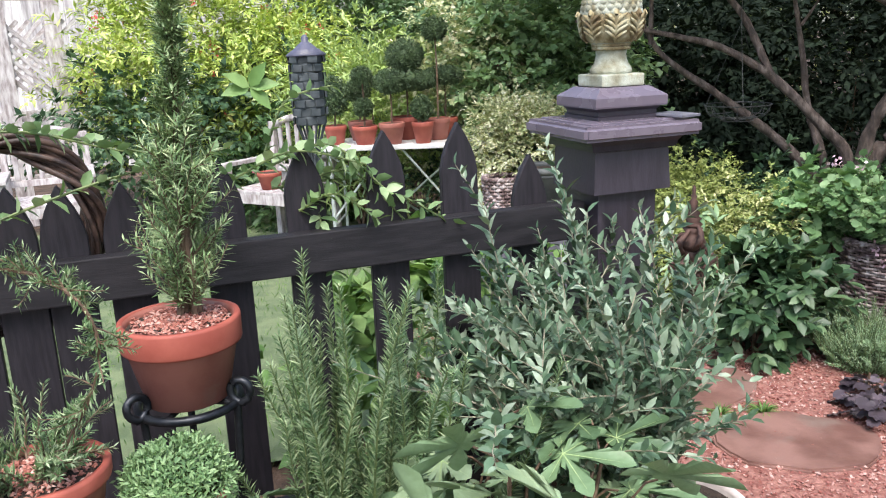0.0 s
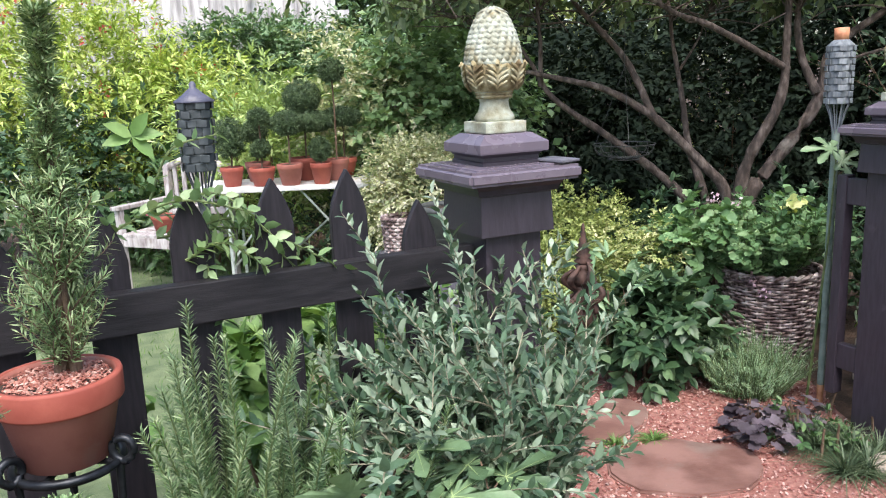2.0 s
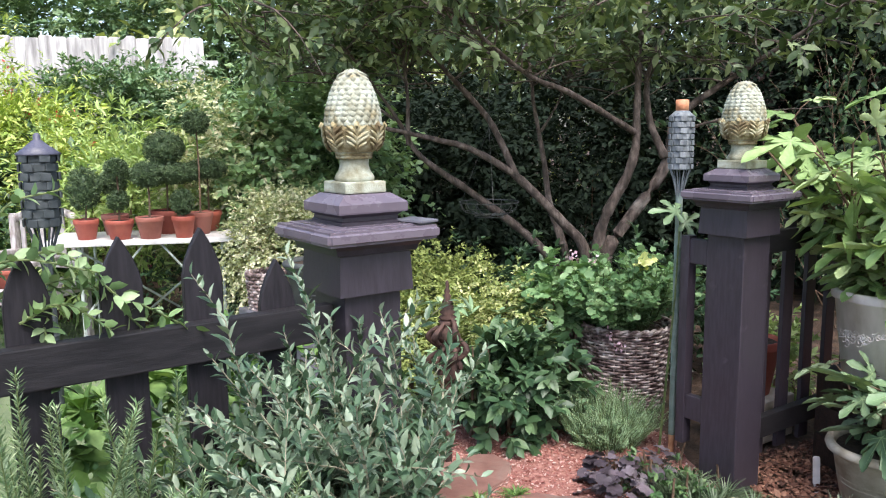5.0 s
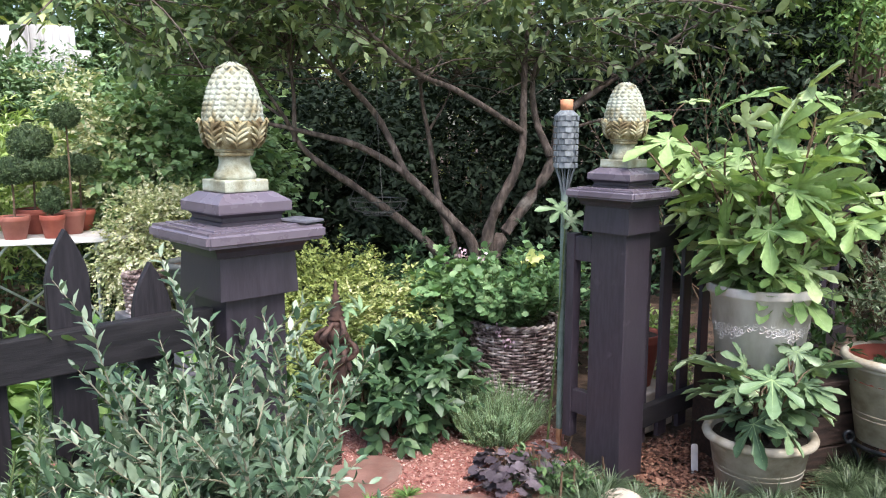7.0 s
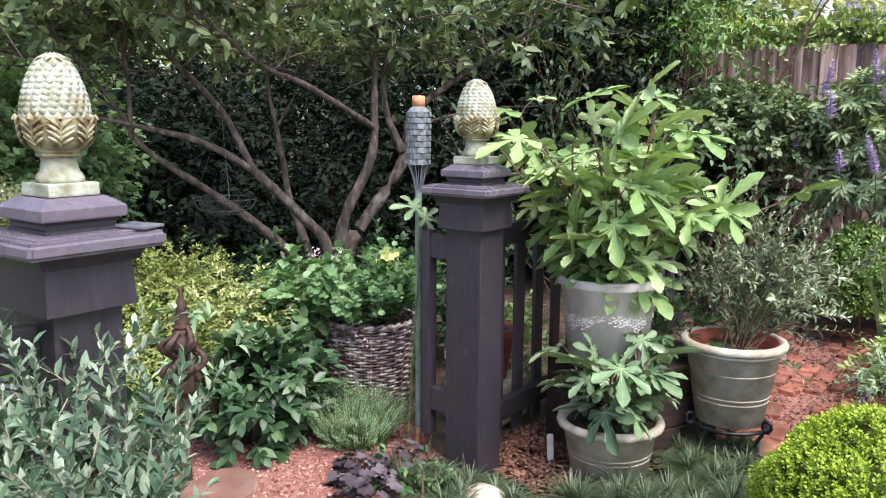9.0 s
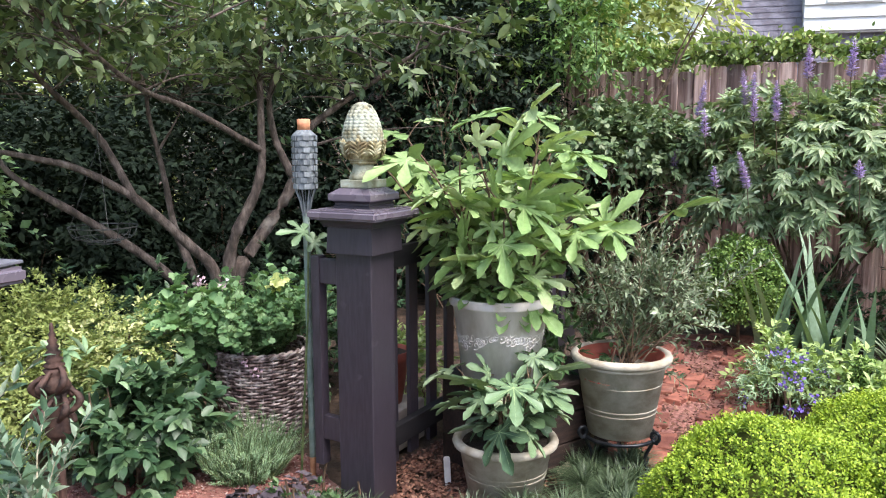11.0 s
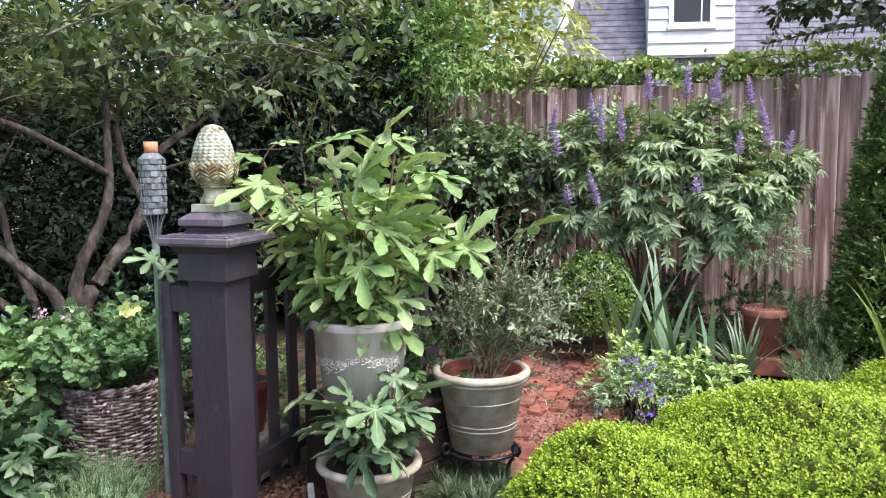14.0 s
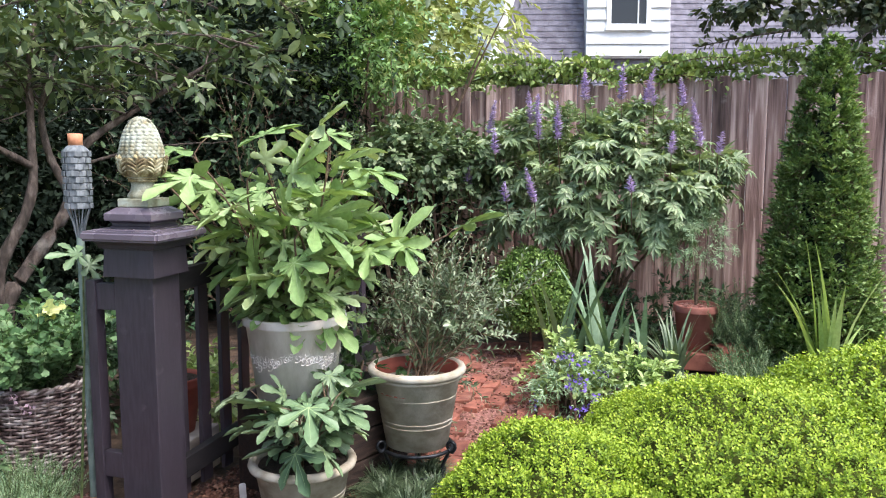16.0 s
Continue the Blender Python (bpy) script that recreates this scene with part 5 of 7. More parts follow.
for sx in (-1, 1):
    for sy in (-1, 1):
        part("leg", [tube([(sx * 0.42, sy * 0.22, 0.75), (sx * 0.42, sy * 0.22, 0.0)], 0.011, 8)], METAL_LEG, table)
    part("brace", [tube([(sx * 0.42, -0.22, 0.3), (sx * 0.05, -0.22, 0.75)], 0.008, 6)], METAL_LEG, table)
    part("brace", [tube([(sx * 0.42, -0.22, 0.72), (sx * -0.1, 0.22, 0.25)], 0.008, 6)], METAL_LEG, table)
    part("cross_bar", [tube([(sx * 0.42, -0.22, 0.25), (sx * 0.42, 0.22, 0.25)], 0.008, 6)], METAL_LEG, table)


def topiary(lx, ly, r, h, pot_m, balls, seed, pot_label, label, stem=True):
    """Clipped topiary on a stem in a small pot on the table; balls of (height, radius, flatness)."""
    q = TABLE @ Vector((lx - 0.14, ly, 0.78))
    clay_pot("terracotta_pot", q.x, q.y, q.z, r * 1.14, h * 1.08, pot_m, pot_label, group="pots on the table", lip=0.22)
    rg = np.random.default_rng(seed)
    tree = plant("topiary", q.x, q.y, q.z + h * 0.98, label, "topiary", "topiaries on the table")
    high = 1.0 * max(b[0] for b in balls)
    part("stem", [tube(spline([(0, 0, 0), (0.006, 0.004, high * 0.5), (0, 0, high)], 6), [0.007, 0.005], 6)], TWIG, tree)
    for z, rad, flat in balls:
        z, rad = 1.0 * z, 1.06 * rad
        sk, inner = clipped(rg, (0, 0, z), (rad, rad, rad * flat), int(3600 + 260000 * rad * rad), 0.0112, DIAMOND, 1.3, 0.03, -0.95)
        part("clipped_head", sk + inner, L_TOP, tree)


L_TOP = leafy("dark_topiary_leaf", (0.02, 0.045, 0.016), (0.055, 0.105, 0.037), (0.15, 0.24, 0.09), 0.5, 0.15, 8)
TP = "small terracotta pot on the folding table"
topiary(-0.25, -0.12, 0.066, 0.115, TERRA, [(0.2, 0.09, 1.35)], 1, TP, "bushy little clipped shrub on a stem")
topiary(-0.05, -0.16, 0.074, 0.11, TERRA, [(0.13, 0.055, 0.95), (0.33, 0.06, 0.85)], 2, TP, "two-ball clipped topiary on a stem")
topiary(0.13, -0.18, 0.074, 0.125, TERRA_OLD, [(0.27, 0.085, 0.85)], 3, "small brown clay pot on the folding table", "round clipped topiary on a bare stem")
topiary(0.21, 0.07, 0.095, 0.14, TERRA, [(0.25, 0.215, 0.3), (0.41, 0.115, 0.85)], 4, TP, "tiered dark green topiary with wide lower tier")
topiary(0.33, -0.19, 0.062, 0.125, TERRA, [(0.1, 0.06, 1.2)], 5, TP, "small leafy clipped shrub")
topiary(0.42, -0.02, 0.07, 0.13, TERRA_OLD, [(0.58, 0.075, 0.9)], 6, TP, "single-ball topiary on a tall thin stem")
topiary(0.46, 0.14, 0.074, 0.12, TERRA, [(0.29, 0.12, 0.5)], 7, TP, "flat-headed dark clipped topiary")
topiary(-0.12, 0.1, 0.074, 0.12, TERRA_OLD, [(0.22, 0.08, 0.9)], 8, TP, "round clipped topiary behind others")

clay_pot("terracotta_pot", 0.7, 5.5, 0.47, 0.09, 0.12, TERRA, "small terracotta pot on the garden chair seat", lip=0.22)
# urn and baskets behind the near gate post
clay_pot("stone_urn", 2.02, 3.85, 0.42, 0.15, 0.3, rough_stuff("dark_grey_urn", [(0.3, (0.05, 0.055, 0.055)), (0.7, (0.11, 0.115, 0.11))], 8, 0.7), "dark grey urn with a rolled rim", bands=(0.4,), foot=0.6)
part("stone_block", box(0.32, 0.32, 0.42, 0.01), SLATE, None, "grey stone block under the urn", pose(2.02, 3.85, 0.21))["category"] = "stone"
wicker_basket(1.86, 4.12, 0.42, 0.11, 0.2, 10, "small brown wicker basket beside the urn")
part("stone_block", box(0.26, 0.26, 0.42, 0.01), SLATE, None, "grey stone block under the small basket", pose(1.86, 4.12, 0.21))["category"] = "stone"

# potted plants in front of the fence
clay_pot("pale_clay_pot", 1.06, 1.3, 0.0, 0.2, 0.28, LEADPOT, "pale grey clay pot holding a leathery-leaved bush", lip=0.14)
iron_stand(-0.015, 1.36, 0.096, 0.75, -30, "tall black wrought-iron plant stand with scrolled arms")
clay_pot("terracotta_pot", -0.015, 1.36, 0.758, 0.11, 0.164, TERRA_OLD, "terracotta pot topped with red chips on an iron stand", heap=0.006, lip=0.3, foot=0.7, grit=(1500, 0.005), collar=TERRA)
clay_pot("terracotta_pot", -0.25, 1.13, 0.62, 0.1, 0.155, TERRA_OLD, "old stained terracotta pot topped with red chips", heap=0.006, lip=0.16, grit=(900, 0.005), collar=TERRA)
for sx, sy, sr, hh, lab in ((-0.25, 1.13, 0.085, 0.61, "black wrought-iron stand under an old terracotta pot"), (-0.05, 1.12, 0.07, 0.56, "black wrought-iron stand under a boxwood pot")):
    iron_stand(sx, sy, sr, hh, 10, lab)
clay_pot("terracotta_pot", -0.05, 1.12, 0.565, 0.08, 0.13, TERRA_OLD, "dark clay pot holding a boxwood ball")
wreath = thing("grapevine_wreath", pose(-0.365, 1.7, 1.058, 90, 0, 0), "large dark grapevine wreath hung behind the fence", "wreath")
rw = np.random.default_rng(31)
for k in range(16):
    a = np.linspace(0, 2 * math.pi, 60, endpoint=False)
    ph, q = rw.uniform(0, 6.28), rw.uniform(0.008, 0.032)
    part("vine", [tube(np.c_[(0.2 + q * np.cos(a * 3 + ph)) * np.cos(a), (0.2 + q * np.cos(a * 3 + ph)) * np.sin(a), q * np.sin(a * 3 + ph)], 0.0075, 5, True)], VINEWOOD, wreath, "", None, True)


# ---- plants: the tree and the green walls ----
rng = np.random.default_rng(11)
tree = plant("multi_stem_tree", 3.75, 3.38, 0, "spreading multi-stemmed tree with bare brown limbs", "tree")
tree.rotation_euler.z = radians(-42.9)
BOUGHS = [
    ([(-0.08, 0.08, 0.42), (-0.42, 0.03, 0.77), (-0.77, -0.1, 1.06), (-1.05, -0.25, 1.28), (-1.2, -0.3, 1.52), (-1.45, -0.5, 1.9)], (0.05, 0.034, 0.016)),
    ([(-0.1, 0.1, 0.4), (-0.17, 0.15, 0.66), (-0.27, 0.25, 0.95), (-0.31, 0.3, 1.25), (-0.38, 0.3, 1.65), (-0.42, 0.35, 2.2)], (0.048, 0.034, 0.018)),
    ([(0.0, 0, 0.25), (-0.04, 0, 0.66), (-0.18, -0.05, 0.85), (-0.47, -0.15, 1.15), (-0.76, -0.25, 1.32), (-1.12, -0.4, 1.42), (-1.5, -0.5, 1.48)], (0.06, 0.045, 0.018)),
    ([(-0.47, -0.15, 1.15), (-0.65, -0.1, 1.5), (-0.91, -0.2, 1.8), (-1.15, -0.3, 2.1), (-1.5, -0.5, 2.45)], (0.036, 0.026, 0.01)),
    ([(0.02, 0, 0.25), (0.04, -0.02, 0.7), (0.09, -0.05, 0.92), (0.24, -0.05, 1.25), (0.27, -0.02, 1.58), (0.3, 0.1, 2.1), (0.5, 0.2, 2.8)], (0.07, 0.05, 0.025)),
    ([(0.05, 0, 0.3), (0.1, 0.02, 0.66), (0.2, 0.05, 0.82), (0.4, 0.1, 1.1), (0.48, 0.12, 1.3), (0.52, 0.12, 1.5), (0.77, 0.1, 1.7), (1.02, 0, 1.88), (1.5, -0.2, 2.2)], (0.075, 0.056, 0.022)),
    ([(0.27, -0.02, 1.4), (0.11, -0.2, 1.49), (-0.18, -0.4, 1.65), (-0.4, -0.55, 1.73), (-0.69, -0.8, 1.95), (-1.0, -1.0, 2.15)], (0.034, 0.026, 0.012)),
    ([(0.45, 0.1, 1.25), (0.35, 0.15, 1.52), (0.36, 0.2, 1.85), (0.6, 0.3, 2.4)], (0.042, 0.032, 0.018)),
    ([(-0.33, 0.3, 1.42), (-0.22, 0.32, 1.6), (-0.16, 0.32, 1.8)], (0.016, 0.01, 0.006)),
    ([(-1.12, -0.3, 1.35), (-1.13, -0.3, 1.7), (-1.2, -0.3, 2.2)], (0.026, 0.018, 0.01)),
    ([(0.48, 0.1, 1.4), (0.9, -0.1, 1.52), (1.3, -0.3, 1.55)], (0.016, 0.012, 0.006)),
    ([(-1.2, -0.3, 1.5), (-1.6, -0.1, 1.75), (-2.1, 0.1, 1.95)], (0.014, 0.01, 0.005)),
]
for line, rad in BOUGHS:
    p = spline(line, 34)
    sway = np.cumsum(0.0035 * rng.standard_normal((34, 3)), 0)
    p += sway * np.linspace(0, 1, 34)[:, None] * 0.8
    thick = np.interp(np.linspace(0, 1, 34), np.linspace(0, 1, 3), np.array(rad) * np.array([0.66, 0.56, 0.4]))
    part("limb", [tube(p, thick * (1 + 0.06 * rng.standard_normal(34)), 10)], BARK, tree, "", None, True)
part("trunk", [tube([(0, 0, -0.05), (0.01, 0, 0.2), (0, 0, 0.45), (0.02, 0, 0.62)], [0.15, 0.12, 0.11, 0.08], 14)], BARK, tree, "", None, True)
twigs, base, way = [], [], []
for line, rad in BOUGHS:
    p = spline(line, 30)
    for b in p[p[:, 2] > 1.7]:
        for k in range(2):
            d = np.array([0.9 * rng.standard_normal(), 0.9 * rng.standard_normal() - 0.15, rng.uniform(0.2, 1.0)])
            tw = arc(rng, b, d, rng.uniform(0.3, 0.75), 0.35, 7, 0.12)
            twigs.append(tube(tw, [0.006, 0.0025], 4))
            for q in tw[2:]:
                base.append(q)
                way.append(unit(tw[-1] - tw[0]) + 0.7 * rng.standard_normal(3) + np.array([0, 0, 0.15]))
for k in range(230):
    q = np.array([rng.uniform(-2.2, 1.7), rng.uniform(-1.7, 1.5), 0])
    b = q + np.array([0, 0, 2.02 + 0.7 * rng.random() + 0.2 * np.sin(q[0] * 4.1) * np.sin(q[1] * 3.7)])
    tw = arc(rng, b, (rng.standard_normal(), rng.standard_normal(), rng.uniform(-0.25, 0.5)), rng.uniform(0.3, 0.7), 0.4, 6, 0.12)
    twigs.append(tube(tw, [0.006, 0.002], 4))
    for q in tw[1:]:
        base.append(q)
        way.append(unit(tw[-1] - tw[0]) + 0.7 * rng.standard_normal(3))
base, way = np.array(base), np.array(way)
keep = base[:, 2] > 1.8
lf, tw = sprays(rng, base[keep], way[keep], rng.uniform(0.1, 0.2, keep.sum()), 7, 0.08, OVAL, 1.05, 0.2, 0.85, 0.0, 0.4, 0.002, 0.6)
part("twig_growth", twigs + [tw], BARK, tree)
part("crown", [lf], L_TREE, tree)


def leafy_mass(name, x, y, z, radii, clumps, per, cr, size, mat, label, seed, shape=OVAL, wide=1.0, category="shrub", low=-0.8, lift=0.3, deep=0.5, stems=9, flowers=None):
    """A shrub or small tree: stems from the ground and a crown of leaf clumps."""
    r = np.random.default_rng(seed)
    s = plant(name, x, y, 0, label, category)
    part("stem_growth", [tube(arc(r, (0.1 * r.standard_normal(), 0.1 * r.standard_normal(), 0), (0.35 * r.standard_normal() * radii[0], 0.35 * r.standard_normal() * radii[1], 1), max(z * r.uniform(0.8, 1.2), 0.15), 0.1), [0.006 + 0.012 * z, 0.004], 6) for k in range(stems)], TWIG, s)
    part("foliage", [crown(r, (0, 0, z), radii, clumps, per, cr, size, shape, wide, lift, low, deep)], mat, s)
    if flowers:
        fm, n, fs = flowers
        d = sphere_dirs(r, n, -0.2)
        c = np.array([0, 0, z]) + d * np.array(radii) * r.uniform(0.9, 1.12, (n, 1))
        q = np.repeat(c, 9, 0) + fs * 0.6 * r.standard_normal((n * 9, 3))
        part("flower_growth", [leaves(q, r.standard_normal(q.shape), r.standard_normal(q.shape), fs, DIAMOND, 1.6)], fm, s)
    return s


# dark evergreens behind the tree, its shade put into their leaf colour
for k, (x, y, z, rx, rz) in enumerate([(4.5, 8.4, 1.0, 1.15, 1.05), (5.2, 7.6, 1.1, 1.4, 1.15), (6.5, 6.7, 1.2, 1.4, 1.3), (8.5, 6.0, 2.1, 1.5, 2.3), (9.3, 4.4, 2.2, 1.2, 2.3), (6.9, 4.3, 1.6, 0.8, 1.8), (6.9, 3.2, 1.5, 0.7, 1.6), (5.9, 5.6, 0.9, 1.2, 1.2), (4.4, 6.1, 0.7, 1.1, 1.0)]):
    leafy_mass("evergreen_tree" if z > 1 else "evergreen_shrub", x, y, z, (rx, rx, rz), 330, 56, 0.16, 0.08, L_DARK, "dense dark evergreen behind the tree, darkened for shade", 40 + k, DIAMOND, 1.1, "tree" if z > 1 else "shrub", -0.9, 0.1, 0.4, 5)
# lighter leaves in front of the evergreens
# Added dark shrub, standing in for the shade low on the fence.
leafy_mass("evergreen_shrub", 7.2, 1.95, 0.75, (0.35, 0.5, 0.85), 170, 48, 0.12, 0.065, L_DARK, "dark shrub added for the shade on the board fence", 182, DIAMOND, 1.1)
leafy_mass("arching_shrub", 6.4, 1.72, 1.42, (0.36, 0.55, 0.32), 150, 40, 0.08, 0.058, L_VARIEG2, "arching shrub with small rounded grey-green leaves", 180, OVAL, 1.5, lift=0.0, low=-0.5)
leafy_mass("tall_light_shrub", 7.0, 2.4, 2.5, (0.45, 0.7, 0.8), 120, 32, 0.14, 0.075, L_FRESH, "tall light-green shrub beside the board fence", 181, OVAL, 0.8, "shrub", -0.9, 0.3, 0.9)
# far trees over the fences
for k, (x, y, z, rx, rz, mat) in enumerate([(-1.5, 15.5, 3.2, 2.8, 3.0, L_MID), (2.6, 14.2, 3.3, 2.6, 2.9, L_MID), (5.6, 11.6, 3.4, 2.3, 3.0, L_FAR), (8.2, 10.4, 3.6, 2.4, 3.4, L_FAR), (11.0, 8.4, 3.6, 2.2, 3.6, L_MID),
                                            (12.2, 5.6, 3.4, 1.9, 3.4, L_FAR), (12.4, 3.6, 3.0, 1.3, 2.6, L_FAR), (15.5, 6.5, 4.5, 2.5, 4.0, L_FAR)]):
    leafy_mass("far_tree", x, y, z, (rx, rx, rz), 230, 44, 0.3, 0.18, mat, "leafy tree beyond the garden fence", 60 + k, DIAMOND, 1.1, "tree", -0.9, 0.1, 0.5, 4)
# planted bank beyond the white fence
for k, (x, y) in enumerate([(-2.2, 13.9), (-0.2, 13.0), (1.8, 12.0), (3.6, 11.0), (5.2, 10.0)]):
    leafy_mass("bank_shrub", x, y, 2.3, (1.3, 0.9, 1.5), 230, 45, 0.2, 0.12, L_BLUEGREEN, "green shrub on the bank beyond the white fence", 170 + k, DIAMOND, 1.1, "shrub", -0.6)
# shrubs beyond the lawn
leafy_mass("golden_shrub", 1.15, 7.35, 0.95, (0.75, 0.6, 0.72), 230, 56, 0.12, 0.085, L_YELLOW, "lower golden-yellow leafed shrub with coral flowers", 71, LANCE, 0.8, flowers=(CORAL, 18, 0.035))
leafy_mass("golden_shrub", 0.35, 7.85, 1.3, (0.95, 0.75, 1.05), 420, 56, 0.13, 0.085, L_YELLOW, "large golden-yellow leafed shrub with coral flowers", 70, LANCE, 0.8, flowers=(CORAL, 40, 0.035))
leafy_mass("green_shrub", 0.4, 6.95, 0.7, (1.3, 0.4, 0.6), 190, 45, 0.12, 0.08, L_HYDR, "dark green shrub under the golden one", 72, DIAMOND, 1.2)
leafy_mass("nandina_shrub", 2.15, 8.35, 1.1, (1.25, 0.6, 0.92), 520, 80, 0.12, 0.075, L_BLUEGREEN, "fine-leaved green shrub before the white fence", 73, DIAMOND, 1.0)
leafy_mass("nandina_shrub", 3.2, 7.3, 1.0, (0.9, 0.7, 0.9), 330, 72, 0.13, 0.06, L_BLUEGREEN, "fine-leaved green shrub before the white fence", 74, DIAMOND, 1.0)
leafy_mass("lime_shrub", 1.55, 5.85, 0.85, (0.55, 0.4, 0.66), 170, 40, 0.1, 0.08, L_CLUMP, "bright fresh-green shrub behind the table", 75, OVAL, 0.55, lift=0.7)
leafy_mass("variegated_shrub", 2.2, 5.5, 0.9, (0.55, 0.5, 0.85), 200, 60, 0.08, 0.042, L_VARIEG, "cream variegated leafy shrub", 76, DIAMOND, 1.3)
leafy_mass("variegated_shrub", 2.2, 4.45, 0.68, (0.4, 0.34, 0.36), 320, 72, 0.06, 0.027, L_VARIEG, "cream variegated shrub with small leaves", 77, DIAMOND, 1.5, deep=0.3)
leafy_mass("green_shrub", 2.15, 5.1, 0.35, (0.6, 0.4, 0.4), 90, 40, 0.09, 0.055, L_HYDR, "low dark green shrub behind the table", 78, DIAMOND, 1.2)
leafy_mass("broadleaf_shrub", 2.75, 5.3, 1.0, (0.62, 0.5, 0.9), 300, 48, 0.11, 0.07, L_BROAD, "dense green shrub with rounded leaves", 79, DIAMOND, 1.6, flowers=(PINK, 3, 0.025))
leafy_mass("lawn_edge_shrub", 1.1, 6.4, 0.4, (0.8, 0.3, 0.45), 100, 36, 0.09, 0.07, L_MID, "loose green planting at the lawn's edge", 80, flowers=(PINK, 10, 0.025))

# lattice screen beside the golden shrub
lat = thing("lattice_screen", pose(-1.15, 7.6, 0, 0, 0, 12), "weathered white lattice screen with post", "lattice")
for sx in (-0.75, 0.0, 0.42):
    part("post", box(0.14, 0.1, 2.3, 0.006, (sx, 0, 1.15)), OLDWHITE, lat)
for k in range(-7, 9):
    for s in (-1, 1):
        part("lath", box(0.035, 0.012, 1.1, 0.002), OLDWHITE, lat, "", Matrix.Translation((-0.36 + 0.09 * (k - 0.5), 0.006 * s, 1.45)) @ Euler((0, s * radians(45), 0)).to_matrix().to_4x4() @ Matrix.Diagonal((1, 1, 0.75, 1)))
for z in (0.4, 1.95, 0.95):
    part("rail", box(1.3, 0.06, 0.09, 0.005, (-0.17, 0, z)), OLDWHITE, lat)

# planting in the middle bed
leafy_mass("spreading_shrub", 2.72, 3.6, 0.42, (0.38, 0.33, 0.34), 260, 56, 0.05, 0.026, L_SPREAD, "yellow-green small-leaved mounded shrub", 81, DIAMOND, 1.2)
leafy_mass("spreading_shrub", 2.45, 3.3, 0.26, (0.33, 0.28, 0.26), 170, 56, 0.05, 0.026, L_SPREAD, "yellow-green small-leaved mounded shrub", 82, DIAMOND, 1.2)
leafy_mass("gold_edged_shrub", 2.66, 2.98, 0.36, (0.24, 0.2, 0.28), 150, 48, 0.045, 0.028, L_GOLDEUO, "gold-edged variegated evergreen shrub", 83, DIAMOND, 1.2)
leafy_mass("dark_groundcover", 3.15, 3.6, 0.32, (0.5, 0.4, 0.3), 110, 34, 0.08, 0.06, L_HYDR, "dark leafy ground cover under the tree", 84)
leafy_mass("dark_groundcover", 3.9, 3.0, 0.3, (0.6, 0.45, 0.32), 110, 34, 0.08, 0.06, L_HYDR, "dark leafy ground cover under the tree", 85)
leafy_mass("broadleaf_plant", 2.44, 2.58, 0.2, (0.25, 0.2, 0.24), 70, 32, 0.06, 0.08, L_HYDR, "dark green plant with broad pointed leaves", 86, OVAL, 1.15, "plant", -0.5, 0.0)
leafy_mass("garden_perennial", 2.3, 2.72, 0.4, (0.13, 0.13, 0.26), 26, 12, 0.04, 0.1, L_THYME, "leafy green perennial beside the ornament", 87, OVAL, 0.6)

r = np.random.default_rng(88)
ger = plant("scented_geranium", 3.24, 2.62, 0.37, "lush scented geranium spilling from the wicker basket", "plant")
stems, lf = [], []
for k in range(240):
    a = r.uniform(0, 6.28)
    reach = r.uniform(0.1, 0.55)
    line = arc(r, (0.1 * math.cos(a), 0.1 * math.sin(a), 0), (math.cos(a) * reach * 1.7 - 0.25, math.sin(a) * reach * 1.7 + 0.2, 1.3), r.uniform(0.22, 0.46), 0.45, 7, 0.1)
    stems.append(tube(line, [0.003, 0.0015], 4))
    lf.append(along(r, line, 15, 0.043, SCALLOP, 1.0, 0.9, 0.25, 1.0, 0.1))
part("stem_growth", stems, GREEN_STEM, ger)
part("leaves", lf, L_GERAN, ger)
q = r.standard_normal((4, 3)) * np.array([0.05, 0.04, 0.01]) + np.array([-0.02, -0.12, 0.4])
part("young_leaves", [leaves(q, r.standard_normal((4, 3)) * np.array([1, 1, 0.2]), np.tile([[-0.25, -0.3, 1.0]], (4, 1)), 0.1, SCALLOP)], L_LIME, ger, "lime-yellow young leaves")
q = np.repeat(np.array([(-0.23, -0.1, 0.05), (-0.2, -0.14, -0.01), (-0.22, 0.05, 0.4), (-0.28, 0.12, 0.42)]), 14, 0) + 0.014 * r.standard_normal((56, 3))
part("flower_growth", [leaves(q, r.standard_normal((56, 3)), r.standard_normal((56, 3)), 0.022, DIAMOND, 1.6)], BLUSH, ger, "pale pink flower heads")
leafy_mass("trailing_plant", 2.93, 2.88, 0.5, (0.16, 0.16, 0.2), 36, 20, 0.05, 0.065, L_GERAN, "geranium spilling beside the basket", 89, SCALLOP, 1.0, "plant")


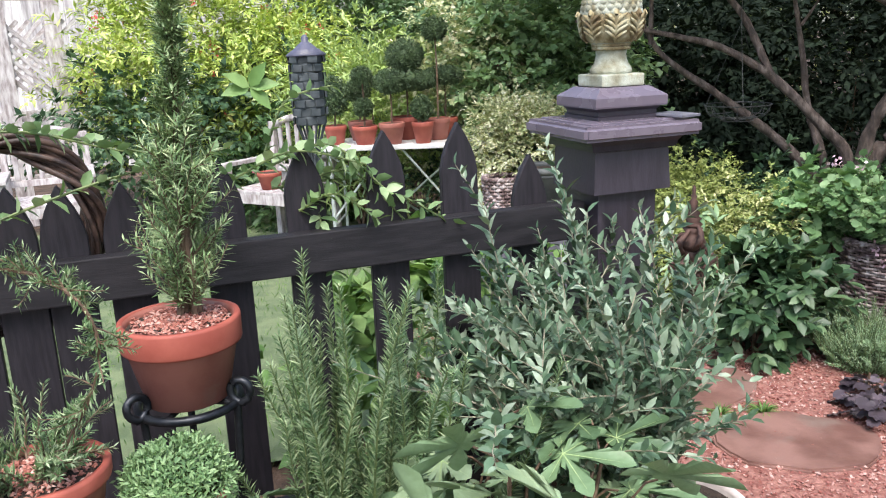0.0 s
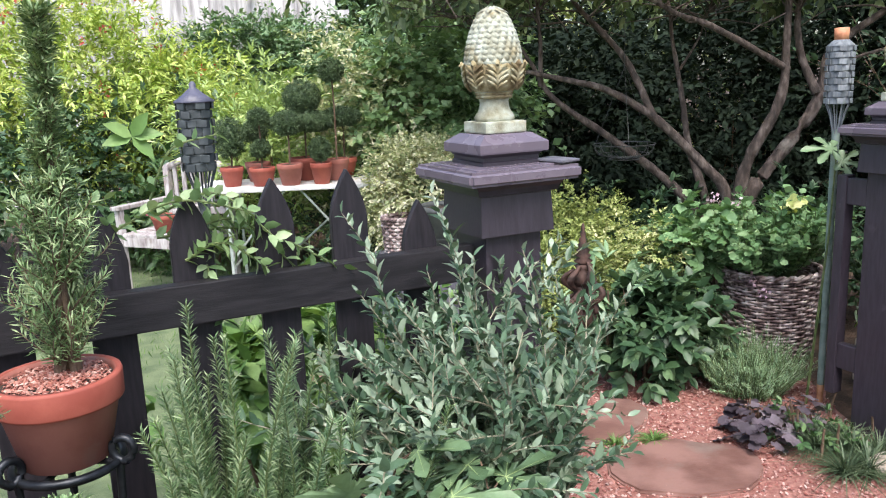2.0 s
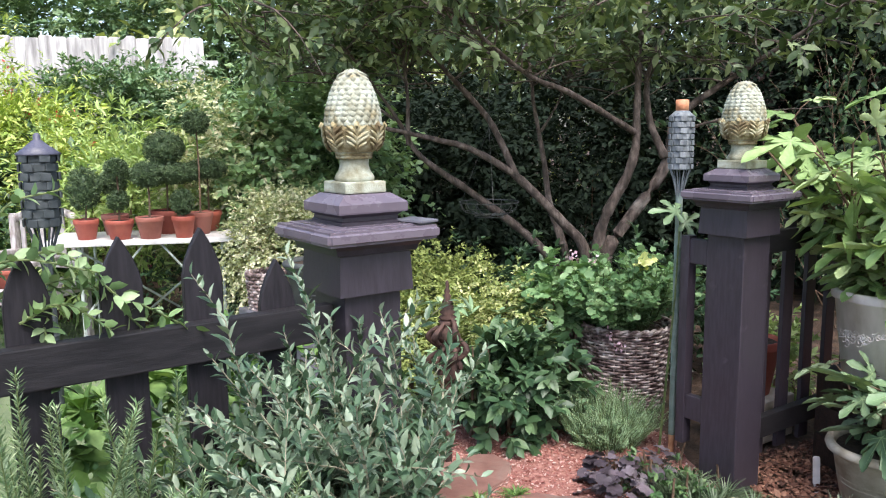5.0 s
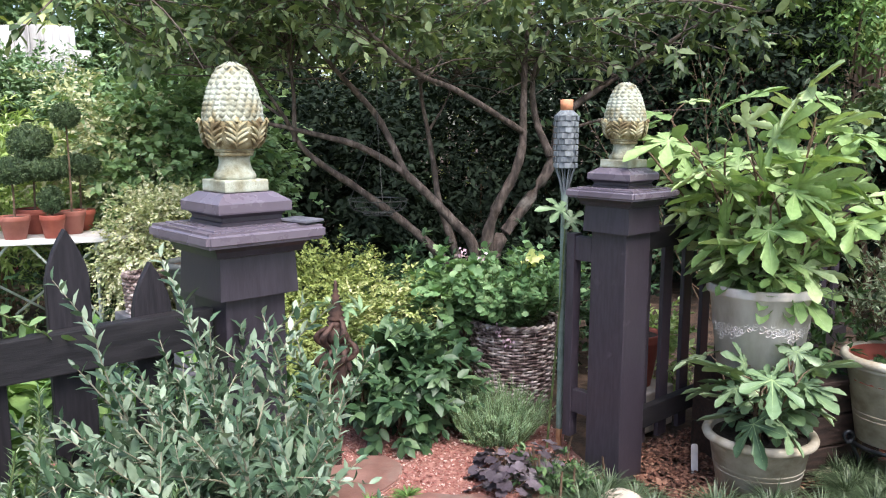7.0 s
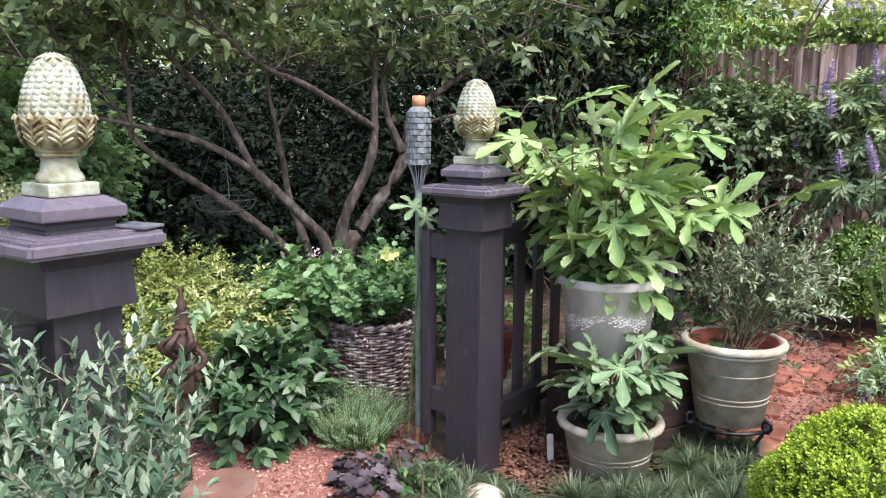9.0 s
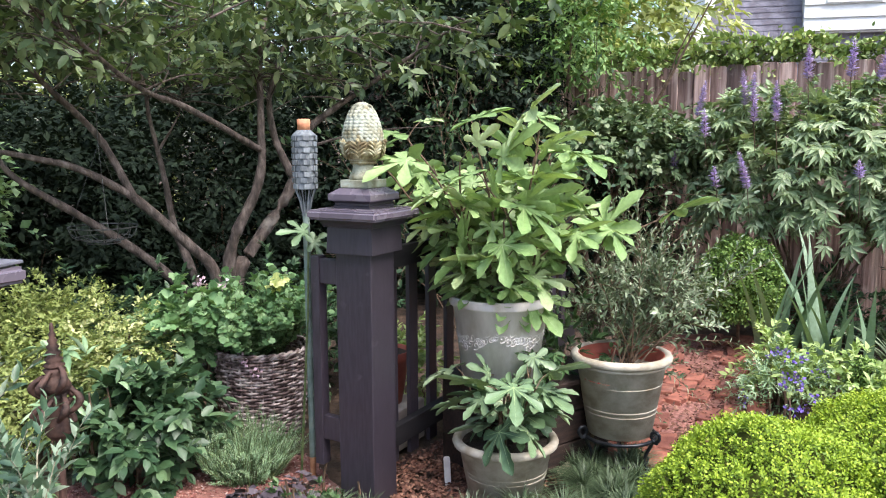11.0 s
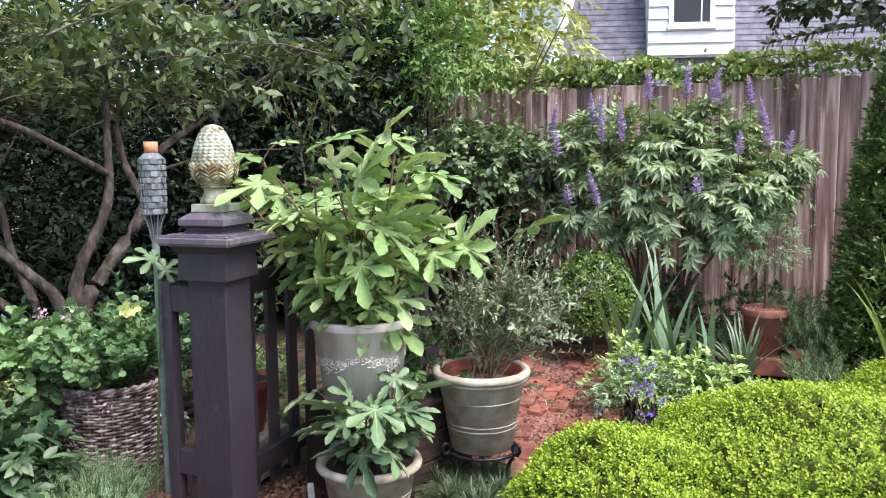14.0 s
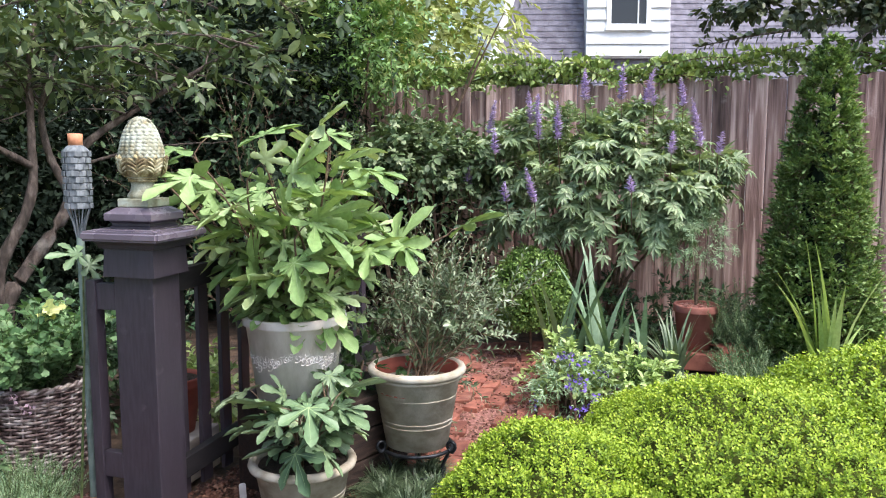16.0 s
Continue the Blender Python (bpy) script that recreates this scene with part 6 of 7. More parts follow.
def needle_plant(name, x, y, z, stems, length, spread, dens, size, mat, label, seed, category="shrub", wob=0.08, droop=0.1, wide=1.0, r0=0.05, stem_r=0.0028, low=0.6):
    """Many upright sprigs set with fine needles."""
    r = np.random.default_rng(seed)
    s = plant(name, x, y, z, label, category)
    st, lf = [], []
    for k in range(stems):
        a, q = r.uniform(0, 6.28), math.sqrt(r.random())
        ln = length * r.uniform(low, 1.05) * (1 - 0.12 * q)
        line = arc(r, (r0 * q * math.cos(a), r0 * q * math.sin(a), 0), (spread * q * math.cos(a), spread * q * math.sin(a), 1), ln, droop, 9, wob)
        st.append(tube(line, [stem_r, stem_r * 0.4], 4))
        lf.append(along(r, line, dens * ln, size, NEEDLE, wide, 1.1, 0.05, 0.6, 0.15))
    part("stem_growth", st, GREEN_STEM, s)
    part("needles", lf, mat, s)
    return s


needle_plant("thyme_mound", 2.7, 2.24, 0, 300, 0.3, 0.48, 360, 0.018, L_THYME, "soft grey-green lavender mound at the basket's foot", 90, "plant", 0.1, 0.3, 2.4, 0.14)
needle_plant("rosemary_bush", 0.3, 1.25, 0.0, 84, 1.06, 0.12, 720, 0.032, L_ROSEMARY, "tall upright rosemary bush before the fence", 91, "shrub", 0.055, 0.0, 1.7, 0.09, 0.0035, 0.4)
needle_plant("rosemary_bush", 0.47, 1.33, 0.0, 26, 0.66, 0.2, 500, 0.027, L_ROSEMARY, "small rosemary sprigs beside the fence", 92, "shrub", 0.06, 0.1, 2.0, 0.06, 0.003)
needle_plant("rosemary_bush", 6.05, -0.78, 0, 200, 0.62, 0.75, 210, 0.04, L_ROSEMARY, "rounded grey-green rosemary bush near the fence", 93, "shrub", 0.08, 0.1, 1.6, 0.12)
needle_plant("rosemary_bush", 5.55, -0.82, 0, 130, 0.36, 1.3, 190, 0.038, L_ROSEMARY, "low grey-green rosemary behind the hedge", 94, "shrub", 0.08, 0.1, 1.6, 0.14)

# rosemary trained as a tall topiary
r = np.random.default_rng(95)
top = plant("rosemary_topiary", 0.005, 1.36, 0.905, "tall tapering rosemary topiary in a terracotta pot", "topiary")
st = [tube(spline([(0.01 * k - 0.02, 0.008 * (k % 3), 0), (0.012, 0.005, 0.25), (0.03, 0.02, 0.55), (0.05, 0.05, 0.8)], 10), [0.007, 0.003], 6) for k in range(5)]
lf = []
for k in range(210):
    t = r.random() ** 1.2
    z = 0.03 + 0.62 * t
    rad = np.interp(t, [0, 0.12, 0.27, 0.42, 0.5, 0.66, 1], [0.08, 0.088, 0.066, 0.056, 0.03, 0.02, 0.012])
    a = r.uniform(0, 6.28)
    line = arc(r, (0.03 * t + 0.2 * rad * math.cos(a), 0.03 * t + 0.2 * rad * math.sin(a), z), (math.cos(a), math.sin(a), 1.15), rad * r.uniform(0.7, 1.5) + 0.014, -0.4, 5, 0.15)
    st.append(tube(line, [0.0016, 0.0008], 3))
    lf.append(along(r, line, 34, 0.028, NEEDLE, 1.7, 1.15, 0.05, 0.75, 0.05))
part("stem_growth", st, TWIG, top)
part("needles", lf, L_PALEROS, top)

# trailing rosemary in the old pot, arched over a hoop
r = np.random.default_rng(96)
tr = plant("trailing_rosemary", -0.275, 1.13, 0.765, "straggling rosemary trained over a hoop in an old pot", "plant")
hoop = spline([(-0.09, -0.03, 0.3), (-0.016, -0.059, 0.355), (0.051, -0.083, 0.355), (0.102, -0.106, 0.335), (0.138, -0.129, 0.296), (0.148, -0.14, 0.246), (0.132, -0.13, 0.18), (0.08, -0.07, 0.08), (0.03, -0.01, 0.0)], 40)
st, lf = [tube(hoop, 0.003, 5)], [along(r, hoop, 330, 0.018, NEEDLE, 2.0, 1.0, 0.0, 1.0, 0.2)]
for k in range(50):
    line = arc(r, hoop[r.integers(0, 33)], r.standard_normal(3) + np.array([0, 0, 0.4]), r.uniform(0.025, 0.06), 0.1, 5, 0.1)
    st.append(tube(line, [0.0015, 0.0008], 3))
    lf.append(along(r, line, 26, 0.017, NEEDLE, 2.0, 0.9, 0.1, 0.7, 0.2))
for k in range(48):
    a = r.uniform(0, 6.28)
    line = arc(r, (0.04 * math.cos(a), 0.04 * math.sin(a), 0), (0.8 * math.cos(a) - 0.15, 0.8 * math.sin(a), 1.0), r.uniform(0.07, 0.15), 0.6, 7, 0.14)
    st.append(tube(line, [0.0024, 0.001], 4))
    lf.append(along(r, line, 70, 0.02, NEEDLE, 2.0, 0.9, 0.1, 0.7, 0.2))
part("stem_growth", st, TWIG, tr)
part("needles", lf, L_ROSEMARY, tr)


def sprig_bush(name, x, y, z, stems, length, spread, per_m, size, shape, wide, mat, label, seed, category="shrub", side=2, droop=0.25, up=1.0, r0=0.06, lean=(0, 0), bark=TWIG, stem_r=0.006, low=0.25):
    """Branching stems, each with side shoots that carry the leaves."""
    r = np.random.default_rng(seed)
    s = plant(name, x, y, z, label, category)
    st, lf = [], []
    for k in range(stems):
        a, q = r.uniform(0, 6.28), math.sqrt(r.random())
        way = (spread * q * math.cos(a) + lean[0], spread * q * math.sin(a) + lean[1], up)
        ln = length * r.uniform(0.65, 1.08)
        line = arc(r, (r0 * q * math.cos(a), r0 * q * math.sin(a), 0), way, ln, droop, 11, 0.09)
        st.append(tube(line, [stem_r, stem_r * 0.25], 5))
        lf.append(along(r, line, per_m * ln, size, shape, wide, 0.68, low, 0.6, 0.2))
        for j in range(side):
            b = line[r.integers(3, 9)]
            d = unit(line[-1] - line[0]) + 0.75 * r.standard_normal(3)
            sl = arc(r, b, d, ln * r.uniform(0.25, 0.5), droop * 0.5, 7, 0.1)
            st.append(tube(sl, [stem_r * 0.45, stem_r * 0.15], 4))
            lf.append(along(r, sl, per_m * ln * 0.42, size, shape, wide, 0.68, 0.1, 0.6, 0.2))
    part("stem_growth", st, bark, s)
    part("leaves", lf, mat, s)
    return s


sprig_bush("olive_bush", 1.0, 1.34, 0.25, 58, 0.78, 0.34, 80, 0.047, OVAL, 0.86, L_OLIVEBUSH, "grey-green leathery-leaved bush before the gate post", 97, "shrub", 4, 0.3, 1.0, 0.08, (-0.36, 0.02), PALE_STEM, 0.005, 0.2)
sprig_bush("potted_olive", 3.6, 0.83, 0.44, 11, 0.78, 0.48, 66, 0.042, OVAL, 0.75, L_OLIVE, "silvery olive shrub growing in a clay pot", 98, "shrub", 6, 0.2, 1.0, 0.04, (0.22, -0.06), TWIG, 0.0045, 0.14)
sprig_bush("potted_olive", 3.9, 0.98, 0.0, 13, 1.2, 0.24, 60, 0.045, OVAL, 0.65, L_OLIVE, "grey-green olive shrub standing behind the clay pot", 198, "shrub", 6, 0.2, 1.0, 0.05, (0.03, -0.05), TWIG, 0.005, 0.2)
low_olive = plant("olive_shoots", 3.72, 0.8, 0.55, "low silvery olive shoots at the rim of a clay pot", "shrub")
r = np.random.default_rng(197)
part("foliage", [crown(r, (0.1, -0.04, 0.2), (0.22, 0.3, 0.14), 90, 22, 0.04, 0.04, OVAL, 0.65, 0.6, -0.3)], L_OLIVE, low_olive)
part("stem_growth", [tube(arc(r, (-0.1 + 0.02 * r.standard_normal(), 0.02 * r.standard_normal(), -0.06), (0.7 + 0.8 * r.standard_normal(), 0.8 * r.standard_normal(), 1), 0.3, 0.3), [0.004, 0.002], 5) for k in range(14)], TWIG, low_olive)
sprig_bush("arching_rose", 5.9, 2.6, 0.0, 14, 2.4, 0.4, 16, 0.07, OVAL, 1.1, L_HYDR, "arching leafy climbing shrub against the fence", 99, "shrub", 6, 0.9, 1.0, 0.35, (-0.05, 0.0), TWIG, 0.006, 0.25)


def fig_tree(x, y, z, stems, length, spread, size, mat, label, seed, per=8, up=1.0, droop=0.1, lean=(0, 0), low=0.6, t0=0.3):
    """Fig: bare stems with large lobed leaves on long stalks."""
    r = np.random.default_rng(seed)
    s = plant("fig_tree", x, y, z, label, "fig tree", "figs")
    st, p, ax, nm, sz = [], [], [], [], []
    for k in range(stems):
        a = 6.283 * k / stems + 0.4 * r.standard_normal()
        q = r.uniform(0.25, 1.0)
        line = arc(r, (0.05 * math.cos(a), 0.05 * math.sin(a), 0), (spread * q * math.cos(a) + lean[0], spread * q * math.sin(a) + lean[1], up), length * r.uniform(low, 1.08), droop, 10, 0.08)
        st.append(tube(line, [0.007, 0.0035], 6))
        for j in range(per):
            t = t0 + (1 - t0) * j / (per - 1)
            b = line[int(t * 9)]
            ang = j * 2.4 + k
            out = np.array([math.cos(ang), math.sin(ang), 0.35 + 0.5 * t]) + 0.2 * r.standard_normal(3)
            e = b + unit(out) * r.uniform(0.05, 0.11)
            st.append(tube([b, (b + e) / 2 + np.array([0, 0, 0.01]), e], [0.0028, 0.002], 4))
            p.append(e)
            ax.append(0.9 * unit(out) + np.array([0, 0, -r.uniform(0.0, 0.9)]) + 0.25 * r.standard_normal(3))
            nm.append(np.array([0, 0, 0.7]) + 1.1 * unit(out) + 0.4 * r.standard_normal(3))
            sz.append(size * r.uniform(0.55, 1.2))
    part("stem_growth", st, TWIG, s)
    part("leaves", [leaves(np.array(p), np.array(ax), np.array(nm), np.array(sz), FIG)], mat, s)
    part("venation", [leaves(np.array(p), np.array(ax), np.array(nm), np.array(sz), FIG_VEINS)], VEIN, s, "pale leaf veins")
    return s


fig_tree(3.31, 1.3, 0.75, 26, 0.82, 0.7, 0.225, L_FIG, "large fig tree with pale green lobed leaves", 100, 8, 1.0, 0.4, (0.0, 0.06), 0.42, 0.2)
fig_tree(3.09, 1.17, 0.22, 12, 0.34, 0.5, 0.185, L_FIGDEEP, "young fig with deep green lobed leaves", 101, 5, 1.0, 0.3)
fig_tree(0.31, 0.97, 0.0, 6, 0.7, 0.15, 0.17, L_FIGDEEP, "young fig with lobed leaves among the bushes", 102, 6, 1.0, 0.05, (0.0, 0), 0.88, 0.72)
fig_tree(0.5, 0.96, 0.0, 7, 0.7, 0.15, 0.165, L_FIGDEEP, "young fig with lobed leaves among the bushes", 103, 6, 1.0, 0.05, (0, 0), 0.85, 0.7)
figl = plant("fig_shoot", 2.75, 1.9, 1.04, "single pale fig leaves on a shoot by the torch", "plant")
part("stem", [tube([(0.03, 0.1, -1.04), (0.02, 0.03, -0.3), (0, 0, 0.06)], [0.006, 0.003], 5)], GREEN_STEM, figl)
part("leaves", [leaves(np.array([(0, 0, 0.06), (0.01, 0, 0.02)]), np.array([(-0.7, 0.5, 0.1), (0.6, -0.7, -0.25)]), np.array([(-0.5, -0.5, 0.9), (-0.6, -0.6, 0.6)]), np.array([0.13, 0.11]), FIG)], L_FIGDEEP, figl)


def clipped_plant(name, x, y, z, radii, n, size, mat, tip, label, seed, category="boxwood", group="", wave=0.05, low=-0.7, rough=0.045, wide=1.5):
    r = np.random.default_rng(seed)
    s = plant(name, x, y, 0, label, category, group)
    # Inner leaves darker than tips: shade inside the tufts is put into their colours.
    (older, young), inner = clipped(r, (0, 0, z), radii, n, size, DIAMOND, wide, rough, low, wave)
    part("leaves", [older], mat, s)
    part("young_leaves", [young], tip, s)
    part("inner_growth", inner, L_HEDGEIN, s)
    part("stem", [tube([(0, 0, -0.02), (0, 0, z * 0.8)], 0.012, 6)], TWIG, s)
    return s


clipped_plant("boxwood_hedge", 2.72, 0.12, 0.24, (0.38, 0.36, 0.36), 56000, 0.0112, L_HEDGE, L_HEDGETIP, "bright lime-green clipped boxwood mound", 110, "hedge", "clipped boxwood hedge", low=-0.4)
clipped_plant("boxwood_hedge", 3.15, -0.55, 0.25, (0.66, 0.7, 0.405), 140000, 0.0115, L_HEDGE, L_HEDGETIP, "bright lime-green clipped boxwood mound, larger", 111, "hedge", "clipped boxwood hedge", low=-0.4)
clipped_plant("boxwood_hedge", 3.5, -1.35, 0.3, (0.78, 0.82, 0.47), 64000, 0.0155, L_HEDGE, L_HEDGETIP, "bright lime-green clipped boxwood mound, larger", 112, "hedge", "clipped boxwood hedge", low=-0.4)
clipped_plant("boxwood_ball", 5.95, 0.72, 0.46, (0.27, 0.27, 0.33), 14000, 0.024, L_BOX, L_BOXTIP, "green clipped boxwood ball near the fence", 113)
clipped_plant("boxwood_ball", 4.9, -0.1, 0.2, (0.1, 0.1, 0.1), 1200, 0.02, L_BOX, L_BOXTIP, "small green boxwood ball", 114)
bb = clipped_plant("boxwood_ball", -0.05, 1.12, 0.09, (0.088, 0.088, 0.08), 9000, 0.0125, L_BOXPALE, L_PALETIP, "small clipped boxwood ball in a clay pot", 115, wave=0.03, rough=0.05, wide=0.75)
bb.location.z = 0.61

# right-hand bed
r = np.random.default_rng(120)
vx = plant("chaste_tree", 6.55, 0.32, 0, "chaste tree with hand-shaped leaves and lilac spikes", "tree")
st, fl = [], []
for k in range(13):
    a, q = r.uniform(0, 6.28), math.sqrt(r.random())
    st.append(tube(arc(r, (0.06 * math.cos(a), 0.06 * math.sin(a), 0), (0.3 * q * math.cos(a), 0.55 * q * math.sin(a), 1), r.uniform(1.1, 1.6), 0.1, 12, 0.06), [0.016, 0.004], 6))
d = sphere_dirs(r, 440, -0.6)
q = d * np.array([0.5, 0.88, 0.54]) * (1 - 0.5 * r.random(440) ** 1.8)[:, None] * (1 + 0.14 * np.sin(d[:, 1:2] * 7 + d[:, 2:3] * 5)) + np.array([-0.05, 0, 1.22])
lf, tw = sprays(r, q, d + 0.45 * r.standard_normal(d.shape) + np.array([-0.2, 0, 0.25]), r.uniform(0.12, 0.26, 440), 6, 0.135, FINGERS, 0.95, 0.35, 0.9, -0.25, 0.3, 0.003, 0.8)
st.append(tw)
lf = [lf]
for k in range(26):
    b = np.array([r.uniform(-0.4, 0.2), r.uniform(-0.7, 0.75), r.uniform(1.45, 1.65)])
    sh = arc(r, b, (0.1 * r.standard_normal(), 0.2 * r.standard_normal(), 1), r.uniform(0.2, 0.42), 0.05, 7, 0.06)
    st.append(tube(sh, [0.003, 0.0015], 4))
    lf.append(along(r, sh, 16, 0.085, FINGERS, 0.9, 1.0, 0.1, 0.5, 0.0))
for y, z, ln in ((0.46, 1.72, 0.24), (0.4, 1.74, 0.2), (0.2, 1.6, 0.26), (0.34, 1.6, 0.16), (0.36, 1.16, 0.26), (0.58, 1.16, 0.15), (0.68, 1.5, 0.2), (0.93, 1.24, 0.18), (-0.74, 1.55, 0.34), (-0.86, 1.5, 0.16),
                 (-0.36, 1.85, 0.26), (-0.42, 1.84, 0.18), (-0.2, 1.88, 0.24), (0.05, 1.88, 0.22), (-0.55, 1.5, 0.16), (-0.3, 1.24, 0.12), (0.82, 1.66, 0.26), (-0.62, 1.84, 0.2)):
    b = np.array([-0.8 + 0.5 * y * y + 0.3 * (z > 1.6), y, z - 0.03])
    sp = arc(r, b, (-0.1 + 0.1 * r.standard_normal(), 0.14 * r.standard_normal(), 1), ln, 0, 7, 0.03)
    st.append(tube(sp, [0.003, 0.0015], 4))
    st.append(tube([b + np.array([0.15, 0, -0.25]), b], 0.003, 4))
    fl.append(along(r, sp, 420 * ln, 0.044, DIAMOND, 1.2, 1.4, 0.0, 0.3, 0.0))
part("stem_growth", st, TWIG, vx)
part("leaves", lf, L_VITEX, vx)
part("bloom", fl, LILAC, vx, "lilac flower spikes")

r = np.random.default_rng(121)
th = plant("arborvitae", 6.0, -1.2, 0, "narrow conical dark green arborvitae", "tree")
n, each = 1000, 8
z = 0.05 + 2.2 * (1 - (1 - r.random(n)) ** 0.62) ** 1.1
a = r.uniform(0, 6.28, n)
rad = 0.4 * np.maximum(1 - z / 2.34, 0.0) ** 0.8 * r.uniform(0.8, 1.04, n) + 0.005
out = np.stack([np.cos(a), np.sin(a), np.zeros(n)], -1)
q = out * rad[:, None] + np.array([0, 0, 1.0]) * z[:, None]
puff = np.repeat(0.35 + 0.65 * np.clip((2.3 - z) / 0.8, 0, 1), each)
way = np.repeat(0.45 * out + np.array([0, 0, 0.85]), each, 0) + 0.45 * r.standard_normal((n * each, 3))
lf, tw = sprays(r, np.repeat(q, each, 0), way, puff * r.uniform(0.07, 0.13, n * each), 9, 0.036, DIAMOND, 1.2, 0.05, 0.7, 0.1, 0.7, 0.002, 0.5)
part("foliage", [lf], L_THUJA, th)
# Added dark cone: shade between the sprays, put into shape and colour.
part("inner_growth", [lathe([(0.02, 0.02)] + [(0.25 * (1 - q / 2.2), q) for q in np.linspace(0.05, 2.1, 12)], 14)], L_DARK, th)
part("twig_growth", [tw], TWIG, th)
part("trunk", [tube([(0, 0, -0.02), (0, 0, 2.0)], [0.05, 0.01], 8)], BARK, th)

r = np.random.default_rng(122)
for k, (x, y, n, ln) in enumerate([(5.3, 0.14, 11, 0.98), (5.4, 0.42, 10, 0.86), (5.32, -0.06, 5, 0.7)]):
    s = plant("iris_clump", x, y, 0, "clump of blue-green iris blades", "plant", "irises")
    for j in range(n):
        part("blade", [blades(r, (0.04 * r.standard_normal(), 0.04 * r.standard_normal(), 0), 1, ln, 0.06, 0.4, 0.45, 6)], L_IRIS, s)
for k, (x, y, n, ln, mat, wd, lean) in enumerate([(5.5, -1.2, 14, 1.02, L_CLUMP, 0.05, 0.35), (5.5, -0.3, 44, 0.56, L_AGAVE, 0.03, 0.85), (5.3, -1.18, 18, 0.55, L_CLUMP, 0.045, 0.9)]):
    s = plant("strap_leaved_plant", x, y, 0, "tuft of arching strap leaves", "plant")
    for j in range(n):
        part("blade", [blades(r, (0.02 * r.standard_normal(), 0.02 * r.standard_normal(), 0), 1, ln, wd, lean, 0.9, 6)], mat, s)
leafy_mass("violet_flower_clump", 4.72, 0.3, 0.12, (0.22, 0.22, 0.22), 70, 24, 0.045, 0.036, L_THYME, "grey-green clump with violet-blue flowers", 123, OVAL, 0.5, "plant", -0.4, 0.5, 0.5, 9, (VIOLET, 16, 0.024))
leafy_mass("leafy_clump", 4.9, 0.0, 0.1, (0.24, 0.3, 0.2), 90, 22, 0.05, 0.055, L_CLUMP, "fresh green leafy clump beside the brick path", 124, OVAL, 1.0, "plant", -0.4, 0.5)
leafy_mass("leafy_clump", 4.95, 0.38, 0.16, (0.2, 0.16, 0.2), 60, 20, 0.05, 0.05, L_CLUMP, "fresh green leafy clump beside the brick path", 125, OVAL, 1.0, "plant", -0.4, 0.5)
leafy_mass("edging_plant", 6.5, 0.25, 0.2, (0.5, 0.35, 0.25), 80, 26, 0.07, 0.06, L_HYDR, "dark low planting along the fence", 126, OVAL, 0.9, "plant")
leafy_mass("edging_plant", 6.6, -0.45, 0.2, (0.45, 0.35, 0.25), 80, 26, 0.07, 0.06, L_HYDR, "dark low planting along the fence", 127, OVAL, 0.9, "plant")
clay_pot("terracotta_pot", 6.0, -0.43, 0.12, 0.155, 0.32, TERRA_OLD, "tall terracotta pot topped with red chips", heap=0.005, grit=(300, 0.012))
part("stone_block", box(0.3, 0.3, 0.12, 0.01), BRICK, None, "brick block under the terracotta pot", pose(6.0, -0.43, 0.06))["category"] = "stone"
s = plant("ball_topiary", 6.0, -0.43, 0.42, "soft grey-green ball topiary on a dark stem", "topiary")
part("stem", [tube([(0, 0, 0), (0.01, 0, 0.3)], 0.014, 7)], TWIG, s)
r = np.random.default_rng(128)
part("head", [crown(r, (0, 0, 0.45), (0.2, 0.2, 0.2), 90, 40, 0.04, 0.03, NEEDLE, 2.0)], L_THYME, s)
tl = thing("terracotta_tiles", pose(5.95, -0.68, 0, 0, 0, 30), "stack of curved terracotta edging tiles", "tile stack")
for k in range(4):
    a = np.linspace(-1.3, 1.3, 10)
    o = np.array([[(0.12 * math.sin(b), sx, 0.05 * math.cos(b) + 0.045 * k) for b in a] for sx in (-0.14, 0.14)])
    i = np.array([[(0.105 * math.sin(b), sx, 0.04 * math.cos(b) + 0.045 * k) for b in a] for sx in (-0.14, 0.14)])
    v = np.concatenate([o.reshape(-1, 3), i.reshape(-1, 3)])
    f = [(j, j + 1, j + 11, j + 10) for j in range(9)] + [(j + 20, j + 30, j + 31, j + 21) for j in range(9)] + [(j, j + 20, j + 21, j + 1) for j in range(9)] + [(j + 10, j + 11, j + 31, j + 30) for j in range(9)]
    part("tile", [(v, np.array(f))], TERRA, tl)

# climber along the cedar fence top and an overhanging branch
r = np.random.default_rng(130)
cl = plant("fence_climber", 7.0, 0.0, 0, "leafy climber running along the cedar fence top", "climber")
st, lf = [], []
fd = unit(np.array([FENCE_B[0] - FENCE_A[0], FENCE_B[1] - FENCE_A[1], 0]))
for k in range(110):
    t = r.uniform(-0.6, 7.2)
    b = np.array([FENCE_A[0] - 7.0, FENCE_A[1], 0]) + fd * (t + 0.9) + np.array([0.07, 0.0, 2.15 + r.uniform(-0.05, 0.12)])
    line = arc(r, b, fd * r.choice([-1, 1]) + 0.14 * r.standard_normal(3), r.uniform(0.3, 0.6), 0.2, 8, 0.07)
    st.append(tube(line, [0.006, 0.003], 4))
    lf.append(along(r, line, 42, 0.075, OVAL, 1.1, 1.1, 0.0, 0.9, 0.3))
t = r.uniform(-0.9, 7.6, 4200)
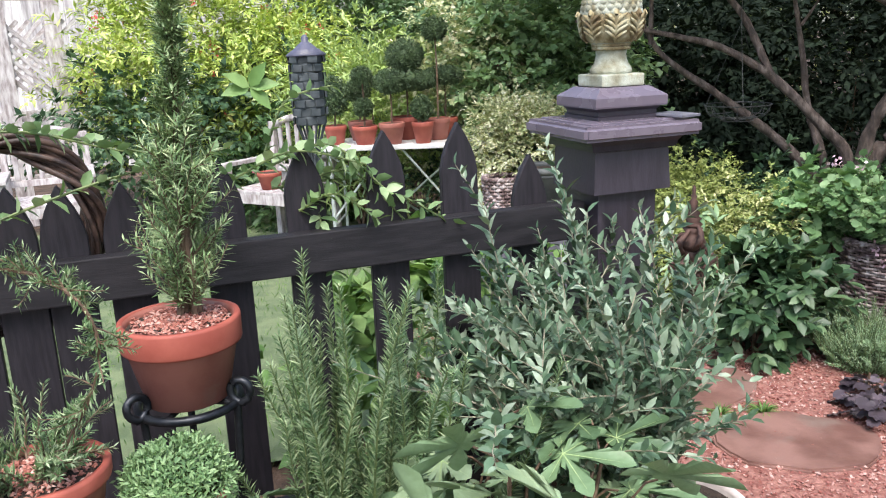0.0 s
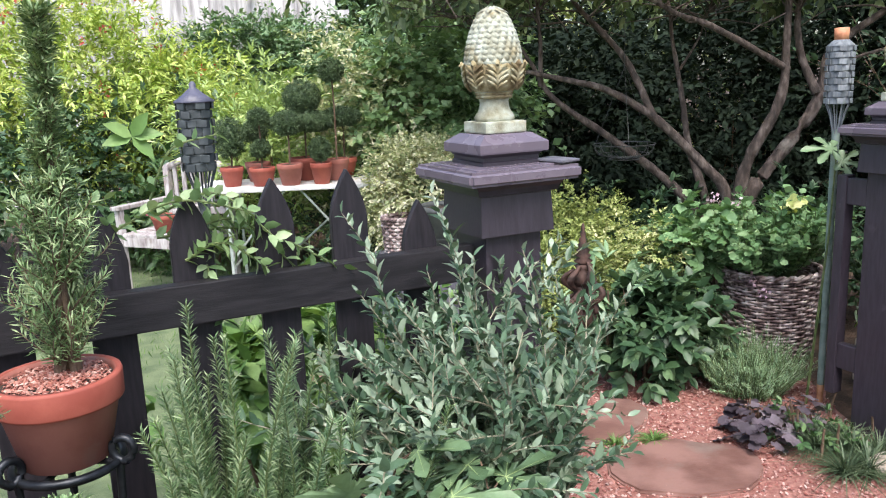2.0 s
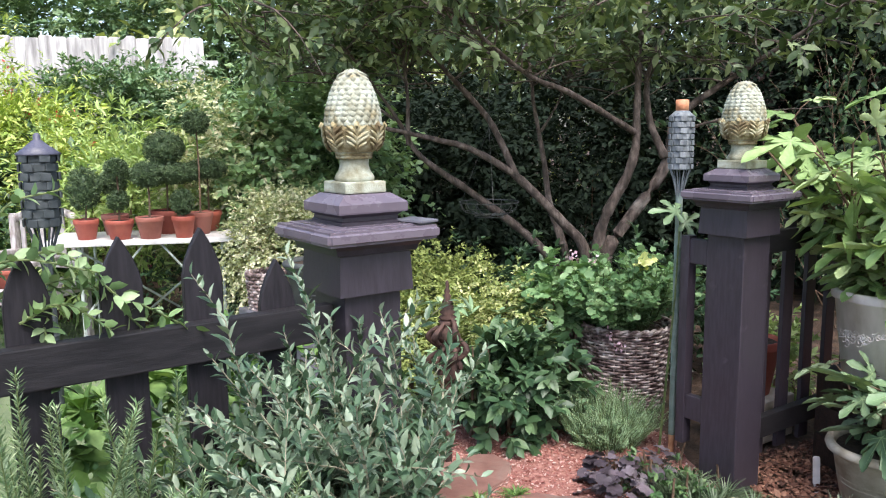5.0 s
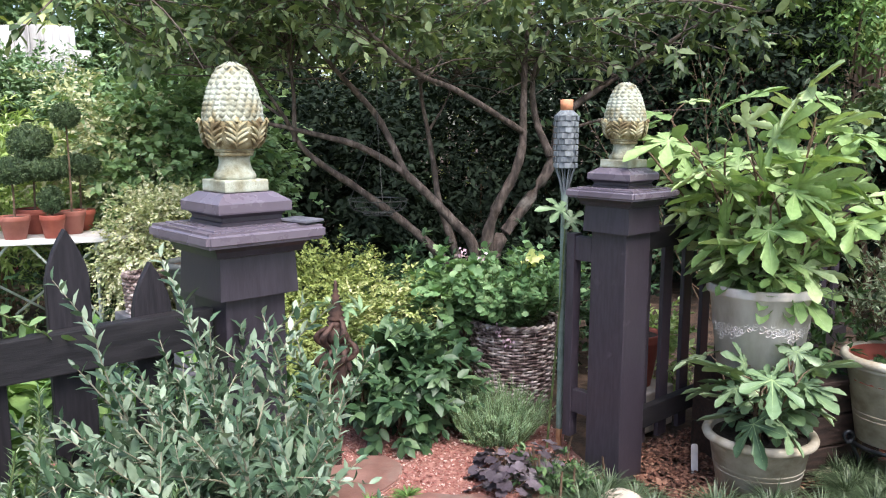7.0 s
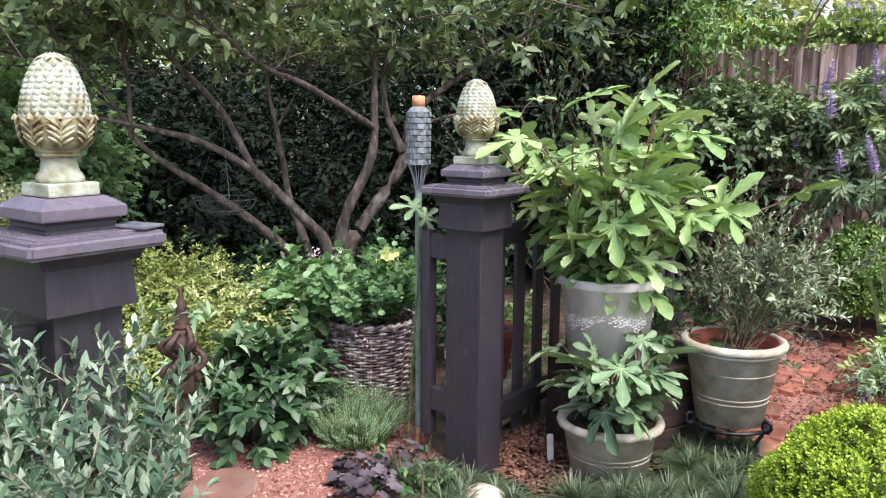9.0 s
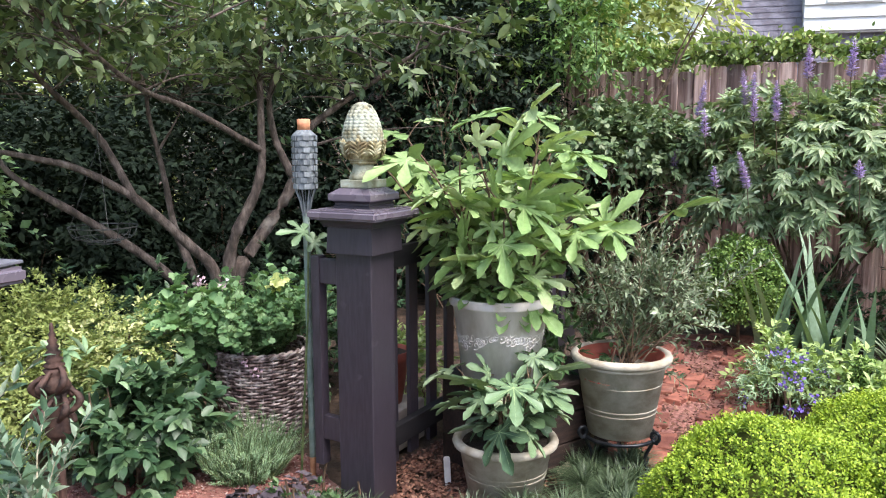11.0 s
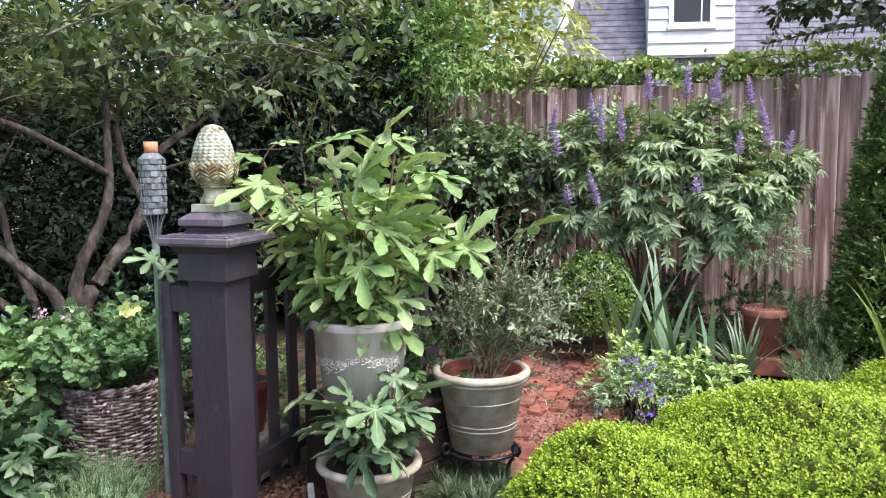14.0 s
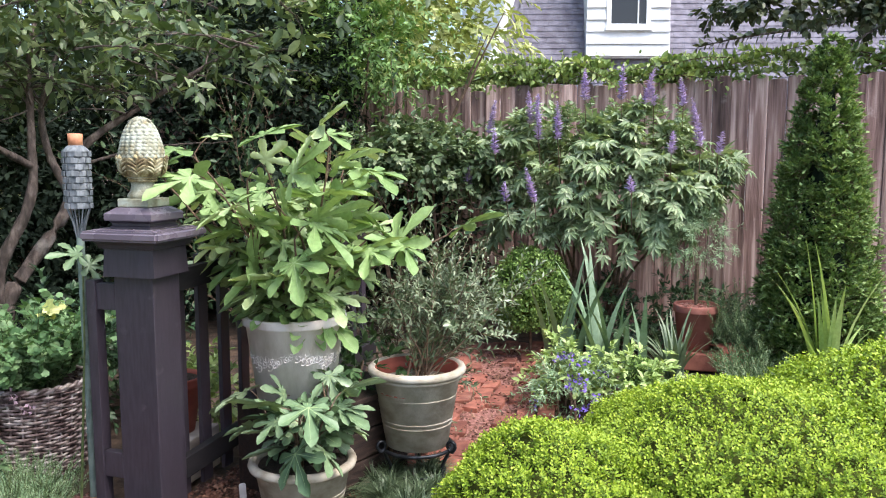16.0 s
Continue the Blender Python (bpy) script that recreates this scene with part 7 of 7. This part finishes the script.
q = np.array([FENCE_A[0] - 6.9, FENCE_A[1], 2.14]) + fd * (t + 0.9)[:, None] + r.standard_normal((4200, 3)) * np.array([0.07, 0.03, 0.065]) + np.array([0, 0, 1.0]) * (0.05 * np.sin(t * 3.1) + 0.03 * np.sin(t * 7.7))[:, None]
lf.append(leaves(q, r.standard_normal((4200, 3)) + np.array([-0.4, 0, -0.1]), r.standard_normal((4200, 3)) * 0.6 + np.array([-0.4, 0, 0.8]), 0.06 * r.uniform(0.6, 1.25, 4200), OVAL, 1.3))
st.append(tube(arc(r, (-0.5, -1.9, 0), (0.02, 0.02, 1), 2.1, 0, 8, 0.02), 0.014, 6))
part("stem_growth", st, TWIG, cl)
part("leaves", lf, L_CLIMB, cl)
ob_ = plant("overhanging_tree", 8.4, -3.4, 0, "tree with dark leaves overhanging the fence", "tree")
st = [tube(spline([(0, 0, 0), (0.1, 0.1, 1.8), (-0.3, 0.6, 3.3)], 14), [0.12, 0.07], 10)]
lf = []
for k in range(5):
    line = arc(r, (-0.25, 0.35, 2.95), (0.05 + 0.2 * r.standard_normal(), 1.0 + 0.25 * r.standard_normal(), -0.2 + 0.12 * r.standard_normal()), r.uniform(1.3, 2.7), 0.15, 10, 0.1)
    st.append(tube(line, [0.03, 0.006], 5))
    lf.append(along(r, line, 130, 0.1, OVAL, 1.2, 1.2, 0.2, 0.9, 0.0))
lf.append(crown(r, (0, 0.2, 4.0), (1.6, 1.6, 1.0), 160, 40, 0.2, 0.1, DIAMOND, 1.4))
for bx, by, bz in ((-1.5, 2.3, 2.6), (-1.6, 2.68, 2.58), (-1.38, 1.9, 2.66), (-1.4, 1.6, 2.62)):
    lf.append(crown(r, (bx, by, bz), (0.2, 0.26, 0.14), 20, 24, 0.06, 0.065, OVAL, 1.6, 0.0, -0.9, 0.8))
    st.append(tube(spline([(-0.3, 0.6, 3.2), (0.5 * bx, 0.6 * by, 3.1), (bx, by, bz)], 8), [0.025, 0.006], 5))
part("trunk", st, BARK, ob_)
part("crown", lf, L_OVERHANG, ob_)

# low plants at the gate
r = np.random.default_rng(140)
MONDO = [(2.5, 1.74), (2.56, 1.66), (2.45, 1.68), (2.6, 1.53), (2.5, 1.5), (2.62, 1.42), (2.52, 1.58), (2.38, 1.5), (2.45, 1.46), (2.6, 1.33)] + [tuple(q) for q in scatter(np.random.default_rng(141), 34, [(2.66, 1.28), (2.8, 1.0), (2.85, 0.72), (3.25, 0.6), (3.6, 0.75), (3.6, 1.0), (3.38, 1.06), (3.28, 0.98), (3.08, 0.95), (2.88, 1.05), (2.86, 1.2)])]
for x, y in MONDO:
    s = plant("mondo_grass", x, y, 0, "dark green mondo grass tuft", "grass", "mondo grass tufts")
    part("blades", [blades(r, (0, 0, 0), 150, 0.15 * r.uniform(0.8, 1.15), 0.0045, 1.3, 1.15, 4)], L_MONDO, s)
for k, (x, y, n) in enumerate([(2.0, 2.05, 140), (1.85, 2.1, 90), (1.45, 1.6, 120)]):
    s = plant("creeping_grass", x, y, 0, "small green creeping tuft between stepping stones", "grass")
    part("blades", [blades(r, (0, 0, 0), n, 0.07, 0.006, 1.6, 1.1, 3)], L_FRESH, s)
for k, (x, y, n) in enumerate([(2.42, 1.92, 60), (2.32, 1.82, 40), (2.55, 1.85, 40)]):
    s = plant("heuchera", x, y, 0, "dark purple-leaved heuchera clump", "plant", "heucheras")
    a, q = r.uniform(0, 6.28, n), np.sqrt(r.random(n))
    p = np.stack([0.12 * q * np.cos(a), 0.12 * q * np.sin(a), 0.12 - 0.09 * q + 0.02 * r.standard_normal(n)], -1)
    ax = np.stack([np.cos(a), np.sin(a), -0.1 - 0.3 * q], -1)
    part("leaves", [leaves(p, ax, np.array([0, 0, 1.0]) + 0.35 * r.standard_normal((n, 3)), 0.065 * r.uniform(0.7, 1.2, n), SCALLOP)], L_HEUCH, s)
    part("stem_growth", [tube([(0, 0, 0), tuple(b)], 0.0015, 3) for b in p], TWIG, s)
leafy_mass("low_groundcover", 2.5, 1.75, 0.05, (0.14, 0.12, 0.06), 20, 20, 0.03, 0.035, L_MID, "green ground cover beside the post", 141, OVAL, 1.0, "plant", -0.2)
leafy_mass("low_leafy_plant", 0.78, 2.25, 0.4, (0.42, 0.25, 0.4), 80, 24, 0.07, 0.09, L_FRESH, "bright green broad-leaved plant behind the pickets", 142, OVAL, 1.2, "plant")
leafy_mass("low_leafy_plant", 1.35, 2.3, 0.3, (0.3, 0.25, 0.3), 60, 24, 0.07, 0.08, L_MID, "green leafy plant behind the gate post", 143, OVAL, 1.0, "plant")
leafy_mass("low_leafy_plant", 3.64, 2.02, 0.25, (0.24, 0.16, 0.24), 44, 24, 0.06, 0.05, L_CLUMP, "yellow-green leafy plant behind the slatted fence", 145, OVAL, 1.0, "plant")
leafy_mass("pot_underplanting", 3.62, 1.15, 0.5, (0.25, 0.22, 0.12), 40, 18, 0.05, 0.06, L_MID, "loose green leaves between the pots", 144, OVAL, 0.9, "plant")

# rose climber over the picket fence
r = np.random.default_rng(150)
vine = plant("climbing_rose", 0.22, 1.67, 0, "light green climbing rose trailing over the pickets", "climber")
st, lf = [], []
st.append(tube(spline([(0.05, 0.05, 0), (0.1, 0.03, 0.6), (0.05, 0, 1.05)], 10), [0.008, 0.006], 6))
for b, e, n in [((0.0, 0, 1.1), (0.42, -0.08, 0.98), 20), ((0.0, 0, 1.15), (0.25, -0.1, 1.08), 18), ((0.05, 0, 1.1), (0.3, -0.05, 1.0), 18), ((-0.1, 0, 1.12), (0.2, -0.1, 1.15), 16), ((0.1, 0, 1.05), (0.12, -0.05, 0.9), 14),
                ((-0.72, -0.15, 1.05), (-0.1, -0.03, 1.2), 24), ((-0.66, -0.12, 1.3), (-0.1, -0.03, 1.15), 16), ((-0.75, -0.12, 1.14), (-0.3, -0.1, 1.22), 22), ((0.0, 0.05, 1.18), (0.16, 0.03, 1.32), 9), ((0.05, -0.05, 1.05), (0.22, -0.1, 1.02), 18)]:
    b, e = np.array(b, float), np.array(e, float)
    mid = (b + e) / 2 + np.array([0, 0, 0.05]) + 0.02 * r.standard_normal(3)
    line = spline([b, mid, e], 12)
    st.append(tube(line, [0.0035, 0.002], 5))
    lf.append(along(r, line, n * 1.9, 0.04, OVAL, 1.25, 1.0, 0.0, 1.0, 0.1))
p = np.array([(-0.03, -0.03, 1.33)] * 5)
a = np.array([0.2, 1.2, 2.3, 3.4, 5.2])
part("young_leaves", [leaves(p, np.stack([np.cos(a), -0.25 + 0 * a, 0.6 * np.sin(a)], -1), np.tile([[0.1, -1.0, 0.7]], (5, 1)), 0.066, OVAL, 1.1)], L_FRESH, vine, "fresh yellow-green young leaves")
part("stem_growth", st, GREEN_STEM, vine)
part("leaves", lf, L_VINE, vine)

# bricks of the path, last of all
gp = scatter(np.random.default_rng(161), 2200, WALK_EDGE)
tagged(part("path_chips", [pebbles(np.random.default_rng(162), np.c_[gp, np.random.default_rng(163).uniform(0.0, 0.02, len(gp))], 0.013, 0.4)], BARK_CHIPS, None, "reddish bark chips strewn over the brick path"), "", "mulch", "", "stuff")
r = np.random.default_rng(160)
bme = bpy.data.meshes.new("brick")
bb_ = box(0.2, 0.095, 0.05, 0.006)
bb_.to_mesh(bme)
bb_.free()
bme.materials.append(BRICK)
walk_ob = bpy.data.objects["brick_path_bed"]
for i in range(14):
    for j in range(22):
        x = 3.75 + 0.21 * i + (0.105 if j % 2 else 0)
        y = 0.1 + 0.104 * j
        if not (0.32 + 0.1 * abs(x - 4.6) < y < 1.2) or x > 6.3 or r.random() < 0.42 or y < 1.9 - 0.33 * x:
            continue
        part("brick", bme, BRICK, walk_ob, "", pose(x, y, -0.008 + r.uniform(-0.006, 0.006), r.uniform(-3, 3), r.uniform(-3, 3), r.uniform(-14, 14)))
